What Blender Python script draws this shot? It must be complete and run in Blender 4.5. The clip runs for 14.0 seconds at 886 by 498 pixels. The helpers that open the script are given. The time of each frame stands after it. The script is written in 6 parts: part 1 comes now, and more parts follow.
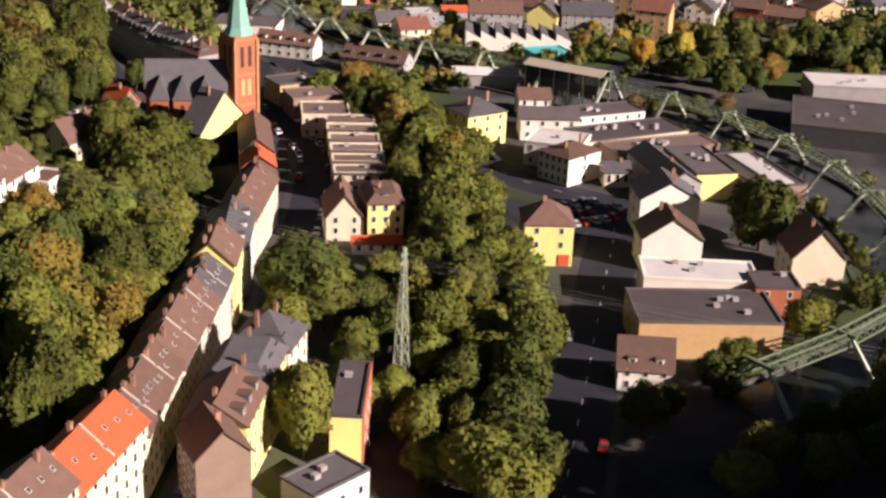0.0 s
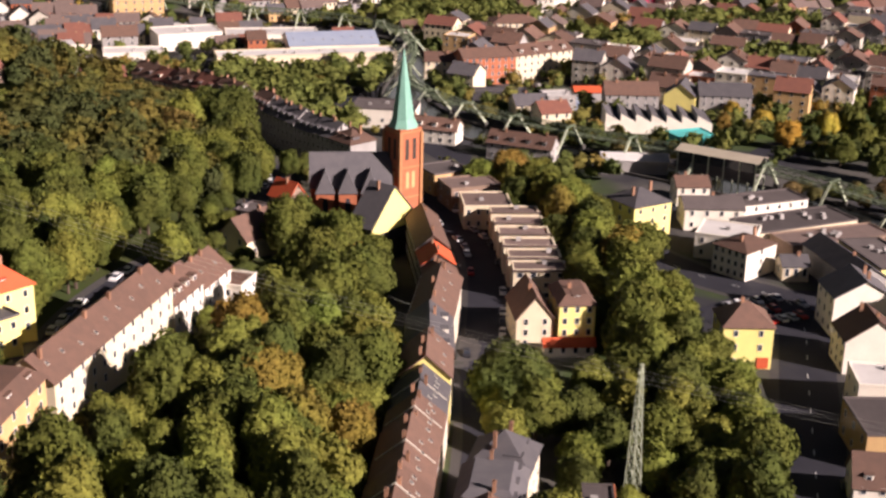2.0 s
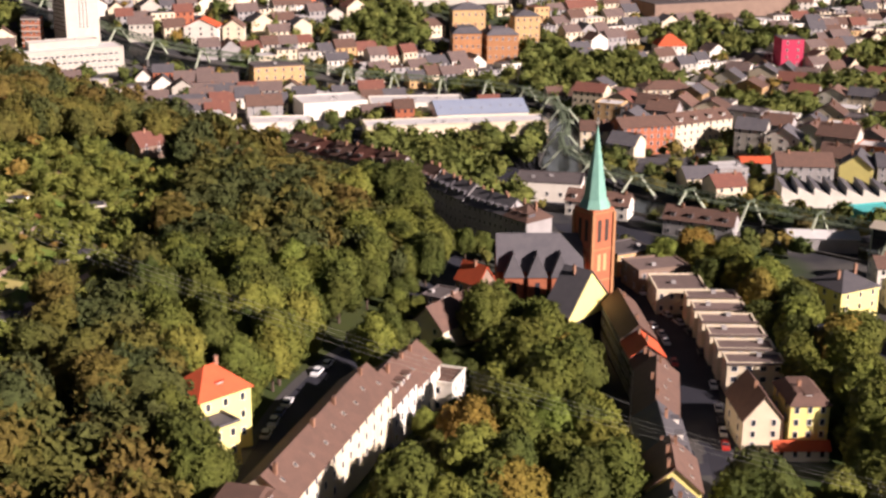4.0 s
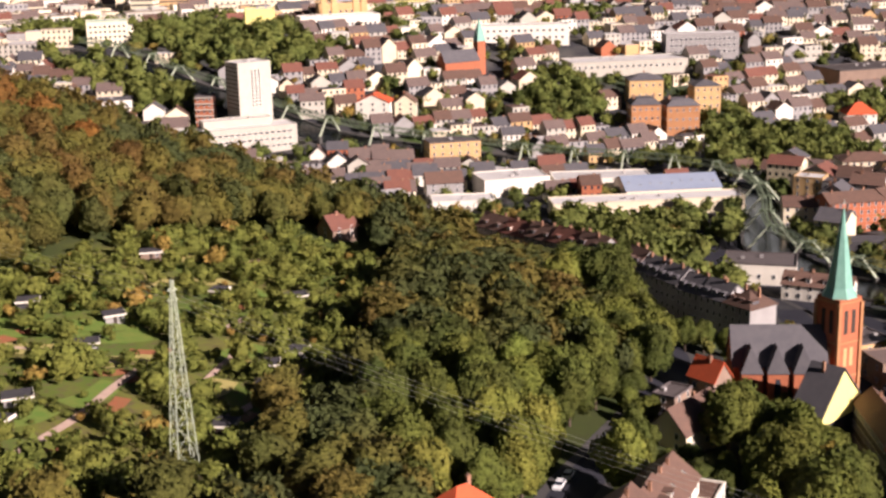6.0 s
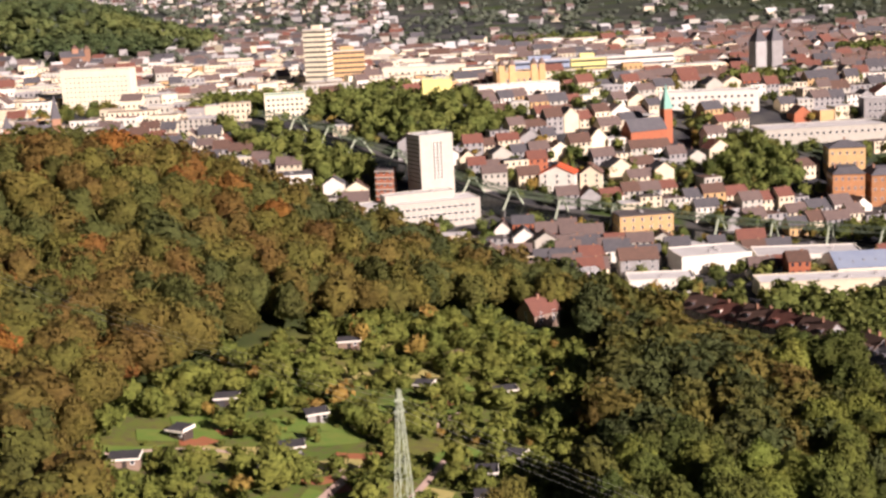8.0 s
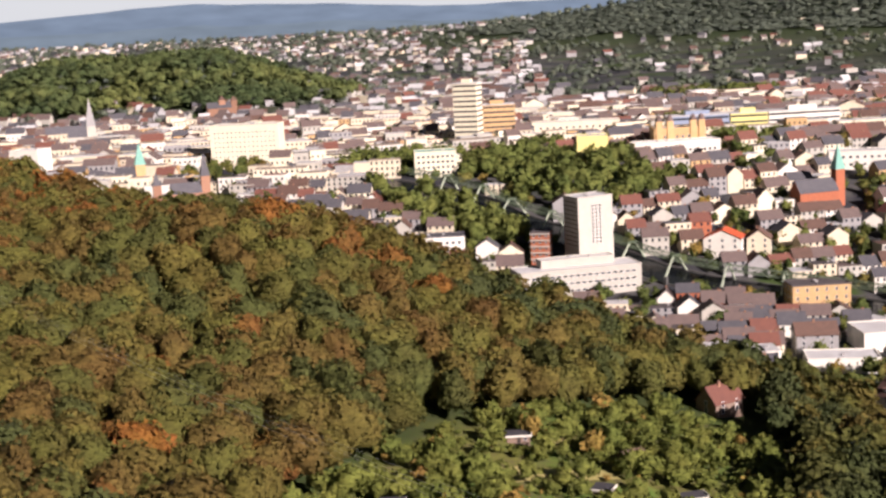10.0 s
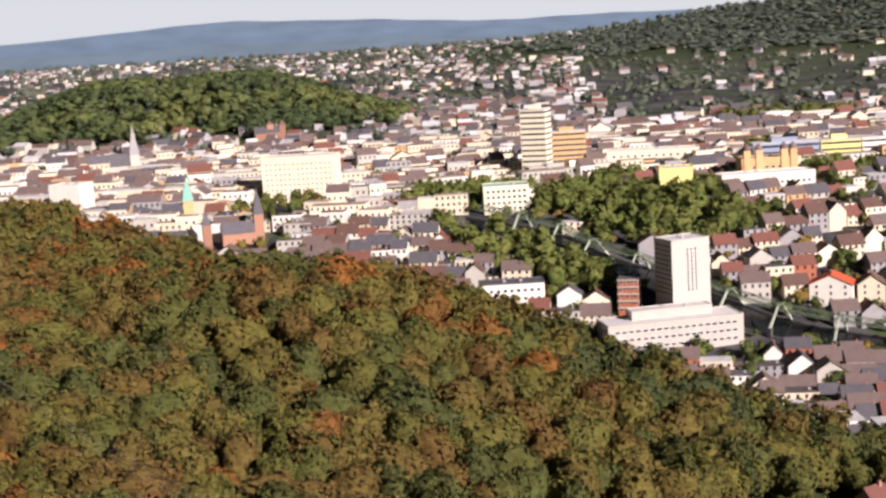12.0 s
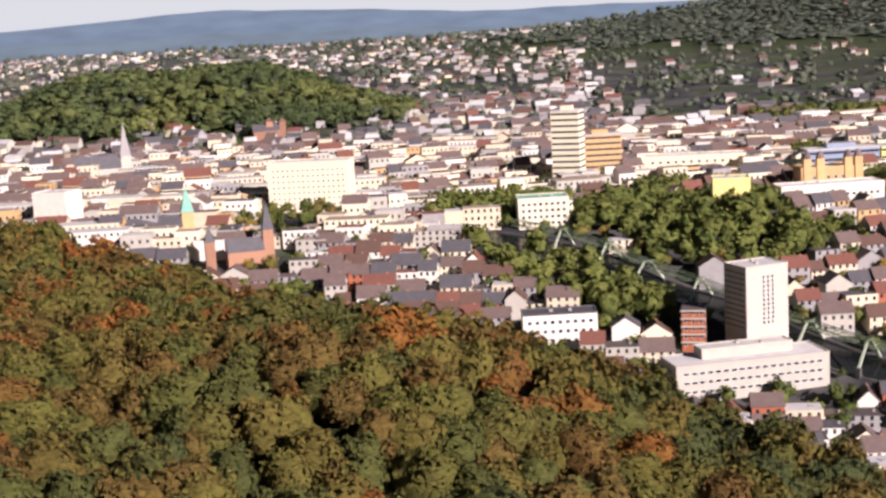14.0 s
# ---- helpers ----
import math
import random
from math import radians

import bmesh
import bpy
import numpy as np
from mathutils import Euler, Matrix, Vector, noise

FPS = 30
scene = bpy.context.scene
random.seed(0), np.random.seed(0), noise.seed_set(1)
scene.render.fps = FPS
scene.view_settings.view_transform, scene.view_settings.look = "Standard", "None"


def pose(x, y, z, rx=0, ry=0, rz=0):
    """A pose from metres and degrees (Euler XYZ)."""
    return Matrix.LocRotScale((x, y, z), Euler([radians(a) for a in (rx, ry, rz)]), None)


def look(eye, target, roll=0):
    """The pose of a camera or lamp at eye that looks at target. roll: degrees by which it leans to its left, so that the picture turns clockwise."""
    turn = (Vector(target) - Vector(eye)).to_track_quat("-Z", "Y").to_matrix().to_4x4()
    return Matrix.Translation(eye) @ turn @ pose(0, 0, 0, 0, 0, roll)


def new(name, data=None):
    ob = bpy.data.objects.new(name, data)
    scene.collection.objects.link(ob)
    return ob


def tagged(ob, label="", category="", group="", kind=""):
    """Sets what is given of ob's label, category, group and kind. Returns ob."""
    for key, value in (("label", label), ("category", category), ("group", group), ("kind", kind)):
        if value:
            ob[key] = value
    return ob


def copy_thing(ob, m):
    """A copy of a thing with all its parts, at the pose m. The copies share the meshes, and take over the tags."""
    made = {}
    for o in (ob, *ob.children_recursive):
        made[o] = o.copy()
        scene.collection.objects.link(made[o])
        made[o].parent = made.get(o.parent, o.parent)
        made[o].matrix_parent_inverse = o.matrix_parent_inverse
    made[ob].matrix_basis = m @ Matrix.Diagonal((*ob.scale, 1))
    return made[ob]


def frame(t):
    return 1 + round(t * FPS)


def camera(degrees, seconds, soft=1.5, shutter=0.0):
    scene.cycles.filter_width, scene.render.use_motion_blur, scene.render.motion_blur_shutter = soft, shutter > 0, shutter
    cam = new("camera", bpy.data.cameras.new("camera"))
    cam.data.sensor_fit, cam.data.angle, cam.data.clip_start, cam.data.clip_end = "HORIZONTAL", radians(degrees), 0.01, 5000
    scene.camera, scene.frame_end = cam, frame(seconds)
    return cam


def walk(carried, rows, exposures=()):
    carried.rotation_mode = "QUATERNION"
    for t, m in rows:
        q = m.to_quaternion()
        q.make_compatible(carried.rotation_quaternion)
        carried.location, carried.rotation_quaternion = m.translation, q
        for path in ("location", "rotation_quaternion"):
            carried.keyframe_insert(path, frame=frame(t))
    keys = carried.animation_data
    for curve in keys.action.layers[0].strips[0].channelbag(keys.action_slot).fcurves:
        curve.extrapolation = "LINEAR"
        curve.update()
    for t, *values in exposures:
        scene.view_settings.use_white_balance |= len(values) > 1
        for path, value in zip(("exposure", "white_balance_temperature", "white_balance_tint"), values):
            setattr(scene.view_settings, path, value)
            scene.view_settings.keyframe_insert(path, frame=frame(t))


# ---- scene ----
cam = camera(35.489, 14.0, soft=2.7)
walk(cam, [
    (0, look((-0.09, -87.49, 125.76), (31.94, -0.42, 88.43), 2.43)),
    (0.5, look((-7.72, -83.26, 127.64), (23.89, 4.27, 91.04), 2.17)),
    (1, look((-15.12, -78.70, 129.39), (15.62, 9.54, 93.77), 1.97)),
    (1.5, look((-22.05, -73.56, 130.93), (7.87, 15.33, 96.27), 1.72)),
    (2, look((-28.67, -67.67, 132.31), (0.20, 21.98, 98.69), 1.44)),
    (2.5, look((-34.86, -61.29, 133.50), (-7.16, 29.07, 100.83), 1.17)),
    (2.7, look((-37.28, -58.70, 133.93), (-10.04, 31.93, 101.61), 1.07)),
    (4.8, look((-58.60, -26.45, 133.11), (-38.53, 67.32, 104.74), -0.43)),
    (5, look((-60.34, -23.38, 133.00), (-41.21, 70.72, 105.10), -0.73)),
    (5.5, look((-64.64, -15.78, 132.61), (-48.02, 79.18, 106.06), -1.05)),
    (6, look((-68.79, -8.32, 132.19), (-54.37, 87.36, 106.92), -1.33)),
    (6.5, look((-72.72, -0.68, 131.80), (-60.88, 95.69, 107.86), -1.78)),
    (7, look((-75.93, 6.89, 131.65), (-66.58, 103.82, 108.90), -2.19)),
    (7.5, look((-78.65, 14.25, 131.84), (-72.21, 111.71, 110.36), -2.57)),
    (8, look((-81.01, 21.39, 132.25), (-77.33, 119.22, 111.86), -2.84)),
    (8.5, look((-83.57, 28.55, 133.00), (-82.79, 126.67, 113.73), -3.16)),
    (8.7, look((-84.59, 31.46, 133.34), (-84.87, 129.66, 114.46), -3.02)),
    (11, look((-98.14, 74.46, 141.05), (-106.24, 172.86, 125.20), -3.73)),
    (11.5, look((-103.75, 91.66, 142.20), (-112.29, 190.06, 126.53), -3.74)),
    (12, look((-109.67, 109.96, 143.14), (-118.24, 208.34, 127.42), -3.62)),
    (12.5, look((-115.75, 128.20, 144.15), (-124.21, 226.58, 128.31), -3.60)),
    (13, look((-122.11, 146.36, 144.96), (-130.31, 244.73, 128.92), -3.47)),
    (13.5, look((-128.70, 164.44, 145.55), (-136.62, 262.80, 129.31), -3.39)),
    (14, look((-135.26, 182.15, 145.83), (-142.84, 280.49, 129.35), -3.32)),
], exposures=[(0.0, 1.04, 6050, 33), (2.5, 1.08, 6020, 33), (5.0, 1.05, 5920, 32), (8.0, 0.99, 5880, 31), (11.0, 0.89, 5600, 30), (14.0, 0.91, 5600, 33)])

# ---- world and sun ----
SUN_DIR = Vector((0.63, -0.67, 0.44)).normalized()
world = bpy.data.worlds.new("world")
scene.world = world
world.use_nodes = True
wn = world.node_tree.nodes
sky = wn.new("ShaderNodeTexSky")
sky.sky_type = "NISHITA"
sky.sun_disc = False
sky.sun_elevation = math.asin(SUN_DIR.z)
sky.sun_rotation = math.atan2(SUN_DIR.x, SUN_DIR.y)
sky.air_density, sky.dust_density, sky.ozone_density = 1.0, 1.6, 1.0
world.node_tree.links.new(sky.outputs[0], wn["Background"].inputs[0])
wn["Background"].inputs[1].default_value = 0.0085
sun = new("sun", bpy.data.lights.new("sun", "SUN"))
sun.data.energy, sun.data.angle, sun.data.color = 5.0, radians(0.5), (1.0, 0.89, 0.70)
sun.matrix_world = look(SUN_DIR * 900, (0, 0, 0))

# ---- materials ----
RND = random.Random(7)


def material(name, colour, second=None, rough=0.8, scale=0.5, fine=6.0, bump=0.15, metal=0.0, spread=0.0, mixin=0.5, attr=None):
    """A surface of two colours in coarse patches and fine grain; spread varies it from object to object."""
    m = bpy.data.materials.new(name)
    m.use_nodes = True
    nt = m.node_tree
    N, L = nt.nodes, nt.links
    b = N["Principled BSDF"]
    b.inputs["Roughness"].default_value = rough
    b.inputs["Metallic"].default_value = metal
    b.inputs["Specular IOR Level"].default_value = 0.25
    geo = N.new("ShaderNodeNewGeometry")
    n1 = N.new("ShaderNodeTexNoise")
    n1.inputs["Scale"].default_value, n1.inputs["Detail"].default_value = scale, 4
    n2 = N.new("ShaderNodeTexNoise")
    n2.inputs["Scale"].default_value, n2.inputs["Detail"].default_value = fine, 3
    for n in (n1, n2):
        L.new(geo.outputs["Position"], n.inputs["Vector"])
    ramp = N.new("ShaderNodeMapRange")
    ramp.inputs[1].default_value, ramp.inputs[2].default_value = 0.35, 0.65
    L.new(n1.outputs[0], ramp.inputs[0])
    mix = N.new("ShaderNodeMix")
    mix.data_type = "RGBA"
    mix.inputs[6].default_value = (*colour, 1)
    mix.inputs[7].default_value = (*(second or [c * 0.75 for c in colour]), 1)
    f = N.new("ShaderNodeMath")
    f.operation = "MULTIPLY"
    f.inputs[1].default_value = mixin
    L.new(ramp.outputs[0], f.inputs[0])
    L.new(f.outputs[0], mix.inputs[0])
    hsv = N.new("ShaderNodeHueSaturation")
    L.new(mix.outputs[2], hsv.inputs["Color"])
    v = N.new("ShaderNodeMapRange")
    v.inputs[3].default_value, v.inputs[4].default_value = 0.8, 1.2
    L.new(n2.outputs[0], v.inputs[0])
    last = v.outputs[0]
    if spread:
        info = N.new("ShaderNodeObjectInfo")
        r = N.new("ShaderNodeMapRange")
        r.inputs[3].default_value, r.inputs[4].default_value = 1 - spread, 1 + spread
        L.new(info.outputs["Random"], r.inputs[0])
        mul = N.new("ShaderNodeMath")
        mul.operation = "MULTIPLY"
        L.new(last, mul.inputs[0])
        L.new(r.outputs[0], mul.inputs[1])
        last = mul.outputs[0]
    L.new(last, hsv.inputs["Value"])
    L.new(hsv.outputs[0], b.inputs["Base Color"])
    if bump:
        bp = N.new("ShaderNodeBump")
        bp.inputs["Strength"].default_value, bp.inputs["Distance"].default_value = bump, 0.1
        L.new(n2.outputs[0], bp.inputs["Height"])
        L.new(bp.outputs[0], b.inputs["Normal"])
    return m


def leaves(name, cols, per="attr"):
    """Foliage: a hue for each tree out of cols, with lighter and darker clumps."""
    m = bpy.data.materials.new(name)
    m.use_nodes = True
    nt = m.node_tree
    N, L = nt.nodes, nt.links
    b = N["Principled BSDF"]
    b.inputs["Roughness"].default_value = 0.75
    b.inputs["Specular IOR Level"].default_value = 0.15
    ramp = N.new("ShaderNodeValToRGB")
    ramp.color_ramp.interpolation = "LINEAR"
    els = ramp.color_ramp.elements
    for i, (p, c) in enumerate(cols):
        e = els[i] if i < 2 else els.new(p)
        e.position, e.color = p, (*c, 1)
    if per == "attr":
        a = N.new("ShaderNodeAttribute")
        a.attribute_name = "tint"
        L.new(a.outputs["Fac"], ramp.inputs[0])
    else:
        a = N.new("ShaderNodeObjectInfo")
        L.new(a.outputs["Random"], ramp.inputs[0])
    geo = N.new("ShaderNodeNewGeometry")
    n = N.new("ShaderNodeTexNoise")
    n.inputs["Scale"].default_value, n.inputs["Detail"].default_value, n.inputs["Roughness"].default_value = 0.55, 5, 0.62
    # foliage lies in level sprays
    layer = N.new("ShaderNodeVectorMath")
    layer.operation = "MULTIPLY"
    layer.inputs[1].default_value = (0.9, 0.9, 2.2)
    L.new(geo.outputs["Position"], layer.inputs[0])
    L.new(layer.outputs[0], n.inputs["Vector"])
    v = N.new("ShaderNodeMapRange")
    v.inputs[1].default_value, v.inputs[2].default_value = 0.3, 0.7
    v.inputs[3].default_value, v.inputs[4].default_value = 0.68, 1.6
    L.new(n.outputs[0], v.inputs[0])
    hsv = N.new("ShaderNodeHueSaturation")
    drift = N.new("ShaderNodeTexNoise")
    drift.inputs["Scale"].default_value, drift.inputs["Detail"].default_value = 0.09, 5
    L.new(geo.outputs["Position"], drift.inputs["Vector"])
    hue = N.new("ShaderNodeMapRange")
    hue.inputs[1].default_value, hue.inputs[2].default_value = 0.3, 0.7
    hue.inputs[3].default_value, hue.inputs[4].default_value = 0.486, 0.516
    L.new(drift.outputs[0], hue.inputs[0])
    L.new(hue.outputs[0], hsv.inputs["Hue"])
    L.new(ramp.outputs[0], hsv.inputs["Color"])
    L.new(v.outputs[0], hsv.inputs["Value"])
    L.new(hsv.outputs[0], b.inputs["Base Color"])
    # twigs and leaf clusters
    tuft = N.new("ShaderNodeTexNoise")
    tuft.inputs["Scale"].default_value, tuft.inputs["Detail"].default_value, tuft.inputs["Roughness"].default_value = 0.7, 5, 0.62
    L.new(layer.outputs[0], tuft.inputs["Vector"])
    relief = N.new("ShaderNodeBump")
    relief.inputs["Strength"].default_value, relief.inputs["Distance"].default_value = 1.0, 1.1
    L.new(tuft.outputs[0], relief.inputs["Height"])
    L.new(relief.outputs[0], b.inputs["Normal"])
    return m


GREEN = [(0.0, (0.046, 0.055, 0.016)), (0.33, (0.071, 0.071, 0.014)), (0.54, (0.101, 0.085, 0.016)), (0.72, (0.096, 0.067, 0.015)), (0.86, (0.1, 0.06, 0.014)), (1.0, (0.18, 0.073, 0.013))]
M_LEAF = leaves("leaf_mass", GREEN)
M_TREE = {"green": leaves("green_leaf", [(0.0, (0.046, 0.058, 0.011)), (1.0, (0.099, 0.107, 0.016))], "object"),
          "light": leaves("light_leaf", [(0.0, (0.108, 0.13, 0.02)), (1.0, (0.14, 0.138, 0.022))], "object"),
          "yellow": leaves("yellow_leaf", [(0.0, (0.30, 0.24, 0.03)), (1.0, (0.38, 0.22, 0.03))], "object"),
          "brown": leaves("brown_leaf", [(0.0, (0.075, 0.072, 0.02)), (1.0, (0.11, 0.075, 0.025))], "object"),
          "autumn": leaves("autumn_leaf", [(0.0, (0.146, 0.129, 0.021)), (1.0, (0.163, 0.099, 0.017))], "object")}
# Foliage paled and blued: distance haze put into the leaf colour.
M_HAZE_LEAF = leaves("haze_leaf", [(0.0, (0.058, 0.07, 0.05)), (1.0, (0.098, 0.11, 0.072))])
M_SHRUB = leaves("shrub_leaf", [(0.0, (0.055, 0.072, 0.012)), (0.6, (0.13, 0.138, 0.024)), (0.8, (0.2, 0.15, 0.03)), (1.0, (0.26, 0.11, 0.03))])
M_PARK = leaves("park_leaf", [(0.0, (0.045, 0.062, 0.022)), (0.5, (0.075, 0.092, 0.028)), (1.0, (0.11, 0.12, 0.032))])
M_VALLEY = leaves("valley_leaf", [(0.0, (0.05, 0.064, 0.014)), (0.5, (0.112, 0.126, 0.026)), (0.8, (0.125, 0.108, 0.024)), (1.0, (0.2, 0.12, 0.022))])
M_BARK = material("bark", (0.09, 0.065, 0.045), (0.05, 0.035, 0.025), scale=1.5)
M_GROUND = None


def ground_material():
    """Grass and leaf litter on the slopes, tarmac and yards in the valley."""
    m = bpy.data.materials.new("ground_cover")
    m.use_nodes = True
    nt = m.node_tree
    N, L = nt.nodes, nt.links
    b = N["Principled BSDF"]
    b.inputs["Roughness"].default_value = 0.95
    b.inputs["Specular IOR Level"].default_value = 0.1
    geo = N.new("ShaderNodeNewGeometry")

    def noise_of(scale, lo, hi):
        n = N.new("ShaderNodeTexNoise")
        n.inputs["Scale"].default_value, n.inputs["Detail"].default_value = scale, 5
        L.new(geo.outputs["Position"], n.inputs["Vector"])
        r = N.new("ShaderNodeMapRange")
        r.inputs[1].default_value, r.inputs[2].default_value = lo, hi
        L.new(n.outputs[0], r.inputs[0])
        return r.outputs[0]

    def mixed(fac, a, c):
        x = N.new("ShaderNodeMix")
        x.data_type = "RGBA"
        L.new(fac, x.inputs[0])
        for k, v in ((6, a), (7, c)):
            if isinstance(v, tuple):
                x.inputs[k].default_value = (*v, 1)
            else:
                L.new(v, x.inputs[k])
        return x.outputs[2]

    grass = mixed(noise_of(0.04, 0.4, 0.6), (0.085, 0.125, 0.022), (0.14, 0.14, 0.03))
    grass = mixed(noise_of(0.5, 0.45, 0.75), grass, (0.11, 0.085, 0.045))
    town = mixed(noise_of(0.03, 0.45, 0.6), (0.036, 0.036, 0.04), (0.085, 0.08, 0.072))
    town = mixed(noise_of(0.012, 0.52, 0.6), town, (0.05, 0.075, 0.02))
    a = N.new("ShaderNodeAttribute")
    a.attribute_name = "wood"
    # This mask darkens ground under the woods, tree shade included.
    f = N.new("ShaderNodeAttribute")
    f.attribute_name = "forest_dark"
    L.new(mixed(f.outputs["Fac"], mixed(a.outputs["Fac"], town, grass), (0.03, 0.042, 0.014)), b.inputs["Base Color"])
    return m


M_GROUND = ground_material()
M_ROAD = material("asphalt", (0.02, 0.02, 0.027), (0.032, 0.032, 0.04), scale=0.15, fine=3, rough=0.85)
M_CONCRETE = material("pale_concrete", (0.46, 0.425, 0.35), (0.38, 0.35, 0.29), scale=0.3, spread=0.05)
M_RUST = material("rusty_tile", (0.2, 0.082, 0.055), (0.14, 0.062, 0.048), scale=0.5, spread=0.2)
M_ORANGE = material("orange_brick", (0.44, 0.21, 0.09), (0.34, 0.16, 0.07), scale=0.5, spread=0.1)
M_IVORY = material("ivory_cladding", (0.76, 0.68, 0.48), (0.64, 0.57, 0.4), scale=0.2)
M_GRAVEL = material("gravel_roof", (0.34, 0.27, 0.2), (0.26, 0.2, 0.15), scale=0.3, spread=0.15)
# Paler, greyer tile; stands for haze on the far roofs.
M_GREY_BROWN = material("grey_brown_tile", (0.165, 0.118, 0.1), (0.12, 0.088, 0.078), scale=0.4, spread=0.25)
M_PAVE = material("paving", (0.06, 0.056, 0.053), (0.045, 0.042, 0.04), scale=0.4)
M_WATER = material("river_water", (0.012, 0.014, 0.014), (0.02, 0.022, 0.018), scale=0.3, rough=0.18, bump=0.1)
M_WHITE = material("white_render", (0.75, 0.70, 0.59), (0.62, 0.56, 0.46), scale=0.25, spread=0.06)
M_CREAM = material("cream_render", (0.66, 0.57, 0.40), (0.55, 0.46, 0.31), scale=0.3, spread=0.08)
M_YELLOW = material("yellow_render", (0.82, 0.72, 0.24), (0.72, 0.62, 0.22), scale=0.3, spread=0.08)
M_GREY = material("grey_render", (0.34, 0.32, 0.30), (0.25, 0.235, 0.22), scale=0.3, spread=0.15)
M_OCHRE = material("ochre_brick", (0.55, 0.36, 0.16), (0.45, 0.28, 0.13), scale=0.5, spread=0.1)
M_BRICK = material("red_brick", (0.40, 0.13, 0.06), (0.30, 0.10, 0.05), scale=0.7, fine=9, spread=0.12)
M_SLATE = material("slate", (0.085, 0.08, 0.085), (0.12, 0.11, 0.11), scale=0.4, fine=5, spread=0.2)
M_TILE = material("brown_tile", (0.135, 0.078, 0.056), (0.09, 0.058, 0.045), scale=0.5, fine=5, spread=0.2)
M_RED = material("red_tile", (0.55, 0.10, 0.035), (0.42, 0.08, 0.03), scale=0.5, fine=5, spread=0.12)
M_FLAT = material("roof_felt", (0.1, 0.083, 0.078), (0.068, 0.057, 0.055), scale=0.2, fine=2, spread=0.25)
M_PALE = material("pale_roof_sheet", (0.55, 0.53, 0.50), (0.42, 0.40, 0.37), scale=0.2, spread=0.12)
M_BLUE = material("blue_grey_sheet", (0.24, 0.28, 0.36), (0.3, 0.34, 0.4), scale=0.2, rough=0.5)
M_COPPER = material("green_copper", (0.20, 0.40, 0.31), (0.13, 0.30, 0.24), scale=0.6, rough=0.6)
M_LEG = material("pale_green_steel", (0.42, 0.46, 0.33), (0.33, 0.37, 0.26), scale=0.6, rough=0.55, spread=0.05)
M_STONE = material("bank_stone", (0.085, 0.08, 0.072), (0.05, 0.048, 0.042), scale=0.5)
M_BROWN = material("brown_render", (0.26, 0.18, 0.13), (0.19, 0.13, 0.095), scale=0.3, spread=0.1)
# Dark slate; also colours walls that lie in shade.
M_DARK = material("dark_slate_and_shade", (0.045, 0.042, 0.045), (0.07, 0.065, 0.065), scale=0.5)
M_STEEL = material("green_steel", (0.14, 0.175, 0.105), (0.10, 0.13, 0.08), scale=0.6, rough=0.55, spread=0.05)
M_GALV = material("galvanised_steel", (0.42, 0.42, 0.36), (0.3, 0.3, 0.26), scale=0.8, rough=0.5, metal=0.3)
M_GLASS = material("dark_window", (0.025, 0.03, 0.04), (0.06, 0.065, 0.075), scale=0.7, rough=0.15, bump=0, spread=0.4)
M_FRAME = material("white_frame", (0.72, 0.70, 0.65), rough=0.5, bump=0)
M_TEAL = material("teal_paint", (0.08, 0.45, 0.42), (0.06, 0.36, 0.34), scale=0.4)
M_TIMBER = material("dark_timber", (0.06, 0.045, 0.035), (0.04, 0.03, 0.025), scale=0.8)
M_CHIM = material("chimney_brick", (0.32, 0.17, 0.10), (0.22, 0.12, 0.08), scale=1.5, spread=0.25)
WALLS = [M_WHITE, M_WHITE, M_CREAM, M_CREAM, M_YELLOW, M_GREY, M_OCHRE, M_BRICK]
ROOFS = [M_TILE, M_TILE, M_SLATE, M_SLATE, M_RED, M_FLAT]


# ---- mesh helpers ----
def part(name, mesh, mat, parent, label="", at=None):
    ob = new(name, mesh)
    if mat is not None and not mesh.materials:
        mesh.materials.append(mat)
    if parent is not None:
        ob.parent = parent
    if at is not None:
        ob.matrix_basis = at
    if label:
        ob["label"] = label
    return ob


def thing(name, m, label, category, group="", kind=""):
    ob = new(name)
    ob.empty_display_size = 0.5
    ob.matrix_basis = m
    return tagged(ob, label, category, group, kind)


def mesh_of(name, verts, faces):
    me = bpy.data.meshes.new(name)
    me.from_pydata(verts, [], faces)
    me.update()
    return me


def boxes(name, items):
    """One mesh of boxes given as (x0, y0, z0, x1, y1, z1)."""
    v, f = [], []
    for x0, y0, z0, x1, y1, z1 in items:
        o = len(v)
        v += [(x, y, z) for z in (z0, z1) for x, y in ((x0, y0), (x1, y0), (x1, y1), (x0, y1))]
        f += [tuple(o + k for k in q) for q in ((3, 2, 1, 0), (4, 5, 6, 7), (0, 1, 5, 4), (1, 2, 6, 5), (2, 3, 7, 6), (3, 0, 4, 7))]
    return mesh_of(name, v, f)


def prism(name, outline, z0, z1):
    """An upright prism over a plan outline (counter-clockwise)."""
    n = len(outline)
    v = [(x, y, z0) for x, y in outline] + [(x, y, z1) for x, y in outline]
    f = [tuple(range(n - 1, -1, -1)), tuple(range(n, 2 * n))] + [(i, (i + 1) % n, n + (i + 1) % n, n + i) for i in range(n)]
    return mesh_of(name, v, f)


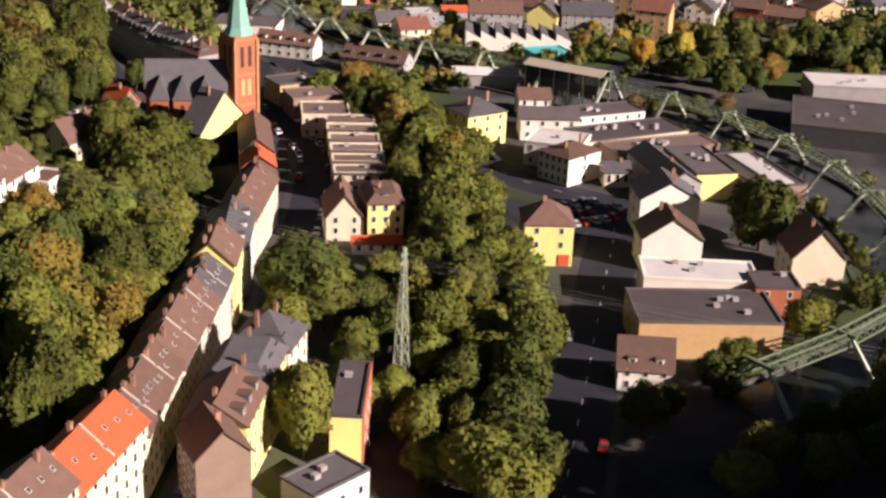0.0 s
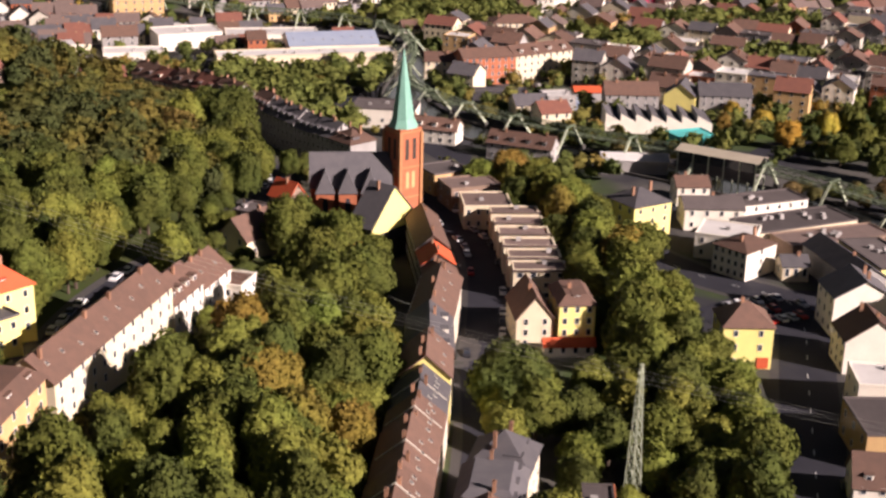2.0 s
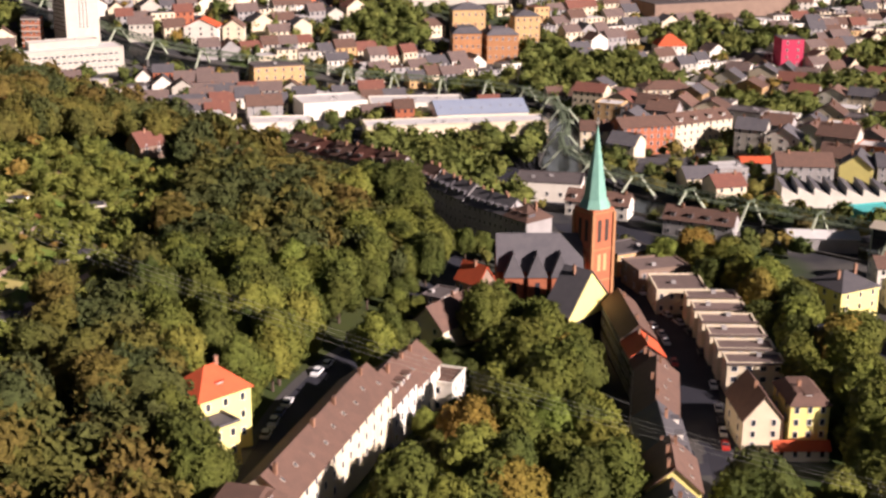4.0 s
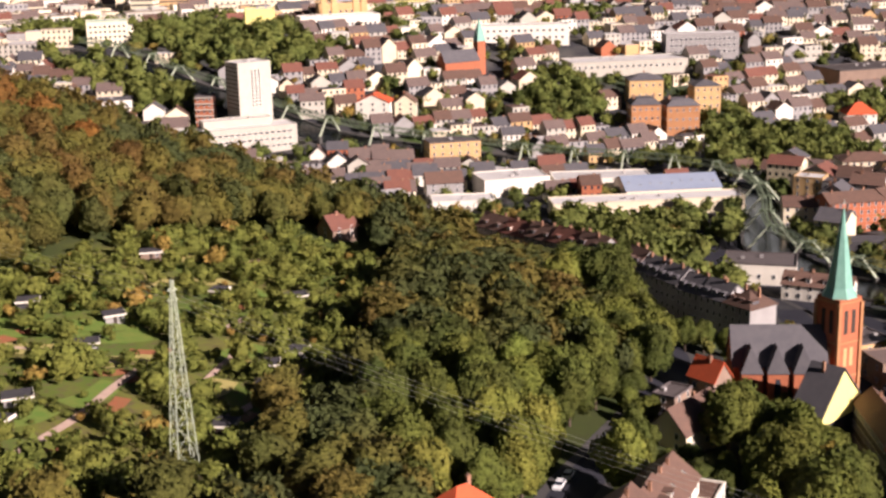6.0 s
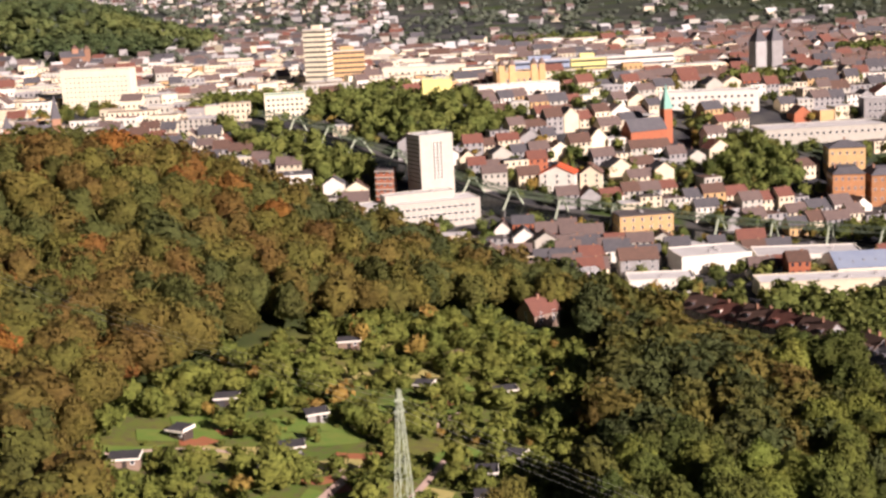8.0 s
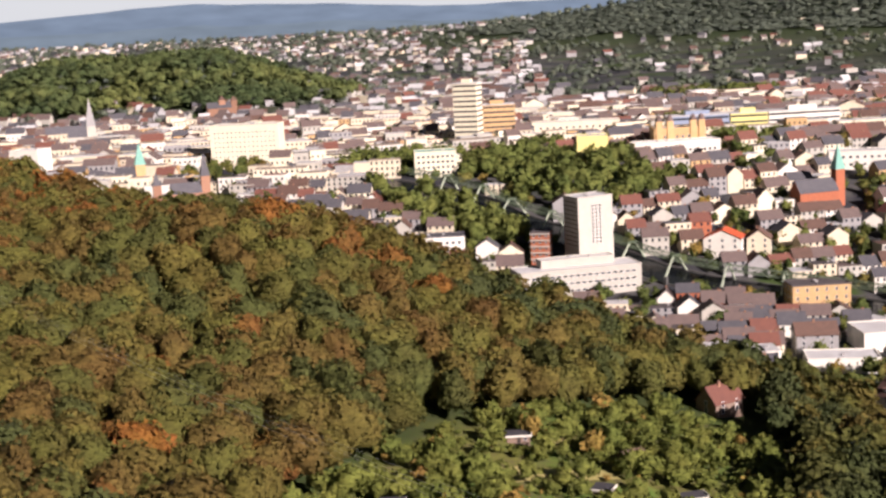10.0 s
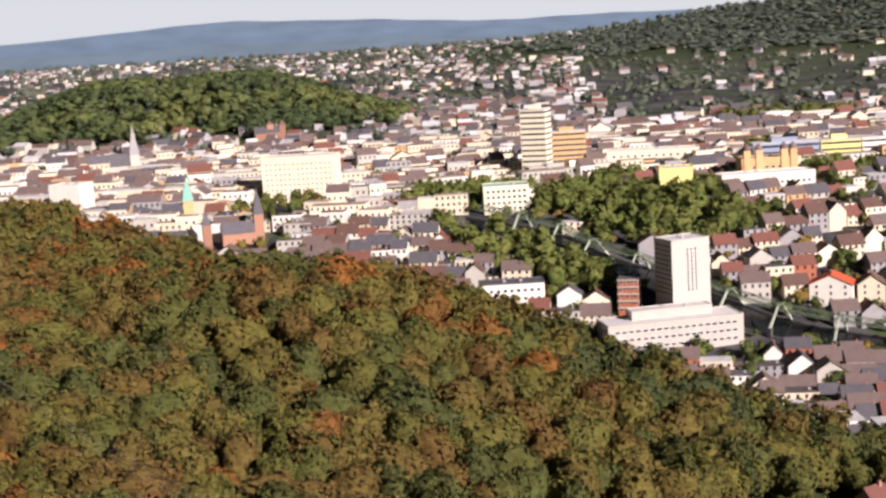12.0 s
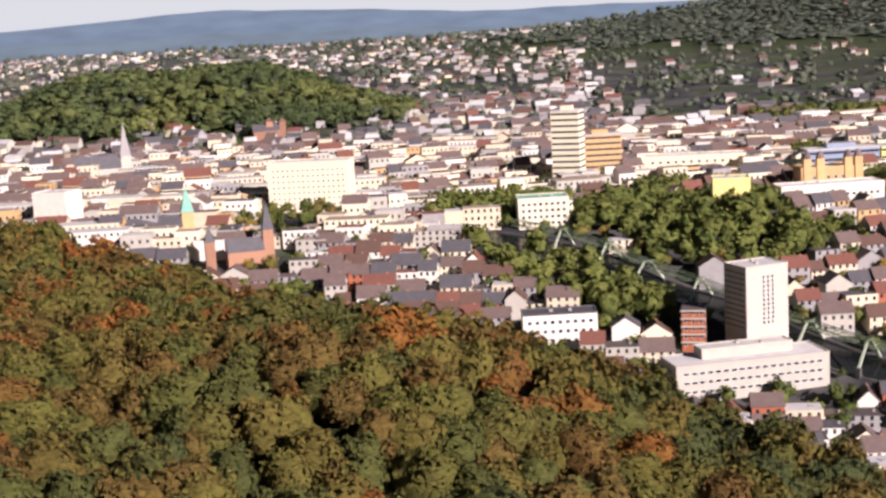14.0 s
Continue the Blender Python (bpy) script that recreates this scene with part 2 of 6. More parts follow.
def bars(name, pairs, r):
    """Square bars between pairs of points, one mesh."""
    v, f = [], []
    for a, b in pairs:
        a, b = Vector(a), Vector(b)
        d = (b - a).normalized()
        s = d.cross(Vector((0, 0, 1)))
        s = s.normalized() * r if s.length > 0.01 else Vector((r, 0, 0))
        u = s.cross(d).normalized() * r
        o = len(v)
        for p in (a, b):
            v += [tuple(p + s + u), tuple(p - s + u), tuple(p - s - u), tuple(p + s - u)]
        f += [tuple(o + k for k in q) for q in ((0, 1, 2, 3), (7, 6, 5, 4), (0, 4, 5, 1), (1, 5, 6, 2), (2, 6, 7, 3), (3, 7, 4, 0))]
    return mesh_of(name, v, f)


# ---- ground ----
def ease(t):
    t = np.clip(t, 0, 1)
    return t * t * (3 - 2 * t)


def bump_at(x, y, cx, cy, rx, ry, h, turn=0.0):
    c, s = math.cos(turn), math.sin(turn)
    u, v = ((x - cx) * c + (y - cy) * s) / rx, (-(x - cx) * s + (y - cy) * c) / ry
    return h * np.exp(-(u * u + v * v))


def wooded(x, y):
    """Height of the wooded hill above the valley floor."""
    t = np.clip((68.9 - x) / 377.0, 0, 1)
    h = 63.3 * (1 - (1 - t) ** 1.231) + 6.4 * np.maximum(0, -x - 190) / 100
    h = h + 23.6 * np.exp(-((x + 172.5) ** 2 + (y - 472.4) ** 2) / 67.1 ** 2) * (x < 68)
    edge = 499.3 - 0.703 * np.maximum(0, x + 80) + 0.564 * np.minimum(np.maximum(0, -x - 80), 700)
    return np.minimum(h, 100) * (1 - ease((y - edge) / 45.5))


def far_and_unseen_hills(x, y):
    h = bump_at(x, y, -405, 1500, 100, 140, 46) + bump_at(x, y, -570, 1510, 105, 140, 44)
    h = h + bump_at(x, y, 700, 3300, 700, 600, 98)
    h = h + bump_at(x, y, 620, 1900, 260, 300, 25)
    # The last bump is an unseen hill added to shade the lower valley.
    return h * ease((y - 1150) / 300) + bump_at(x, y, 195, 6, 75, 40, 62, 0.706)


def ground(x, y):
    x, y = np.asarray(x, float), np.asarray(y, float)
    v = 50 * ease((y - 0.1 * x - 600) / 250)
    return 40 * ease((y - 1900) / 2300) + v + wooded(x, y) * (1 - 0.5 * v / 50) + far_and_unseen_hills(x, y)


def gz(x, y):
    return float(ground(x, y))


def build_ground():
    xs = np.concatenate([np.arange(-4900, -800, 100), np.arange(-800, 700, 10), np.arange(700, 4901, 100)])
    ys = np.concatenate([np.arange(-900, -100, 80), np.arange(-100, 1100, 10), np.arange(1100, 2000, 30), np.arange(2000, 4400, 80)])
    X, Y = np.meshgrid(xs, ys)
    Z = ground(X, Y)
    v = np.stack([X.ravel(), Y.ravel(), Z.ravel()], 1)
    nx, ny = len(xs), len(ys)
    i = (np.arange(ny - 1)[:, None] * nx + np.arange(nx - 1)[None]).ravel()
    f = np.stack([i, i + 1, i + nx + 1, i + nx], 1)
    me = mesh_of("ground", v.tolist(), f.tolist())
    w = np.clip(wooded(X, Y) / 12, 0, 1) + np.clip(far_and_unseen_hills(X, Y) / 30, 0, 1)
    at = me.attributes.new("wood", "FLOAT", "POINT")
    at.data.foreach_set("value", np.clip(w, 0, 1).ravel().astype(np.float32))
    at = me.attributes.new("forest_dark", "FLOAT", "POINT")
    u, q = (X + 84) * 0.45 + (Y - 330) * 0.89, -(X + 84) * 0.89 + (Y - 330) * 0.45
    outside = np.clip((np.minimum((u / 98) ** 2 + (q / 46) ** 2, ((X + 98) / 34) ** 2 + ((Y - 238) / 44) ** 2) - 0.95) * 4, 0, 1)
    # Dark forest floor; shade on lawns near the trees is painted in too.
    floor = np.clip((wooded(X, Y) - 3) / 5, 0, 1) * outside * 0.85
    at.data.foreach_set("value", np.clip(far_and_unseen_hills(X, Y) / 14 + floor, 0, 1).ravel().astype(np.float32))
    for p in me.polygons:
        p.use_smooth = True
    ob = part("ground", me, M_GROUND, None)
    tagged(ob, "valley floor and grassy wooded slopes reaching the horizon", "ground", kind="structure")


build_ground()


# ---- the far distance: pale sky above hills painted hazy blue and glowing, behind all else ----
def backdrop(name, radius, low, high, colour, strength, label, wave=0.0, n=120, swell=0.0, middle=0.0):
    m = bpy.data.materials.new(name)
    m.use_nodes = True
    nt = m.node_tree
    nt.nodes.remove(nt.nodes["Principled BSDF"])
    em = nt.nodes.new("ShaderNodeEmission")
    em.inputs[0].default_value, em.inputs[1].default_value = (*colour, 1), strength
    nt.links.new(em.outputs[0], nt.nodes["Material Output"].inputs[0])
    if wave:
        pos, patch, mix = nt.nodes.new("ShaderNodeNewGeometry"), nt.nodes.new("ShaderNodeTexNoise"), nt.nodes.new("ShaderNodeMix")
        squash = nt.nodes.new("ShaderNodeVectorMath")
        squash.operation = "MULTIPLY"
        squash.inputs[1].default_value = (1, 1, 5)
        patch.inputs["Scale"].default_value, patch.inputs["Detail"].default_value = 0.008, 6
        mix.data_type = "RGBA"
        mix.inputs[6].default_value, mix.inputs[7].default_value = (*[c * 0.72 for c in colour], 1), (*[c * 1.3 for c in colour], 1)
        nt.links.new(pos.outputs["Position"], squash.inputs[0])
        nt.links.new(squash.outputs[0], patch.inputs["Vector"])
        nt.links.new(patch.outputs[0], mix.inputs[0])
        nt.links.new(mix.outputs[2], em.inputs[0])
    v, f = [], []
    for i in range(n + 1):
        a = radians(-62 + 124 * i / n)
        x, y = -100 + radius * math.sin(a), 100 + radius * math.cos(a)
        h = high + swell * math.exp(-((-62 + 124 * i / n - middle) / 8) ** 2) + wave * (noise.noise((i * 0.055, 1.3, 0)) + 0.4 * noise.noise((i * 0.16, 4.1, 0)))
        v += [(x, y, low), (x, y, h)]
        if i:
            f.append((2 * i - 2, 2 * i, 2 * i + 1, 2 * i - 1))
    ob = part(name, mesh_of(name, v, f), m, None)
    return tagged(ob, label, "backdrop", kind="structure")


backdrop("sky_backdrop", 4820, -50, 1500, (0.63, 0.645, 0.52), 0.62, "pale hazy sky above the horizon")
# Glowing hills; their blue is distance haze put into the colour.
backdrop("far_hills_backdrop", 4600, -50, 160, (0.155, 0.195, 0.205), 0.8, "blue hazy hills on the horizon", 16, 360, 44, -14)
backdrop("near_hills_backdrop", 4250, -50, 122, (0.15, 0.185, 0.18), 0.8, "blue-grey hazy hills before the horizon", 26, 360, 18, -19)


# ---- trees ----
def crown_arrays(seed, n, core=True, lobes=16, fine=2):
    """A deciduous crown in a unit box (radius 1, height 0 to 2): leaf clumps on billowing lobes round a dense heart."""
    r = np.random.RandomState(seed)
    cen, rad = [np.array([0, 0, 1.1])], [0.62]
    for k in range(lobes):
        a = 2.39996 * k + r.uniform(-0.45, 0.45)
        up = 0.98 - 1.45 * (k + 0.5) / lobes + r.uniform(-0.1, 0.1)
        flat = math.sqrt(max(0.0, 1 - min(up * up, 1)))
        d = r.uniform(0.42, 0.72)
        cen.append(np.array([d * flat * math.cos(a), d * flat * math.sin(a), 1.02 + 0.62 * up]))
        rad.append(r.uniform(0.2, 0.44))
    cen, rad = np.array(cen), np.array(rad)
    which = r.choice(len(rad), n, p=rad ** 2 / (rad ** 2).sum())
    d = r.normal(size=(n, 3))
    d += 0.8 * (cen[which] - np.array([0, 0, 0.8]))
    d[:, 2] += 0.25
    d /= np.linalg.norm(d, axis=1)[:, None]
    p = cen[which] + d * (rad[which] * r.uniform(0.93, 1.12, n))[:, None]
    nrm = d + r.normal(size=(n, 3)) * 0.45
    nrm /= np.linalg.norm(nrm, axis=1)[:, None]
    t = np.cross(nrm, r.normal(size=(n, 3)))
    t /= np.linalg.norm(t, axis=1)[:, None]
    b = np.cross(nrm, t)
    s = r.uniform(0.045, 0.09, n)[:, None] * (0.8 if n > 1200 else 1.05 if n > 500 else 1.5 if n > 200 else 1.9 if n > 90 else 2.5)
    lift = nrm * s * 0.4
    tri = np.stack([p - t * s - b * s * 0.8, p + t * s - b * s * 0.6 + lift, p + b * s * 1.25 - lift * 0.5], 1)
    verts = tri.reshape(-1, 3)
    faces = np.arange(3 * n).reshape(n, 3)
    faces = np.concatenate([faces, faces[:, 2:]], 1)
    if core:
        ico = bmesh.new()
        bmesh.ops.create_icosphere(ico, subdivisions=fine, radius=1)
        cv = np.array([v.co for v in ico.verts])
        cf = np.array([[v.index for v in f.verts] for f in ico.faces])
        ico.free()
        reach = np.zeros(len(cv))
        for c, q in zip(cen, rad):
            o = c - np.array([0, 0, 1.0])
            proj = cv @ o
            h = q * q - (o @ o - proj ** 2)
            reach = np.maximum(reach, np.where(h > 0, proj + np.sqrt(np.maximum(h, 0)), 0))
        cv = cv * (np.maximum(reach, 0.35) * (0.96 if fine > 1 else 0.92))[:, None] + np.array([0, 0, 1.0])
        cf = np.concatenate([cf, cf[:, 2:]], 1)
        faces = np.concatenate([faces, cf + len(verts)])
        verts = np.concatenate([verts, cv])
    return verts, faces


def fast_mesh(name, verts, faces, tint=None):
    """Faces of four corners; a repeated last corner makes a triangle."""
    me = bpy.data.meshes.new(name)
    tri = faces[:, 2] == faces[:, 3]
    count = np.where(tri, 3, 4)
    loops = faces.ravel()[np.stack([np.ones(len(faces), bool)] * 3 + [~tri], 1).ravel()]
    me.vertices.add(len(verts))
    me.vertices.foreach_set("co", verts.astype(np.float32).ravel())
    me.loops.add(len(loops))
    me.loops.foreach_set("vertex_index", loops.astype(np.int32))
    me.polygons.add(len(faces))
    me.polygons.foreach_set("loop_start", np.concatenate([[0], np.cumsum(count)[:-1]]).astype(np.int32))
    if tint is not None:
        a = me.attributes.new("tint", "FLOAT", "POINT")
        a.data.foreach_set("value", tint.astype(np.float32))
    me.polygons.foreach_set("use_smooth", np.ones(len(faces), bool))
    me.update(calc_edges=True)
    return me


def trunk_mesh(seed):
    r = random.Random(seed)
    v, f = [], []

    def limb(a, b, r0, r1, n=6):
        a, b = Vector(a), Vector(b)
        d = (b - a).normalized()
        s = d.orthogonal().normalized()
        u = d.cross(s)
        o = len(v)
        for p, q in ((a, r0), (b, r1)):
            for k in range(n):
                w = 6.283 * k / n
                v.append(tuple(p + (s * math.cos(w) + u * math.sin(w)) * q))
        for k in range(n):
            f.append((o + k, o + (k + 1) % n, o + n + (k + 1) % n, o + n + k))

    limb((0, 0, -0.25), (0.02, 0, 0.35), 0.075, 0.055)
    limb((0.02, 0, 0.35), (0, 0.03, 0.95), 0.055, 0.03)
    for k in range(5):
        a = 6.283 * k / 5 + r.uniform(-0.4, 0.4)
        z = r.uniform(0.3, 0.6)
        limb((0.01, 0, z), (0.5 * math.cos(a), 0.5 * math.sin(a), z + r.uniform(0.35, 0.6)), 0.03, 0.012, 5)
    return mesh_of("trunk", v, f)


SHAPES = [fast_mesh("crown", *crown_arrays(20 + k, 1400, lobes=20, fine=3)) for k in range(5)]
FULL = {}
for tone, leaf in M_TREE.items():
    FULL[tone] = [me.copy() for me in SHAPES]
    for me in FULL[tone]:
        me.materials.append(leaf)
TRUNKS = [trunk_mesh(k) for k in range(4)]
for me in TRUNKS:
    me.materials.append(M_BARK)
TREE_KIND = random.Random(3)


def tree(x, y, r, h, tone="green", group="trees on the slope"):
    """A broadleaved tree of crown radius r and full height h."""
    k = TREE_KIND
    words = {"green": "broadleaved tree with a dense dark green crown", "light": "broadleaved tree with a light yellow-green crown", "autumn": "broadleaved tree turning orange in autumn", "yellow": "broadleaved tree in bright yellow autumn leaf", "brown": "low rounded bush with brownish green leaves"}[tone]
    t = thing("tree", pose(x, y, gz(x, y) - 0.3, 0, 0, k.uniform(0, 360)) @ Matrix.Diagonal((r * (k1 := k.uniform(0.88, 1.2)), r / k1, h / 2, 1)), words, "tree", group)
    part("trunk", TRUNKS[k.randrange(4)], None, t)
    part("crown", FULL[tone][k.randrange(5)], None, t)
    return t


def wood(name, spots, label, n=330, seed=1, leaf=M_LEAF):
    """Many tree crowns in one mesh: rows of (x, y, radius, height, tint)."""
    r = np.random.RandomState(seed)
    base = [crown_arrays(60 + k, n, lobes=13 if n > 500 else 10 if n > 200 else 8, fine=2 if n > 500 else 1) for k in range(6)]
    vs, fs, ts, o = [], [], [], 0
    z = ground(spots[:, 0], spots[:, 1])
    for (x, y, rad, h, tint), g in zip(spots, z):
        v, f = base[r.randint(6)]
        a = r.uniform(0, 6.283)
        c, s = math.cos(a), math.sin(a)
        k = r.uniform(0.72, 1.38)
        lean = r.uniform(-0.4, 0.4, 2)
        up = v[:, 2] * 0.5
        w = np.stack([x + rad * (v[:, 0] * c * k - v[:, 1] * s / k + lean[0] * up), y + rad * (v[:, 0] * s * k + v[:, 1] * c / k + lean[1] * up), g + h * up], 1)
        vs.append(w)
        fs.append(f + o)
        ts.append(np.full(len(v), tint))
        o += len(v)
    me = fast_mesh(name, np.concatenate(vs), np.concatenate(fs), np.concatenate(ts))
    me.materials.append(leaf)
    ob = part(name, me, None, None)
    return tagged(ob, label, "woodland", kind="stuff")


def scatter(x0, x1, y0, y1, step, keep, seed, rad=(4, 7), high=(12, 18)):
    r = np.random.RandomState(seed)
    out = []
    for x in np.arange(x0, x1, step):
        for y in np.arange(y0, y1, step):
            px, py = x + r.uniform(-0.45, 0.45) * step, y + r.uniform(-0.45, 0.45) * step
            q, a, b, t = r.rand(4)
            if keep(px, py):
                s = a * 0.8 + 0.2 * b
                out.append((px, py, rad[0] + (rad[1] - rad[0]) * s, high[0] + (high[1] - high[0]) * s, t ** 1.3 * 0.95))
    return np.array(out)




# ---- buildings ----
FOOT = []
RAILWAY = [(138, 112), (176, 126), (203, 146), (216, 178), (222, 200), (225.5, 225), (221.5, 259), (211, 292), (189, 328), (165, 360), (149, 378), (137, 400),
           (127, 425), (124, 463), (138, 500), (149, 545), (142, 581), (126, 600), (103, 616), (77, 628), (56, 642), (24, 656), (-8, 670), (-28, 682), (-46, 698), (-68, 720), (-94, 740), (-118, 767), (-163, 796)]


def smooth_line(pts, step):
    """Evenly spaced points on a smooth curve through pts."""
    out = []
    p = [Vector((*q, 0)) for q in pts]
    p = [2 * p[0] - p[1]] + p + [2 * p[-1] - p[-2]]
    for i in range(1, len(p) - 2):
        n = max(2, int((p[i + 1] - p[i]).length / step))
        for k in range(n):
            t = k / n
            out.append(0.5 * (2 * p[i] + (p[i + 1] - p[i - 1]) * t + (2 * p[i - 1] - 5 * p[i] + 4 * p[i + 1] - p[i + 2]) * t * t + (3 * p[i] - p[i - 1] - 3 * p[i + 1] + p[i + 2]) * t ** 3))
    out.append(p[-2])
    return out


RAIL = smooth_line(RAILWAY, 2.0)
RAIL_XY = np.array([(q.x, q.y) for q in RAIL])


def clear_of(x, y, r=0.0):
    """Whether a circle is free of every footprint so far."""
    for cx, cy, ux, uy, hw, hd in FOOT:
        dx, dy = x - cx, y - cy
        if abs(dx * ux + dy * uy) < hw + r and abs(-dx * uy + dy * ux) < hd + r:
            return False
    return True


def off_rail(x, y, r):
    return float(np.min((RAIL_XY[:, 0] - x) ** 2 + (RAIL_XY[:, 1] - y) ** 2)) > r * r


def pane_mesh(w, h):
    """A window: one raised frame round a recessed pane."""
    a, t, o, r = w / 2, 0.1, -0.07, -0.02
    v = [(-a, 0.05, 0), (a, 0.05, 0), (a, 0.05, h), (-a, 0.05, h), (-a, o, 0), (a, o, 0), (a, o, h), (-a, o, h)]
    v += [(-a + t, o, t), (a - t, o, t), (a - t, o, h - t), (-a + t, o, h - t), (-a + t, r, t), (a - t, r, t), (a - t, r, h - t), (-a + t, r, h - t)]
    f = [(0, 1, 5, 4), (1, 2, 6, 5), (2, 3, 7, 6), (3, 0, 4, 7), (4, 5, 9, 8), (5, 6, 10, 9), (6, 7, 11, 10), (7, 4, 8, 11), (8, 9, 13, 12), (9, 10, 14, 13), (10, 11, 15, 14), (11, 8, 12, 15), (12, 13, 14, 15)]
    me = mesh_of("window", v, f)
    me.materials.append(M_FRAME)
    me.materials.append(M_GLASS)
    me.polygons[12].material_index = 1
    return me


PANES = {}


def window(parent, m, w=1.1, h=1.6):
    key = (round(w, 1), round(h, 1))
    if key not in PANES:
        PANES[key] = pane_mesh(*key)
    return part("window", PANES[key], None, parent, at=m)


def slab(a, b, c, d, t):
    """A roof plane as a slab of thickness t: corners counter-clockwise seen from outside."""
    a, b, c, d = (Vector(q) for q in (a, b, c, d))
    n = (b - a).cross(d - a).normalized() * t
    v = [a, b, c, d, a - n, b - n, c - n, d - n]
    return [tuple(q) for q in v], [(0, 1, 2, 3), (7, 6, 5, 4), (0, 4, 5, 1), (1, 5, 6, 2), (2, 6, 7, 3), (3, 7, 4, 0)]


def joined(name, pieces):
    v, f = [], []
    for pv, pf in pieces:
        o = len(v)
        v += pv
        f += [tuple(o + k for k in q) for q in pf]
    return mesh_of(name, v, f)


def roof_parts(style, w, d, e, r, o=0.45):
    """Roof slabs, and the wall outline that goes with them, for a body x 0..w, y 0..d with eaves at e and ridge r higher."""
    t = 0.22
    if style == "gable_x":
        k = r / (d / 2)
        z = e - o * k
        up = e + r + 0.04
        return [slab((-o, -o, z), (w + o, -o, z), (w + o, d / 2, up), (-o, d / 2, up), t), slab((w + o, d + o, z), (-o, d + o, z), (-o, d / 2, up), (w + o, d / 2, up), t)]
    if style == "gable_y":
        k = r / (w / 2)
        z = e - o * k
        up = e + r + 0.04
        return [slab((-o, d + o, z), (-o, -o, z), (w / 2, -o, up), (w / 2, d + o, up), t), slab((w + o, -o, z), (w + o, d + o, z), (w / 2, d + o, up), (w / 2, -o, up), t)]
    if style in ("hip", "mansard"):
        i = min(w, d) * (0.5 if style == "hip" else 0.2)
        h = r if style == "hip" else r * 0.8
        a, b, c, q = (-o, -o, e), (w + o, -o, e), (w + o, d + o, e), (-o, d + o, e)
        if style == "hip":
            if w >= d:
                p0, p1, p2, p3 = (i, d / 2, e + h), (w - i, d / 2, e + h), (w - i, d / 2 + 0.02, e + h), (i, d / 2 + 0.02, e + h)
            else:
                p0, p1, p2, p3 = (w / 2, i, e + h), (w / 2 + 0.02, i, e + h), (w / 2 + 0.02, d - i, e + h), (w / 2, d - i, e + h)
        else:
            p0, p1, p2, p3 = (i, i, e + h), (w - i, i, e + h), (w - i, d - i, e + h), (i, d - i, e + h)
        v = [a, b, c, q, p0, p1, p2, p3] + [(x, y, e - 0.2) for x, y, _ in (a, b, c, q)]
        f = [(0, 1, 5, 4), (1, 2, 6, 5), (2, 3, 7, 6), (3, 0, 4, 7), (4, 5, 6, 7), (8, 9, 1, 0), (9, 10, 2, 1), (10, 11, 3, 2), (11, 8, 0, 3), (11, 10, 9, 8)]
        if style == "mansard":
            f[4] = (4, 5, 6, 7)
        return [(v, f)]
    raise ValueError(style)


def frame_of(p0, p1):
    a = math.degrees(math.atan2(p1[1] - p0[1], p1[0] - p0[0]))
    return math.hypot(p1[0] - p0[0], p1[1] - p0[1]), a


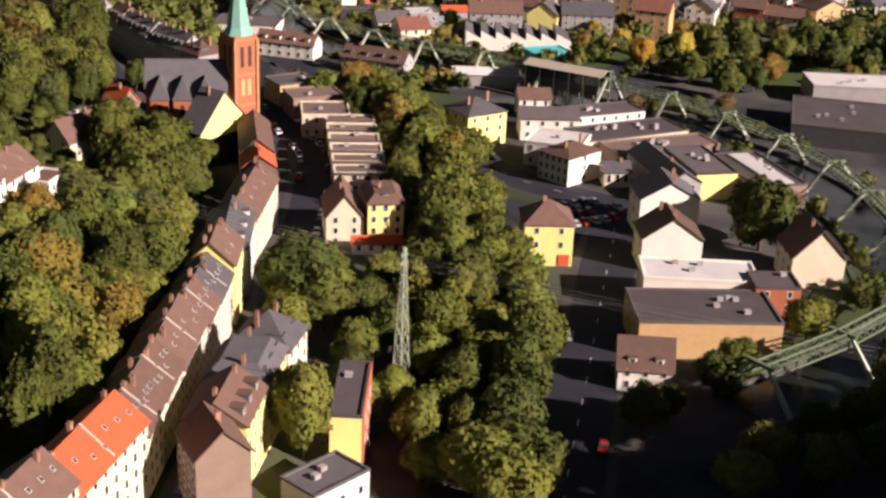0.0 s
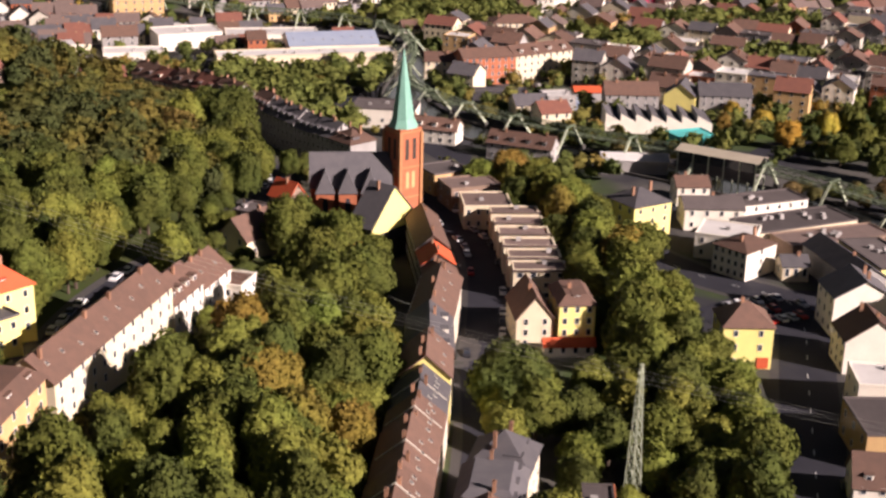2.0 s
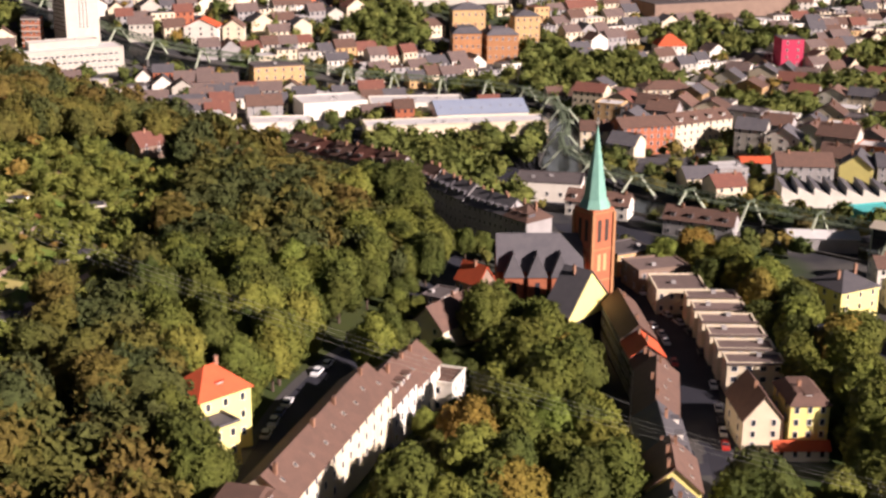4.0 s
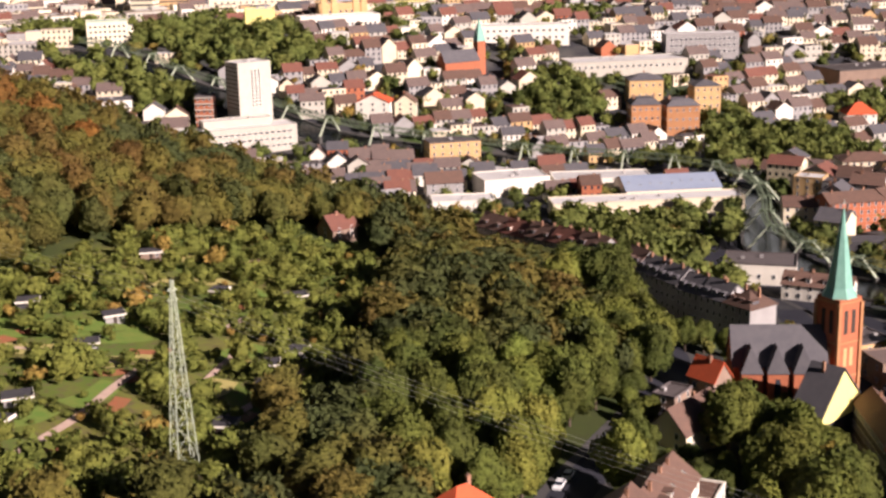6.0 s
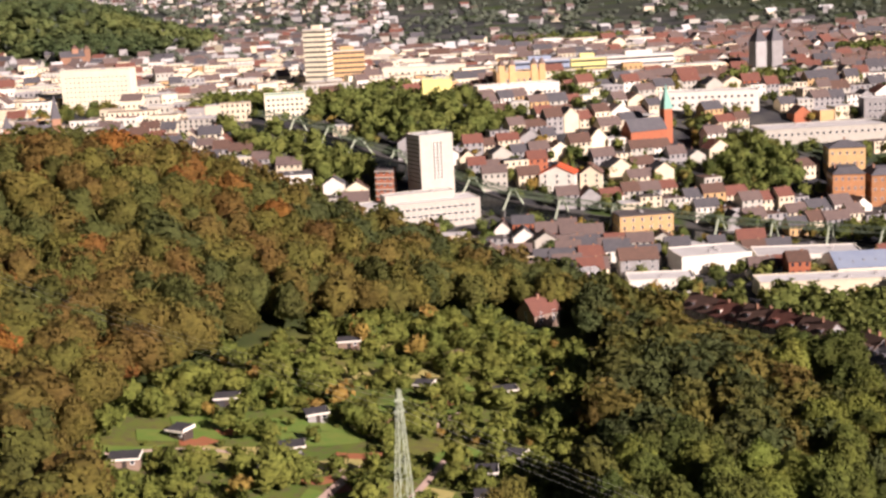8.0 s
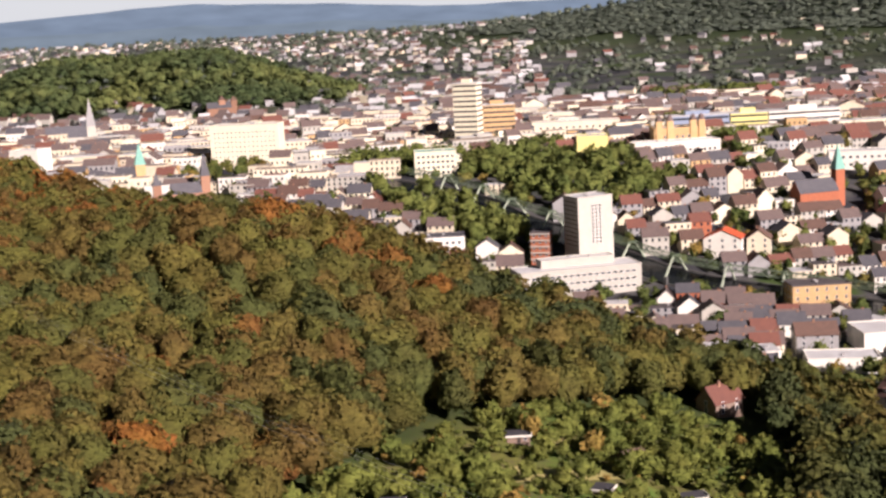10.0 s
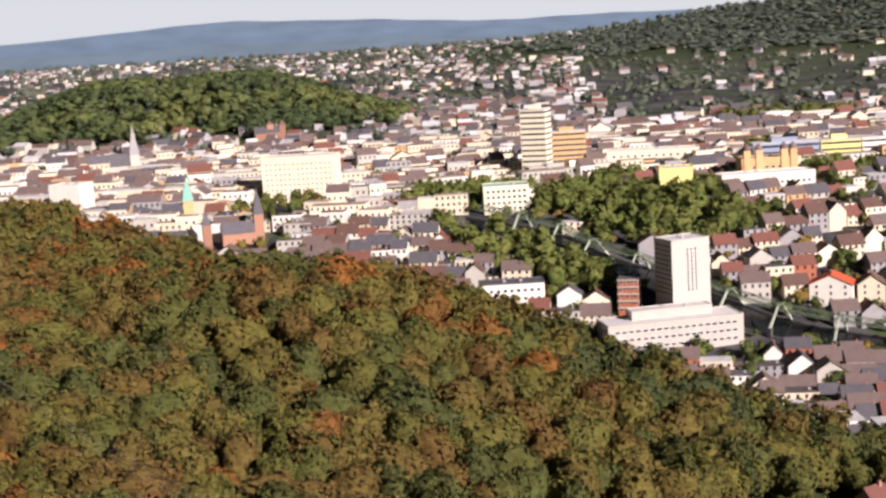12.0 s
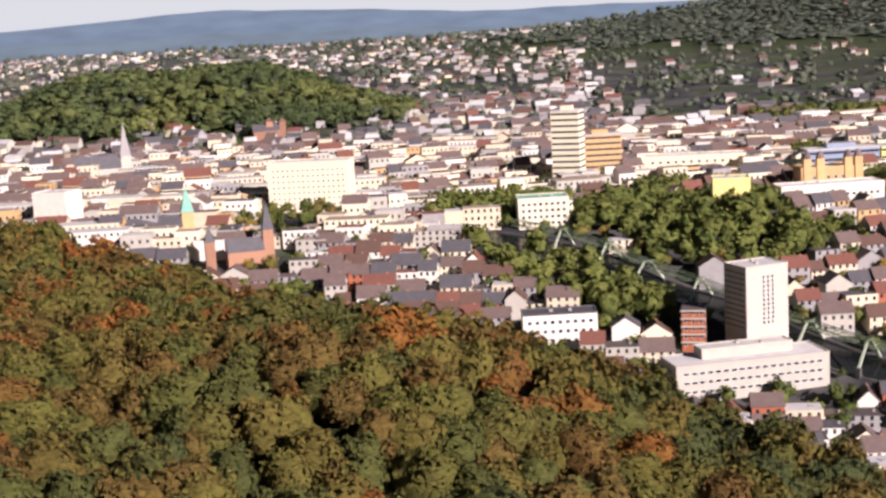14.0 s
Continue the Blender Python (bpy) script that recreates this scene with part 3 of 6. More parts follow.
def house(p0, p1, d, e, r, style, wall, roof, label, floors=3, cols=4, side=2, name="house", group="", dormers=0, chimneys=1, skylights=0, wsize=(1.1, 1.6), back=False, category="house", seed=0, sink=3.0, gable_wall=None, party=()):
    """A house whose front runs from p0 to p1 and whose body lies to the left of that line."""
    rr = random.Random(hash((round(p0[0]), round(p0[1]), seed)) & 0xFFFF)
    w, a = frame_of(p0, p1)
    ux, uy = math.cos(radians(a)), math.sin(radians(a))
    cx, cy = p0[0] + ux * w / 2 - uy * d / 2, p0[1] + uy * w / 2 + ux * d / 2
    z = max(gz(p0[0], p0[1]), gz(p1[0], p1[1])) if wooded(cx, cy) > 4 else gz(cx, cy)
    FOOT.append((cx, cy, ux, uy, w / 2, d / 2))
    h = thing(name, pose(p0[0], p0[1], z, 0, 0, a), label, category, group)
    b = -sink
    if style == "flat":
        part("wall", boxes("wall", [(0, 0, b, w, d, e)]), wall, h)
        part("roof", boxes("roof", [(0.35, 0.35, e + 0.004, w - 0.35, d - 0.35, e + 0.14)]), roof, h)
        part("parapet", boxes("parapet", [(-0.12, -0.12, e + 0.004, w + 0.12, 0.34, e + 0.5), (-0.12, d - 0.34, e + 0.004, w + 0.12, d + 0.12, e + 0.5), (-0.12, 0.34, e + 0.004, 0.34, d - 0.34, e + 0.5), (w - 0.34, 0.34, e + 0.004, w + 0.12, d - 0.34, e + 0.5)]), roof if roof in (M_FLAT, M_SLATE, M_GRAVEL) else wall, h)
        for k in range(chimneys):
            x, y = rr.uniform(0.2, 0.8) * w, rr.uniform(0.25, 0.8) * d
            part("roof_box", boxes("roof_box", [(x, y, e + 0.15, x + 1.3, y + 1.1, e + 1.0)]), M_GREY, h)
    else:
        if style == "gable_x":
            v = [(0, 0, b), (w, 0, b), (w, d, b), (0, d, b), (0, 0, e), (w, 0, e), (w, d, e), (0, d, e), (0, d / 2, e + r - 0.25), (w, d / 2, e + r - 0.25)]
            f = [(0, 1, 5, 4), (1, 2, 6, 9, 5), (2, 3, 7, 6), (3, 0, 4, 8, 7)]
        elif style == "gable_y":
            v = [(0, 0, b), (w, 0, b), (w, d, b), (0, d, b), (0, 0, e), (w, 0, e), (w, d, e), (0, d, e), (w / 2, 0, e + r - 0.25), (w / 2, d, e + r - 0.25)]
            f = [(0, 1, 5, 8, 4), (1, 2, 6, 5), (2, 3, 7, 9, 6), (3, 0, 4, 7)]
        else:
            v = [(0, 0, b), (w, 0, b), (w, d, b), (0, d, b), (0, 0, e - 0.05), (w, 0, e - 0.05), (w, d, e - 0.05), (0, d, e - 0.05)]
            f = [(0, 1, 5, 4), (1, 2, 6, 5), (2, 3, 7, 6), (3, 0, 4, 7), (4, 5, 6, 7)]
        part("wall", mesh_of("wall", v, f), wall, h)
        if gable_wall and style == "gable_y":
            part("gable", mesh_of("gable", [(0, -0.02, e - 2.6), (w, -0.02, e - 2.6), (w, -0.02, e), (w / 2, -0.02, e + r - 0.25), (0, -0.02, e)], [(0, 1, 2, 3, 4)]), gable_wall, h, "pale yellow rendered gable")
        part("roof", joined("roof", roof_parts(style, w, d, e, r)), roof, h)
        for k in range(chimneys):
            if style == "gable_y":
                x, y, top = w / 2 + rr.uniform(-0.18, 0.18) * w, (k + rr.uniform(0.3, 0.7)) / chimneys * d, e + r
            else:
                x, y, top = (k + rr.uniform(0.2, 0.8)) / chimneys * w, d / 2 + rr.uniform(-0.12, 0.12) * d, e + r
            c = part("chimney", boxes("chimney", [(x - 0.4, y - 0.3, top - 2.2, x + 0.4, y + 0.3, top + 0.7), (x - 0.48, y - 0.38, top + 0.7, x + 0.48, y + 0.38, top + 0.82)]), M_CHIM, h)
            part("chimney_pot", boxes("chimney_pot", [(x - 0.3, y - 0.15, top + 0.82, x, y + 0.15, top + 1.2)]), M_TILE, c)
        for k in range(skylights):
            x = (k + 0.5) / skylights * w
            q = rr.uniform(0.25, 0.6)
            if style == "gable_x":
                m = Matrix.Translation((x, q * d / 2, e + q * r + 0.06)) @ Matrix.Rotation(math.atan2(r, d / 2), 4, "X")
                part("roof_window", SKYLIGHT, None, h, at=m)
        for k in range(dormers):
            x = (k + 0.5) / dormers * w
            if style in ("gable_x", "mansard", "hip"):
                y0 = d * 0.1 if style != "hip" else d * 0.16
                zz = e + 0.25
                dm = part("dormer", boxes("dormer", [(x - 0.85, y0, zz, x + 0.85, d * 0.42, zz + 1.75)]), M_SLATE if wall in (M_GREY, M_YELLOW) else M_WHITE, h)
                part("dormer_roof", boxes("dormer_roof", [(x - 1.05, y0 - 0.25, zz + 1.754, x + 1.05, d * 0.44, zz + 1.9)]), roof, dm)
                window(dm, pose(x, y0 - 0.03, zz + 0.35), 1.1, 1.2)
    fh = e / max(floors, 1)
    for fl in range(floors):
        zz = fl * fh + fh * 0.32
        for k in range(cols):
            window(h, pose((k + 0.5) / cols * w, -0.03, zz), *wsize)
        for k in range(side):
            y = (k + 0.5) / side * d
            window(h, pose(w + 0.03, y, zz, 0, 0, 90), *wsize)
            window(h, pose(-0.03, y, zz, 0, 0, -90), *wsize)
    if back:
        clad = part("back_cladding", boxes("back_cladding", [(0.1, d + 0.004, b, w - 0.1, d + 0.12, e - 0.3)]), M_DARK, h, "dark slate cladding")
        n = max(2, int(w / 2.4))
        for fl in range(floors):
            for k in range(n):
                window(clad, pose((k + 0.5) / n * w, d + 0.15, fl * fh + fh * 0.3, 0, 0, 180), 1.1, 1.8)
    for x in party:
        y0 = 0.0
        rise = slab((x - 0.16, y0, e + 0.12), (x + 0.16, y0, e + 0.12), (x + 0.16, d / 2, e + r + 0.3), (x - 0.16, d / 2, e + r + 0.3), 0.5)
        fall = slab((x + 0.16, d, e + 0.12), (x - 0.16, d, e + 0.12), (x - 0.16, d / 2, e + r + 0.3), (x + 0.16, d / 2, e + r + 0.3), 0.5)
        part("party_wall", joined("party_wall", [rise, fall]), M_CONCRETE, h, "pale raised wall between roofs")
    return h


SKYLIGHT = boxes("roof_window", [(-0.34, -0.45, -0.05, 0.34, 0.45, 0.1), (-0.24, -0.34, 0.1, 0.24, 0.34, 0.13)])
SKYLIGHT.materials.append(M_CONCRETE)
SKYLIGHT.materials.append(M_GLASS)
SKYLIGHT.polygons.foreach_set("material_index", [0] * 6 + [1] * 6)


def nearer(p, q, t):
    return (p[0] + (q[0] - p[0]) * t, p[1] + (q[1] - p[1]) * t)


# the curved terrace of tenements along the street
ROW = [(-1, 62), (10.5, 80), (22.3, 98.6), (26.7, 110.2), (31.6, 122.6), (39.2, 141.9), (43.6, 153.2), (48.6, 166.2)]
ROW_ROOF = [M_TILE, M_RED, M_TILE, M_TILE, M_TILE, M_TILE, M_SLATE]
ROW_WORDS = ["brown-tiled", "bright red-tiled", "dark brown-tiled", "brown-tiled", "reddish brown-tiled", "brown-tiled", "grey-slated"]
for k in range(7):
    house(ROW[k], ROW[k + 1], 10.5, 11 - 0.15 * (k % 3), 4.2, "gable_x", M_CREAM, ROW_ROOF[k], "cream rendered tenement with a %s roof in a terrace" % ROW_WORDS[k], 4, max(3, int(frame_of(ROW[k], ROW[k + 1])[0] / 2.9)), 0, "tenement", "tenements of the street terrace", chimneys=3, skylights=7, party=(0.2, 0.5 * frame_of(ROW[k], ROW[k + 1])[0]))
house((49.3, 167.2), (53.6, 180), 10, 13.6, 4.5, "gable_x", M_YELLOW, M_TILE, "tenement with yellow end gable and brown roof", 4, 4, 0, "tenement", "tenements of the street terrace", chimneys=3, skylights=3)
house((55.0, 183), (61.2, 204), 10, 11, 4, "gable_x", M_WHITE, M_SLATE, "white tenement with a grey slate roof", 4, 6, 0, "tenement", "tenements of the street terrace", chimneys=2, dormers=3)
house((61.8, 206), (73.2, 233), 10, 10.5, 4, "gable_x", M_CREAM, M_TILE, "cream tenement with a weathered brown roof", 4, 8, 0, "tenement", "tenements of the street terrace", chimneys=3, skylights=5, back=True)
# the slate-clad row between the street and the churchyard
for a, b, high, rise, roof, words in (((73.6, 284), (68.9, 257.5), 11.4, 3.4, M_TILE, "long tenement with a dark slate-clad back and a brown roof"), ((68.8, 257), (67.2, 247.5), 10.6, 3.0, M_RED, "narrow tenement with a slate-clad back and a red roof"), ((67.1, 247), (66.2, 241.5), 9.8, 2.6, M_TILE, "small slate-clad house with a brown roof")):
    house(a, b, 8.5, high, rise, "gable_x", M_DARK, roof, words, 3, max(2, int(frame_of(a, b)[0] / 2.0)), 0, "tenement", "slate-clad row by the churchyard", chimneys=2, wsize=(1.1, 2.0))
# the tall house with the bright end gable; shade put into its dark walls
house((61.3, 274.8), (76.8, 286.3), 8, 11.0, 9.8, "gable_y", M_DARK, M_SLATE, "tenement with a blank pale yellow gable, slate roof and walls darkened as shade", 3, 0, 3, "tenement", chimneys=1, gable_wall=M_YELLOW)
# the middle row
house((27.8, 89.3), (36.3, 90.4), 9.5, 12, 4, "gable_y", M_BROWN, M_TILE, "tenement with a bare grey-brown end gable and brown roof", 4, 0, 4, "tenement", "tenements of the middle row", chimneys=1)
house((37.9, 101.0), (43.6, 113), 10.5, 12, 3.4, "gable_x", M_YELLOW, M_TILE, "yellow tenement with a brown roof and dormers", 4, 4, 0, "tenement", "tenements of the middle row", dormers=3, chimneys=2)
house((44.2, 114.2), (50.4, 127.5), 11, 12.5, 3.6, "mansard", M_YELLOW, M_SLATE, "yellow tenement with a grey slate mansard roof", 4, 4, 0, "tenement", "tenements of the middle row", dormers=3, chimneys=2)
house((51.0, 128.5), (56.8, 138), 11, 12.5, 5.2, "hip", M_CREAM, M_SLATE, "corner tenement with a steep slate roof", 4, 3, 3, "tenement", "tenements of the middle row", dormers=2, chimneys=2)
# the flat-roofed yellow block with a brick flank
block = house((53.0, 107.6), (58.0, 105.7), 20, 12, 0, "flat", M_YELLOW, M_FLAT, "narrow flat-roofed block with a blank yellow front", 4, 0, 0, "apartment_block", chimneys=1, category="apartment block")
part("brick_flank", boxes("brick_flank", [(5.36, 0.0, -3, 5.6, 20, 12.55)]), M_BRICK, block, "red brick flank wall")
for k in range(3):
    for r in range(3):
        window(block, pose(5.63, 5 + 5 * k, 1.2 + 3.6 * r, 0, 0, 90))
house((46.5, 92.0), (57.0, 97.5), 8, 5, 0, "flat", M_WHITE, M_SLATE, "low flat-roofed annexe beside a yellow block", 1, 3, 1, "annexe", chimneys=2, category="annexe")
# along the main road
house((122.8, 191.4), (134.0, 188.1), 11, 10.5, 4.5, "hip", M_YELLOW, M_TILE, "square pale yellow house with a brown hipped roof", 3, 2, 2, chimneys=1)
part("shop_sign", boxes("shop_sign", [(8.3, -0.25, 0.3, 11.0, -0.08, 3.0)]), M_RED, [o for o in bpy.data.objects if o.get("label", "").startswith("square pale")][0], "red shop front panel")
house((112, 193), (121, 205), 9, 6, 2.5, "gable_x", M_CREAM, M_TILE, "low cream outbuilding with a brown roof", 2, 3, 1, "outbuilding", chimneys=0)
house((116.5, 127.6), (126.3, 123.4), 8.5, 5.0, 5.2, "gable_x", M_WHITE, M_TILE, "white cottage with a steep brown roof and two dormers", 2, 3, 2, "cottage", dormers=2, chimneys=0)
house((126.8, 139.5), (155.5, 131.0), 17, 8, 0, "flat", M_OCHRE, M_FLAT, "beige brick warehouse with a dark felt roof", 2, 0, 3, "warehouse", chimneys=5, category="warehouse")
house((137.8, 159.4), (161.3, 150.1), 12, 8.5, 0, "flat", M_WHITE, M_PALE, "long white flat-roofed workshop", 2, 0, 2, "workshop", chimneys=3, category="workshop")
house((158.5, 147), (168.0, 144), 9, 9, 0, "flat", M_BRICK, M_FLAT, "small red brick building with a flat roof", 3, 2, 2, "brick_building", chimneys=1)
house((148.8, 181.5), (162.6, 177.3), 11, 8.5, 5, "gable_y", M_WHITE, M_TILE, "white house with a plain gable front", 3, 0, 3, chimneys=2)
house((158.3, 201.5), (173.0, 197.9), 12, 10.5, 4.2, "gable_y", M_WHITE, M_SLATE, "tall white house with a plain gable front", 3, 0, 3, chimneys=2)
house((178.5, 163.5), (190.5, 160.0), 13, 8.0, 6.5, "gable_y", M_CREAM, M_TILE, "cream house with a steep red-brown roof", 3, 0, 3, chimneys=1)
house((156.3, 240.5), (168.8, 246.5), 11, 8.2, 2.4, "hip", M_WHITE, M_TILE, "white three-storey corner house with rows of windows", 3, 1, 5, chimneys=2)
house((186, 222.5), (198, 221.3), 24, 7.4, 0, "flat", M_YELLOW, M_FLAT, "factory hall with a yellow end wall and dark roof", 1, 0, 0, "factory_hall", chimneys=4, category="factory")
house((175.5, 219.5), (185.5, 218.7), 28, 7, 3.0, "gable_y", M_GREY, M_SLATE, "grey factory hall with a pitched slate roof", 2, 2, 0, "factory_hall", chimneys=1, category="factory")
house((166.5, 238.3), (173.5, 236.6), 7, 4.6, 2.2, "gable_x", M_CREAM, M_SLATE, "small cream works building with tall windows", 1, 3, 1, "workshop", chimneys=1, category="workshop", wsize=(1.2, 2.4))
house((198.8, 211.5), (213.5, 211), 29, 6.4, 0, "flat", M_BROWN, M_FLAT, "long brown factory hall with a felt roof", 1, 0, 0, "factory_hall", chimneys=3, category="factory")
long_light = thing("roof_light", pose(198.8, 211.5, gz(206, 226) + 6.54, 0, 0, -2), "long pale glazed roof light on a factory roof", "roof light")
part("kerb", boxes("kerb", [(5, 1.5, 0, 11.5, 27.5, 0.35)]), M_GREY, long_light)
part("glazing", boxes("glazing", [(5.3, 1.8, 0.352, 11.2, 27.2, 0.5)]), M_PALE, long_light, "pale translucent glazing")
house((172, 261.5), (207.5, 266), 14, 5.4, 0, "flat", M_CREAM, M_FLAT, "wide flat-roofed cream factory with roof lights", 1, 0, 0, "factory_hall", chimneys=9, category="factory")
house((176, 249.5), (210, 251.5), 11.5, 5.2, 0, "flat", M_BROWN, M_GREY_BROWN, "low brown works hall with small roof lights", 1, 0, 0, "factory_hall", chimneys=7, category="factory")
house((152, 262), (165, 252), 14, 7, 0, "flat", M_WHITE, M_PALE, "white two-storey workshop in a yard", 2, 4, 2, "workshop", chimneys=1, category="workshop")
house((160, 284), (177, 279), 12, 7, 2.2, "gable_x", M_WHITE, M_FLAT, "white workshop with a shallow grey roof", 2, 4, 2, "workshop", chimneys=1, category="workshop")
house((178, 284), (203, 286), 11, 6, 0, "flat", M_WHITE, M_FLAT, "white workshop with a wide grey felt roof", 2, 6, 2, "workshop", chimneys=3, category="workshop")
house((168.5, 306), (178.5, 303.5), 10, 6.5, 2.4, "gable_x", M_WHITE, M_TILE, "white house with a brown roof beside workshops", 2, 3, 2, chimneys=1)
house((141.0, 279), (154.5, 282.5), 13, 10, 3.6, "hip", M_YELLOW, M_SLATE, "pale yellow villa with a slate hipped roof", 3, 3, 3, chimneys=2)
# stepped flat-roofed blocks
for k in range(6):
    q = nearer((90.5, 243.0), (100.8, 290.0), k / 5)
    flats = house(q, (q[0] + 13.5, q[1] - 3.5), 6.6, 8.2 - 0.1 * k, 0, "flat", M_CREAM, M_GREY_BROWN, "stepped flat-roofed apartment block with pale walls", 3, 4, 0, "apartment_block", "row of stepped apartment blocks", chimneys=1, category="apartment block", wsize=(1.6, 1.5))
    part("roof_edge", boxes("roof_edge", [(-0.5, -0.6, 8.2, 14.4, -0.13, 8.6)]), M_GREY_BROWN, flats, "brown projecting roof edge")
house((96, 300), (110, 297), 14, 7, 0, "flat", M_CREAM, M_GREY_BROWN, "low flat-roofed school wing", 2, 5, 2, "school_wing", chimneys=1, category="school")
house((97.5, 317), (114, 318), 12, 7, 0, "flat", M_BROWN, M_GREY_BROWN, "low flat-roofed school wing", 2, 5, 2, "school_wing", chimneys=1, category="school")
house((97, 333), (110, 336), 12, 7, 0, "flat", M_OCHRE, M_FLAT, "low flat-roofed hall behind a church", 2, 4, 2, "hall", chimneys=1, category="hall")
# the big yellow house with the red lean-to
house((90.0, 210.5), (98.5, 208.9), 13, 11.5, 2.6, "mansard", M_YELLOW, M_TILE, "yellow tenement with a brown mansard roof", 4, 3, 2, "tenement", dormers=1, chimneys=1)
house((80.5, 213.5), (89.4, 211.8), 15, 8, 5.5, "gable_y", M_CREAM, M_TILE, "cream house with a broad brown gable roof", 3, 2, 2, chimneys=1)
house((85.5, 207.6), (97.0, 205.0), 3.0, 3.0, 1.4, "gable_x", M_WHITE, M_RED, "low lean-to with a bright red roof", 1, 4, 0, "lean_to", chimneys=0)
# villas on the slope
house((-25.5, 160.6), (-0.1, 203.3), 10.5, 9, 4, "gable_x", M_CREAM, M_TILE, "long pale cream terrace with a brown tiled roof", 3, 12, 2, "terrace", chimneys=4, skylights=9)
house((0.4, 204.2), (8.0, 216.4), 11, 9.2, 4, "gable_x", M_WHITE, M_TILE, "white house with dormers in a terrace", 3, 4, 0, "terrace", dormers=4, chimneys=2)
house((8.5, 217.2), (16.0, 229.0), 11, 9, 4.2, "gable_x", M_WHITE, M_TILE, "white end house with a brown roof", 3, 3, 2, "terrace", chimneys=2, skylights=2)
house((17.6, 224.5), (22.5, 232.2), 6.5, 7, 0, "flat", M_WHITE, M_TILE, "flat-roofed white annexe of a terrace", 2, 2, 1, "annexe", chimneys=0, category="annexe")
house((-40, 130), (-27, 157.5), 11, 9, 3.2, "mansard", M_OCHRE, M_TILE, "apartment house with a brown mansard roof and roof lights", 3, 6, 2, "tenement", dormers=4, chimneys=2)
house((-37.5, 194.5), (-27.5, 200.5), 9.5, 10.5, 4.5, "hip", M_YELLOW, M_RED, "yellow villa with a bright orange-red hipped roof", 3, 3, 3, "villa", dormers=1, chimneys=1)
house((-38.5, 187.5), (-30.5, 192.3), 6, 7, 0, "flat", M_YELLOW, M_SLATE, "lower flat-roofed wing of a yellow villa", 2, 3, 1, "annexe", chimneys=0, category="annexe")
house((26, 266), (39.5, 277), 10, 5, 5.2, "gable_x", M_CREAM, M_TILE, "low house with a big brown roof", 2, 3, 2, chimneys=1)
house((42.5, 294.5), (48.2, 298), 8, 9.5, 4.2, "gable_y", M_BROWN, M_RED, "house with a bright red roof beside the church", 2, 2, 2, chimneys=1)
# Wing in dark colours that stand in for the street's shade.
house((31.5, 291), (38, 297.5), 6, 5.0, 0, "flat", M_BROWN, M_FLAT, "low flat-roofed wing of a house", 2, 2, 1, "annexe", chimneys=1, category="annexe")
house((-72, 206), (-66, 209), 5, 3.2, 2, "gable_y", M_WHITE, M_TILE, "small white garden house with a brown roof", 1, 1, 1, "garden_house", chimneys=0)
# halls and rows between the church and the river
house((92, 424), (114, 414), 16, 7, 0, "flat", M_WHITE, M_FLAT, "white hall with a wide grey felt roof", 1, 5, 3, "industrial_hall", chimneys=2, category="hall")
house((104, 402), (122, 389), 9, 5.5, 3.4, "gable_x", M_WHITE, M_TILE, "low row of houses with brown roofs and dormers", 2, 6, 2, "row_house", chimneys=3, dormers=4)
house((128, 372), (146, 357), 9, 6, 3.6, "gable_x", M_GREY, M_TILE, "grey row house with a brown dormered roof", 2, 6, 2, "row_house", chimneys=2, dormers=4)
# Dark walls here put the hall's shade into the colour.
house((241, 262), (270, 243), 34, 6.5, 0, "flat", M_DARK, M_FLAT, "large dark-roofed works hall by the river", 1, 0, 0, "works_hall", chimneys=5, category="hall")
house((274, 300), (303, 289), 18, 6.5, 0, "flat", M_GREY, M_PALE, "wide grey hall with a pale roof", 1, 0, 0, "works_hall", chimneys=3, category="hall")
# grey terrace behind the church
BACK = [(75, 355), (70.4, 364.5), (66, 373.5), (61.8, 382.5), (57.8, 391.5), (54.4, 400.5), (51.4, 409.5)]
for k in range(6):
    house(BACK[k + 1], BACK[k], 11, 12.4 + 0.3 * (k % 2), 4.3, "hip" if k == 0 else "gable_x", M_GREY, M_TILE if k in (0, 5) else M_SLATE, "grey tenement with dormers in a long curved terrace", 4, 4, 0, "tenement", "curved terrace behind the church", dormers=3, chimneys=2)
# the brown-roofed row beyond it
FAR_ROW = [(47.2, 418), (41.5, 429), (35.5, 440.5), (29.5, 452.5), (23.5, 464.5), (17, 477)]
for k in range(5):
    house(FAR_ROW[k + 1], FAR_ROW[k], 10, 12.6 - 0.3 * (k % 2), 4.2, "gable_x", M_WHITE if k == 3 else M_GREY, M_RUST if k in (1, 3) else M_TILE, "tenement with a %s roof in a row below the wood" % ("rust-red tiled" if k in (1, 3) else "brown tiled"), 4, 4, 2 if k == 0 else 0, "tenement", "brown-roofed row below the wood", dormers=2, chimneys=2)


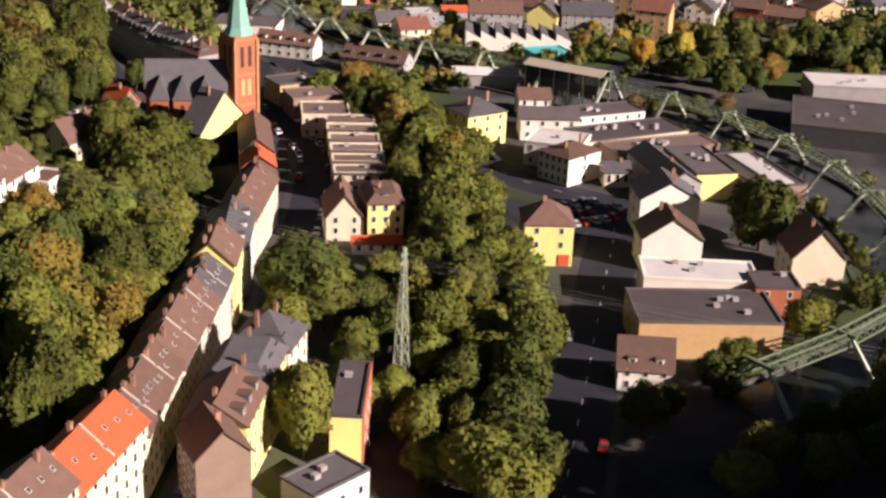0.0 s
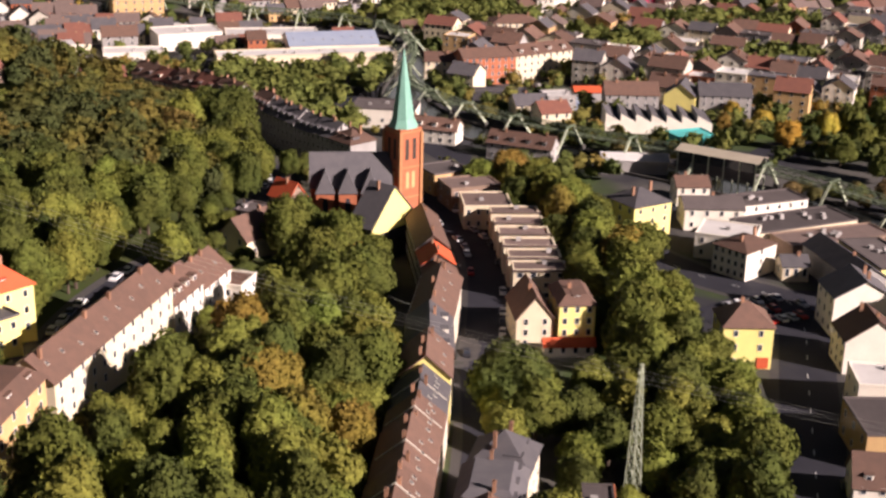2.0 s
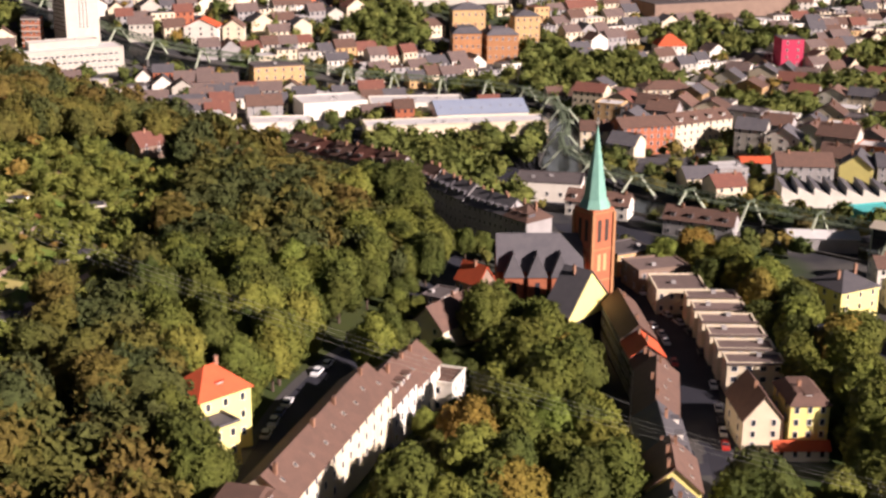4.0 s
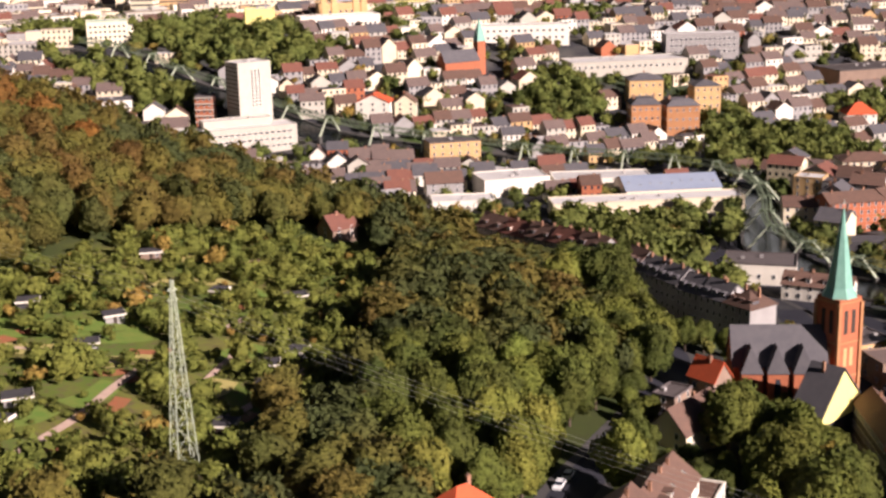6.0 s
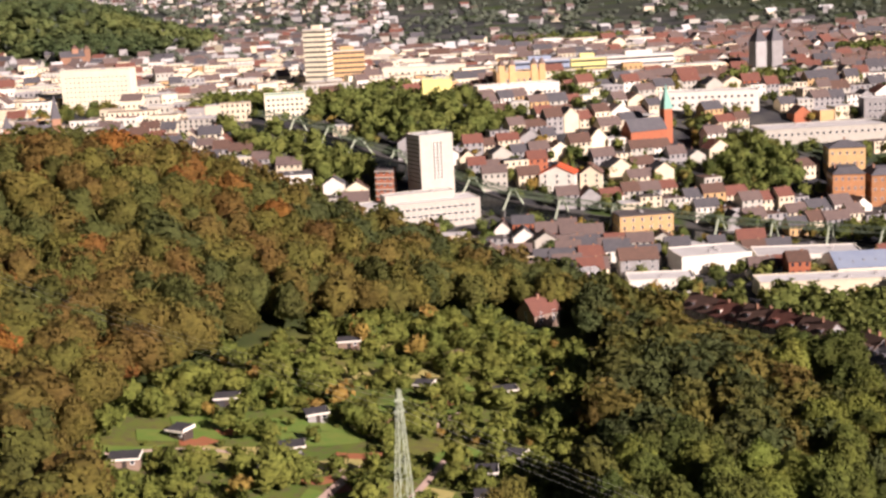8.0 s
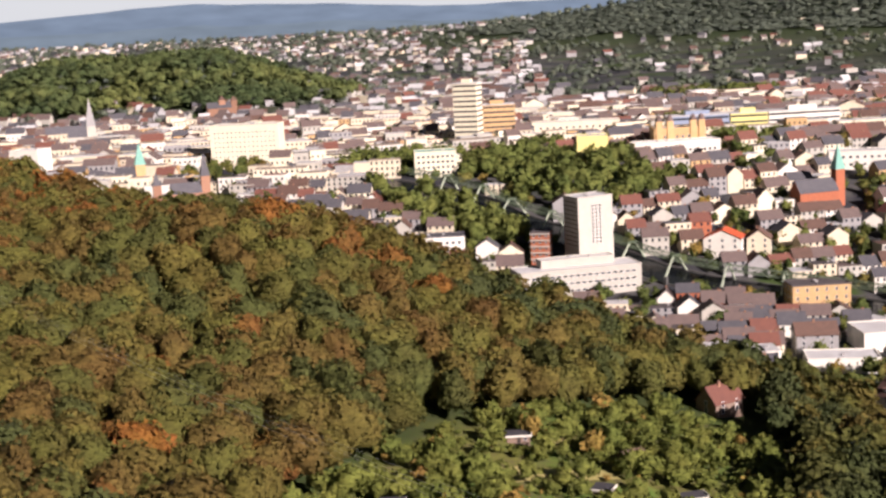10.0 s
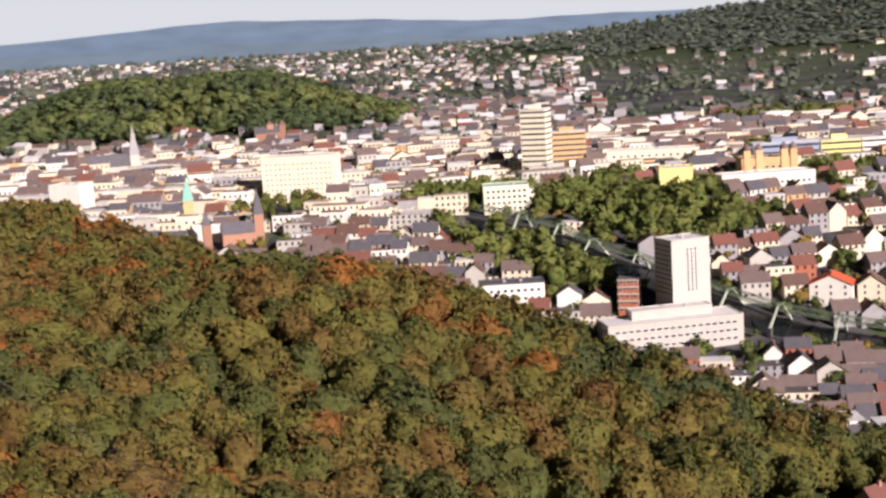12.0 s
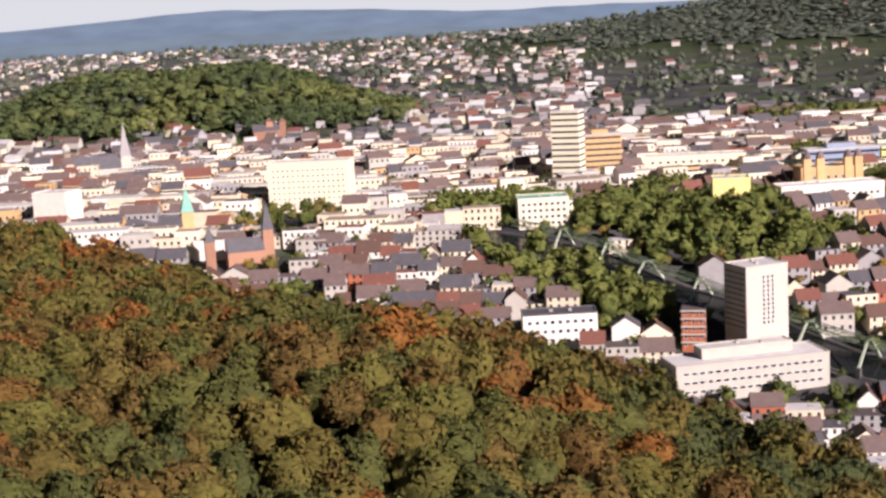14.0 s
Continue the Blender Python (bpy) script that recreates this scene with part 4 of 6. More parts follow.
# ---- the church ----
def church():
    c = thing("church", pose(78, 304, 0, 0, 0, 22), "red brick church with a green copper spire and slate roofs", "church")
    FOOT.append((65, 308, 1, 0, 22, 13))
    s, h = 3.8, 31.6
    tower = part("tower", boxes("tower", [(-s, -s, -2, s, s, h)]), M_BRICK, c)
    trims = []
    for z in (11, 20, 30.4):
        trims.append((-s - 0.15, -s - 0.15, z, s + 0.15, s + 0.15, z + 0.45))
    for x in (-s, s):
        for y in (-s, s):
            trims.append((x - 0.45, y - 0.45, -2, x + 0.45, y + 0.45, 30.3))
    part("brick_trim", boxes("brick_trim", trims), M_ORANGE, tower, "lighter brick bands and corner strips")
    for a in range(4):
        m = pose(0, 0, 0, 0, 0, 90 * a)
        for x in (-1.3, 1.3):
            part("louvre", boxes("louvre", [(x - 0.6, -s - 0.06, 22.5, x + 0.6, -s + 0.1, 28.6)] + [(x - 0.6, -s - 0.14, 22.7 + 0.65 * i, x + 0.6, -s - 0.06, 22.85 + 0.65 * i) for i in range(9)]), M_TIMBER, tower, at=m)
        part("blind_arch", boxes("blind_arch", [(-1.6, -s - 0.05, 14, -0.5, -s + 0.1, 18.8), (0.5, -s - 0.05, 14, 1.6, -s + 0.1, 18.8)]), M_OCHRE, tower, at=m)
    n = 8
    v, f = [], []
    for z, r, sq in ((h, s * 1.1, 1), (h + 2.4, s * 0.82, 0), (h + 22.3, 0.12, 0)):
        for k in range(n):
            a = 6.28318 * (k + 0.5) / n
            rad = r / math.cos(math.pi / 8) if not sq else r / max(abs(math.cos(a)), abs(math.sin(a)))
            v.append((rad * math.cos(a), rad * math.sin(a), z))
    for q in (0, 1):
        f += [(q * n + k, q * n + (k + 1) % n, q * n + n + (k + 1) % n, q * n + n + k) for k in range(n)]
    f += [tuple(range(n - 1, -1, -1)), tuple(range(2 * n, 3 * n))]
    sp = part("spire", mesh_of("spire", v, f), M_COPPER, c)
    part("cross", boxes("cross", [(-0.08, -0.08, h + 22.2, 0.08, 0.08, h + 24.4), (-0.6, -0.08, h + 23.3, 0.6, 0.08, h + 23.5)]), M_GALV, sp)
    turn = pose(-3.1, 1.8, 0, 0, 0, 146)
    L, W, e, r = 23, 12, 15.5, 8.6
    nv = [(0, -W / 2, -3), (L, -W / 2, -3), (L, W / 2, -3), (0, W / 2, -3), (0, -W / 2, e), (L, -W / 2, e), (L, W / 2, e), (0, W / 2, e), (0, 0, e + r - 0.25), (L, 0, e + r - 0.25)]
    nave = part("nave", mesh_of("nave", nv, [(0, 1, 5, 4), (1, 2, 6, 9, 5), (2, 3, 7, 6), (3, 0, 4, 8, 7)]), M_BRICK, c, at=turn)
    o, k = 0.4, r / (W / 2)
    part("nave_roof", joined("nave_roof", [slab((-o, -W / 2 - o, e - o * k), (L + o, -W / 2 - o, e - o * k), (L + o, 0, e + r), (-o, 0, e + r), 0.25), slab((L + o, W / 2 + o, e - o * k), (-o, W / 2 + o, e - o * k), (-o, 0, e + r), (L + o, 0, e + r), 0.25)]), M_SLATE, nave)
    for i in range(3):
        for side in (1, -1):
            x0 = 3.6 + i * 6.4
            w2, ee, rr, dep = 5.0, 14.4, 6.0, 3.4
            m = pose(x0 + (w2 if side < 0 else 0), side * (W / 2 + dep), 0, 0, 0, 0 if side < 0 else 180) if side < 0 else pose(x0 + w2, W / 2 + dep, 0, 0, 0, 180)
            if side < 0:
                m = pose(x0, -W / 2 - dep, 0)
            q = [(0, 0, -3), (w2, 0, -3), (w2, dep + 5, -3), (0, dep + 5, -3), (0, 0, ee), (w2, 0, ee), (w2, dep + 5, ee), (0, dep + 5, ee), (w2 / 2, 0, ee + 0.02), (w2 / 2, dep + 5, ee + 0.02)]
            aisle = part("side_gable", mesh_of("side_gable", q, [(0, 1, 5, 8, 4), (1, 2, 6, 5), (2, 3, 7, 9, 6), (3, 0, 4, 7)]), M_BRICK, nave, at=m)
            part("side_roof", joined("side_roof", roof_parts("hip", w2, dep + 5, ee, rr, 0.3)), M_SLATE, nave, at=m)
            part("church_window", boxes("church_window", [(w2 / 2 - 0.8, -0.05, 5.5, w2 / 2 + 0.8, 0.1, 11.8), (w2 / 2 - 0.55, -0.05, 11.8, w2 / 2 + 0.55, 0.1, 12.8)]), M_GLASS, nave, at=m)
    return c


church()


# ---- pylons and cables ----
def pylon(x, y, h, b, name="pylon"):
    z = gz(x, y)
    p = thing(name, pose(x, y, z, 0, 0, 25), "tall lattice steel power pylon standing among trees", "pylon", "power line pylons")
    lv = [0, 0.14, 0.27, 0.39, 0.5, 0.6, 0.69, 0.77, 0.84, 0.9, 0.95, 1.0]
    wid = [b * (1 - t) ** 1.0 + 0.5 * t for t in lv]
    ring = [[(sx * w / 2, sy * w / 2, t * h - (1 if t == 0 else 0)) for sx, sy in ((-1, -1), (1, -1), (1, 1), (-1, 1))] for t, w in zip(lv, wid)]
    for k in range(4):
        part("leg", bars("leg", [(ring[0][k], ring[-1][k])], 0.075), M_LEG, p)
    for k in range(4):
        br = []
        for i in range(len(lv) - 1):
            a, c = ring[i], ring[i + 1]
            br += [(a[k], c[(k + 1) % 4]), (a[(k + 1) % 4], c[k]), (c[k], c[(k + 1) % 4])]
        part("bracing", bars("bracing", br, 0.035), M_LEG, p)["kind"] = "stuff"
    for t, s in ((0.9, 1.0), (0.95, 0.85)):
        zz = t * h
        part("cross_arm", bars("cross_arm", [((-s, 0, zz), (s, 0, zz)), ((-s, 0, zz), (0, 0, zz + 0.9)), ((s, 0, zz), (0, 0, zz + 0.9))], 0.08), M_LEG, p)
    return p


pylon(74.6, 135.9, 31, 2.7)
pylon(-81.3, 232, 36.6, 4.3)


def cable(a, b, sag):
    cu = bpy.data.curves.new("power_cable", "CURVE")
    cu.dimensions, cu.bevel_depth, cu.bevel_resolution = "3D", 0.016, 0
    s = cu.splines.new("POLY")
    s.points.add(24)
    for i in range(25):
        t = i / 24
        p = Vector(a).lerp(Vector(b), t)
        s.points[i].co = (p.x, p.y, p.z - sag * 4 * t * (1 - t), 1)
    cu.materials.append(M_GALV)
    tagged(new("power_cable", cu), "thin sagging overhead power cable between pylons", "cable", "overhead power cables")


for off, z1, z2 in ((-1.0, 27.9, 29.3), (1.0, 27.9, 29.3), (-0.85, 29.4, 31.4), (0.85, 29.4, 31.4)):
    u = Vector((math.cos(radians(25)), math.sin(radians(25)), 0)) * off
    cable(Vector((74.6, 135.9, z1)) + u, Vector((-81.3, 232, gz(-81.3, 232) + z2 + 3.4)) + u, 4)
    cable(Vector((74.6, 135.9, z1)) + u, Vector((230, 20, 30)) + u, 4)
    cable(Vector((-81.3, 232, gz(-81.3, 232) + z2 + 3.4)) + u, Vector((-260, 400, gz(-260, 400) + 26)) + u, 4)


# ---- streets, river, railway ----
STREETS = []


def strip(name, pts, width, mat, label, category, lift=0.06, kind="structure", step=4.0):
    line = smooth_line(pts, step)
    v, f = [], []
    for i, p in enumerate(line):
        d = (line[min(i + 1, len(line) - 1)] - line[max(i - 1, 0)]).normalized()
        s = Vector((d.y, -d.x, 0)) * width / 2
        for k in (-1, 0, 1):
            q = p + s * k
            v.append((q.x, q.y, gz(q.x, q.y) + lift))
        if i:
            o = 3 * (i - 1)
            f += [(o, o + 1, o + 4, o + 3), (o + 1, o + 2, o + 5, o + 4)]
    ob = part(name, mesh_of(name, v, f), mat, None)
    for p in ob.data.polygons:
        if p.normal.z < 0:
            p.flip()
    tagged(ob, label, category, kind=kind)
    STREETS.append((np.array([(q.x, q.y) for q in line]), width / 2))
    return ob


def off_street(x, y, r):
    for line, h in STREETS:
        if float(np.min((line[:, 0] - x) ** 2 + (line[:, 1] - y) ** 2)) < (h + r) ** 2:
            return False
    return True


S_STREET = [(18, 66), (30, 96), (44, 132), (57, 166), (67, 198), (79, 230), (88, 256), (95, 284), (94, 306), (97, 345), (101, 390)]
S_MAIN = [(62, 40), (92, 97), (112, 132), (138, 178), (155, 208), (160, 226), (146, 250), (131, 300), (122, 350), (112, 400), (100, 470)]
S_UPPER = [(-32, 175), (-13, 226), (7, 262), (24, 291), (41, 324), (50, 348), (49, 372), (47.5, 400), (47, 440), (36, 470)]
for nm, pts, wd in (("street", S_STREET, 10), ("main_road", S_MAIN, 13), ("upper_street", S_UPPER, 8)):
    strip("pavement", pts, wd + 4, M_PAVE, "grey paved footway along a street", "pavement", 0.05)
    strip("road", pts, wd, M_ROAD, "dark asphalt road in the valley", "road", 0.09)
strip("road", [(135, 214), (158, 222), (178, 214)], 22, M_ROAD, "asphalt yard with parked cars", "road", 0.13)
strip("road", [(200, 330), (232, 358), (262, 372), (330, 380)], 10, M_ROAD, "dark asphalt road by the river", "road", 0.1)
strip("river", [(q[0], q[1]) for q in RAILWAY], 17, M_WATER, "dark river running under the railway", "river", 0.12)
for sgn in (-1, 1):
    v, f = [], []
    for i, p in enumerate(RAIL[::3]):
        j = min(3 * i + 1, len(RAIL) - 1)
        d = (RAIL[j] - RAIL[max(j - 2, 0)]).normalized()
        n = Vector((d.y, -d.x, 0)) * sgn
        for w, z in ((8.4, -0.5), (8.4, 0.9), (9.1, 0.9), (9.1, -0.5)):
            q = p + n * w
            v.append((q.x, q.y, gz(q.x, q.y) + z))
        if i:
            o = 4 * (i - 1)
            f += [(o + k, o + k + 1, o + k + 5, o + k + 4) for k in range(3)]
    tagged(part("river_wall", mesh_of("river_wall", v, f), M_STONE, None), "low stone wall along the river bank", "wall", kind="structure")


M_LINE = material("road_paint", (0.6, 0.6, 0.56), (0.45, 0.45, 0.42), scale=0.8, bump=0)
def lane_marks():
    line = smooth_line(S_MAIN, 3.0)
    for i in range(4, len(line) - 60, 3):
        a, c = line[i], line[i + 1]
        d = (c - a).normalized()
        ang = math.degrees(math.atan2(d.y, d.x))
        part("lane_mark", LANE_MARK, None, LANES, at=pose(a.x, a.y, gz(a.x, a.y) + 0.14, 0, 0, ang))


LANE_MARK = boxes("lane_mark", [(0, -0.1, 0, 2.6, 0.1, 0.02)])
LANE_MARK.materials.append(M_LINE)
LANES = thing("lane_markings", pose(0, 0, 0), "worn white dashed lane marking on asphalt", "road marking", kind="structure")
lane_marks()


def taper(name, p, q, r0, r1):
    """A square steel beam from p to q, thinner towards q."""
    p, q = Vector(p), Vector(q)
    d = (q - p).normalized()
    u = d.cross(Vector((0, 1, 0))).normalized()
    w = d.cross(u)
    v = [tuple(o + (u * i + w * j) * r) for o, r in ((p, r0), (q, r1)) for i, j in ((-1, -1), (1, -1), (1, 1), (-1, 1))]
    return mesh_of(name, v, [(0, 1, 5, 4), (1, 2, 6, 5), (2, 3, 7, 6), (3, 0, 4, 7), (3, 2, 1, 0), (4, 5, 6, 7)])


def railway():
    """Lattice girder spans between raked supports astride the river."""
    n = 12
    knots = RAIL[::n]
    for i in range(len(knots) - 1):
        a, b = knots[i], knots[i + 1]
        za, zb = gz(a.x, a.y), gz(b.x, b.y)
        L = (b - a).length
        ang = math.degrees(math.atan2(b.y - a.y, b.x - a.x))
        s = thing("railway_span", pose(a.x, a.y, za + 8.2, 0, -math.degrees(math.atan2(zb - za, L)), ang), "green lattice girder span of an elevated suspension railway", "railway", "spans of the elevated railway")
        for y, z in ((-2.0, 0), (2.0, 0), (-1.2, 2.6), (1.2, 2.6)):
            part("chord", bars("chord", [((0, y, z), (L, y, z))], 0.15), M_STEEL, s)
        m = max(4, int(L / 2.6))
        for sg in (-1, 1):
            br = []
            for k in range(m):
                x0, x1 = L * k / m, L * (k + 1) / m
                br += [((x0, 2.0 * sg, 0), (x1, 1.2 * sg, 2.6)), ((x1, 2.0 * sg, 0), (x0, 1.2 * sg, 2.6))]
            part("lattice", bars("lattice", br, 0.065), M_STEEL, s)
        part("floor_lattice", bars("floor_lattice", [((L * k / m, -2.0, 0), (L * (k + 0.5) / m, 2.0, 0)) for k in range(m)], 0.06), M_STEEL, s)
        part("walkway", boxes("walkway", [(0, -0.5, 0.2, L, 0.5, 0.28)]), M_STEEL, s)
        d = (b - a).normalized()
        u = thing("railway_support", pose(a.x, a.y, za, 0, 0, ang + 90), "raked green steel support of an elevated railway", "railway support", "supports of the elevated railway")
        for sg in (-1, 1):
            part("leg", taper("leg", (sg * 9.0, 0, 2.0), (sg * 1.7, 0, 10.7), 0.42, 0.3), M_LEG, u)
            part("footing", boxes("footing", [(sg * 9.0 - 0.9, -0.9, -1.5, sg * 9.0 + 0.9, 0.9, 2.3)]), M_STONE, u)
        part("cross_beam", bars("cross_beam", [((-3.2, 0, 10.6), (3.2, 0, 10.6))], 0.35), M_STEEL, u)


railway()


def hanging_station(x, y, turn, L):
    """A station of the elevated railway: a shed on posts round the track."""
    t = thing("railway_station", pose(x, y, gz(x, y), 0, 0, turn), "station shed of the elevated railway with a long pale roof", "station")
    for sg in (-1, 1):
        part("platform", boxes("platform", [(0, sg * 3.0 - 1.2, 4.6, L, sg * 3.0 + 1.2, 5.0)]), M_GREY, t)
        part("side_wall", boxes("side_wall", [(0, sg * 4.2 - 0.1, 4.4, L, sg * 4.2 + 0.1, 7.6)]), M_DARK, t, "dark boarded side wall")
        part("side_glazing", boxes("side_glazing", [(0.2, sg * 4.2 - 0.07, 7.604, L - 0.2, sg * 4.2 + 0.07, 10.6)]), M_GLASS, t)
        for k in range(6):
            part("post", boxes("post", [(L * k / 5 - 0.18, sg * 4.5 - 0.18, -1, L * k / 5 + 0.18, sg * 4.5 + 0.18, 11.0)]), M_LEG, t)
        part("roof_plane", joined("roof_plane", [slab((-1, sg * 5.0, 10.95), (L + 1, sg * 5.0, 10.95), (L + 1, 0, 12.3), (-1, 0, 12.3), 0.16) if sg < 0 else slab((L + 1, sg * 5.0, 10.95), (-1, sg * 5.0, 10.95), (-1, 0, 12.3), (L + 1, 0, 12.3), 0.16)]), M_SAND, t, "pale weathered roof sheet")


M_SAND = material("sand_roof_sheet", (0.42, 0.37, 0.28), (0.33, 0.29, 0.22), scale=0.25, spread=0.1)
hanging_station(184, 333.5, -50, 27)


# ---- cars ----
def car_model(paint):
    c = thing("car", pose(0, 0, 0), "parked car on the asphalt", "car", "parked cars")
    v = [(-2.1, -0.85, 0.3), (2.1, -0.85, 0.3), (2.1, 0.85, 0.3), (-2.1, 0.85, 0.3), (-2.15, -0.88, 0.85), (2.1, -0.88, 0.75), (2.1, 0.88, 0.75), (-2.15, 0.88, 0.85), (-1.9, -0.8, 0.92), (1.0, -0.82, 0.95), (1.0, 0.82, 0.95), (-1.9, 0.8, 0.92)]
    f = [(3, 2, 1, 0), (0, 1, 5, 4), (1, 2, 6, 5), (2, 3, 7, 6), (3, 0, 4, 7), (4, 5, 9, 8), (5, 6, 10, 9), (6, 7, 11, 10), (7, 4, 8, 11), (8, 9, 10, 11)]
    part("body", mesh_of("body", v, f), paint, c)
    g = [(-1.85, -0.78, 0.93), (1.0, -0.8, 0.96), (1.0, 0.8, 0.96), (-1.85, 0.78, 0.93), (-1.3, -0.62, 1.42), (0.35, -0.62, 1.42), (0.35, 0.62, 1.42), (-1.3, 0.62, 1.42)]
    part("glasshouse", mesh_of("glasshouse", g, [(0, 1, 5, 4), (1, 2, 6, 5), (2, 3, 7, 6), (3, 0, 4, 7)]), M_GLASS, c)
    part("roof", boxes("roof", [(-1.33, -0.65, 1.42, 0.38, 0.65, 1.47)]), paint, c)
    for x in (-1.3, 1.35):
        for y in (-0.8, 0.8):
            w = bmesh.new()
            bmesh.ops.create_cone(w, cap_ends=True, segments=10, radius1=0.32, radius2=0.32, depth=0.22, matrix=pose(x, y, 0.32, 90))
            me = bpy.data.meshes.new("wheel")
            w.to_mesh(me)
            w.free()
            part("wheel", me, M_TIMBER, c)
    return c


PAINTS = [material("car_paint_" + n, c, rough=0.3, bump=0) for n, c in (("silver", (0.45, 0.45, 0.46)), ("white", (0.75, 0.75, 0.73)), ("black", (0.03, 0.03, 0.035)), ("red", (0.4, 0.03, 0.02)), ("blue", (0.05, 0.08, 0.2)))]
WORDS = ["silver-grey", "white", "black", "red", "dark blue"]
car_spots = []
for pts, off, rate in ((S_STREET, 4.0, 0.4), (S_STREET, -4.0, 0.25), (S_UPPER, -3.0, 0.3), (S_MAIN, 5.4, 0.12), (S_MAIN, -5.4, 0.1)):
    line = smooth_line(pts, 6.0)
    for i in range(2, len(line) - 2):
        if RND.random() < rate:
            d = (line[i + 1] - line[i - 1]).normalized()
            q = line[i] + Vector((d.y, -d.x, 0)) * off
            car_spots.append((q.x, q.y, math.degrees(math.atan2(d.y, d.x))))
for r in range(3):
    for k in range(7):
        if RND.random() < 0.75:
            car_spots.append((146 + k * 3.0 - r * 1.5, 213 + r * 6 + k * 0.4, 95))
CARS = []
for p, w in zip(PAINTS, WORDS):
    c = car_model(p)
    c["label"] = "small %s car parked on the asphalt" % w
    CARS.append(c)
for i, (x, y, a) in enumerate(car_spots):
    k = RND.choice([0, 0, 1, 1, 2, 3, 4])
    m = pose(x, y, gz(x, y) + 0.1, 0, 0, a + RND.choice([0, 180]))
    if i < 5:
        CARS[i].matrix_basis = m
    else:
        copy_thing(CARS[k], m)


# ---- the town beyond ----
house((38, 574), (68, 577), 20, 7.5, 0, "flat", M_WHITE, M_PALE, "large white industrial hall with a pale roof", 1, 0, 0, "industrial_hall", chimneys=3, category="hall")
house((69, 573), (112, 568), 18, 6.5, 0, "flat", M_WHITE, M_PALE, "long white industrial hall with a pale roof", 1, 9, 0, "industrial_hall", chimneys=4, category="hall")
house((11, 547), (37, 545), 14, 5.5, 0, "flat", M_WHITE, M_PALE, "low white hall with a pale roof", 1, 0, 0, "industrial_hall", chimneys=1, category="hall")
house((58, 528), (138, 524), 14, 6, 0, "flat", M_CREAM, M_PALE, "long low cream hall with a pale roof", 1, 0, 0, "industrial_hall", chimneys=3, category="hall")
house((93, 543), (134, 541), 24, 7, 4.0, "gable_x", M_WHITE, M_BLUE, "white hall with a blue-grey metal roof", 1, 0, 0, "industrial_hall", chimneys=0, skylights=9, category="hall")
house((141, 491), (154, 487), 13, 9, 3, "gable_x", M_CREAM, M_TILE, "cream house with a brown roof", 3, 4, 2, chimneys=1)
house((154.6, 479), (178, 480), 13, 12, 3, "gable_x", M_BRICK, M_TILE, "red brick tenement with rows of windows", 4, 8, 2, "tenement", chimneys=3)
house((178.4, 480), (208, 489), 13, 12, 3.4, "gable_x", M_CREAM, M_TILE, "cream tenement with brown roof and dormers", 4, 9, 2, "tenement", dormers=4, chimneys=3)
house((150, 453), (172, 448), 8, 3.6, 0, "flat", M_DARK, M_SLATE, "low row of dark garages", 1, 0, 0, "garage_row", chimneys=0, category="garage")
house((177, 452), (182, 451), 6, 4.5, 0, "flat", M_RED, M_FLAT, "small bright red building", 1, 0, 0, "red_building", chimneys=1)
house((190, 441), (211, 437), 9, 4.6, 1.6, "gable_x", M_GREY, M_RED, "low hall with a bright red roof", 1, 0, 0, "low_hall", chimneys=0, category="hall")
house((158, 432), (184, 424), 9, 4.4, 1.2, "gable_x", M_BLUE, M_BLUE, "low hall with a blue-grey sheet roof", 1, 0, 0, "low_hall", chimneys=0, category="hall")
house((199, 366), (214, 367), 10, 4.5, 0, "flat", M_TEAL, M_TEAL, "low turquoise painted hall", 1, 0, 0, "painted_hall", chimneys=0, category="hall")
house((215, 412), (225, 405), 13, 9.5, 4.5, "gable_y", M_YELLOW, M_SLATE, "house with a blank pale yellow gable", 3, 0, 3, chimneys=1)
house((227, 405), (246, 398), 13, 10, 4, "gable_x", M_GREY, M_SLATE, "grey tenement with slate roof", 4, 6, 2, "tenement", chimneys=2)
house((193, 418), (213, 412), 13, 9, 4, "gable_x", M_GREY, M_TILE, "grey tenement with brown roof", 3, 6, 2, "tenement", chimneys=2)
house((194, 554), (217, 551), 14, 12, 3, "hip", M_CREAM, M_TILE, "cream apartment house with many windows", 4, 7, 4, "tenement", chimneys=2)
M_PINK = material("magenta_cladding", (0.55, 0.05, 0.1), (0.46, 0.04, 0.09), scale=0.4)
house((306, 636), (318, 634), 14, 19, 0, "flat", M_PINK, M_FLAT, "tall block with bright red cladding", 5, 2, 0, "apartment_block", chimneys=1, category="apartment block")
house((160, 345), (181, 338), 9, 5, 1.5, "gable_x", M_GREY, M_PALE, "low shed with a pale roof beside the river", 1, 0, 0, "shed", chimneys=0, category="shed")
house((23, 635), (48, 637), 14, 11, 0, "flat", M_OCHRE, M_FLAT, "square ochre brick building with a flat roof", 3, 6, 3, "brick_building", chimneys=2)
house((13, 577), (29, 577), 11, 7.5, 4, "gable_x", M_GREY, M_TILE, "grey house with a brown roof", 3, 3, 2, chimneys=1)
house((133, 672), (148, 670), 16, 14, 3.5, "mansard", M_ORANGE, M_SLATE, "orange brick school building with slate roof", 3, 5, 4, "school", chimneys=2, category="school")
house((151, 669), (168, 668), 16, 14, 3.5, "mansard", M_ORANGE, M_SLATE, "orange brick school building with slate roof", 3, 5, 4, "school", chimneys=2, category="school")
house((140, 700), (158, 698), 14, 16, 3, "hip", M_OCHRE, M_SLATE, "ochre school building with hipped slate roof", 3, 5, 3, "school", chimneys=1, category="school")
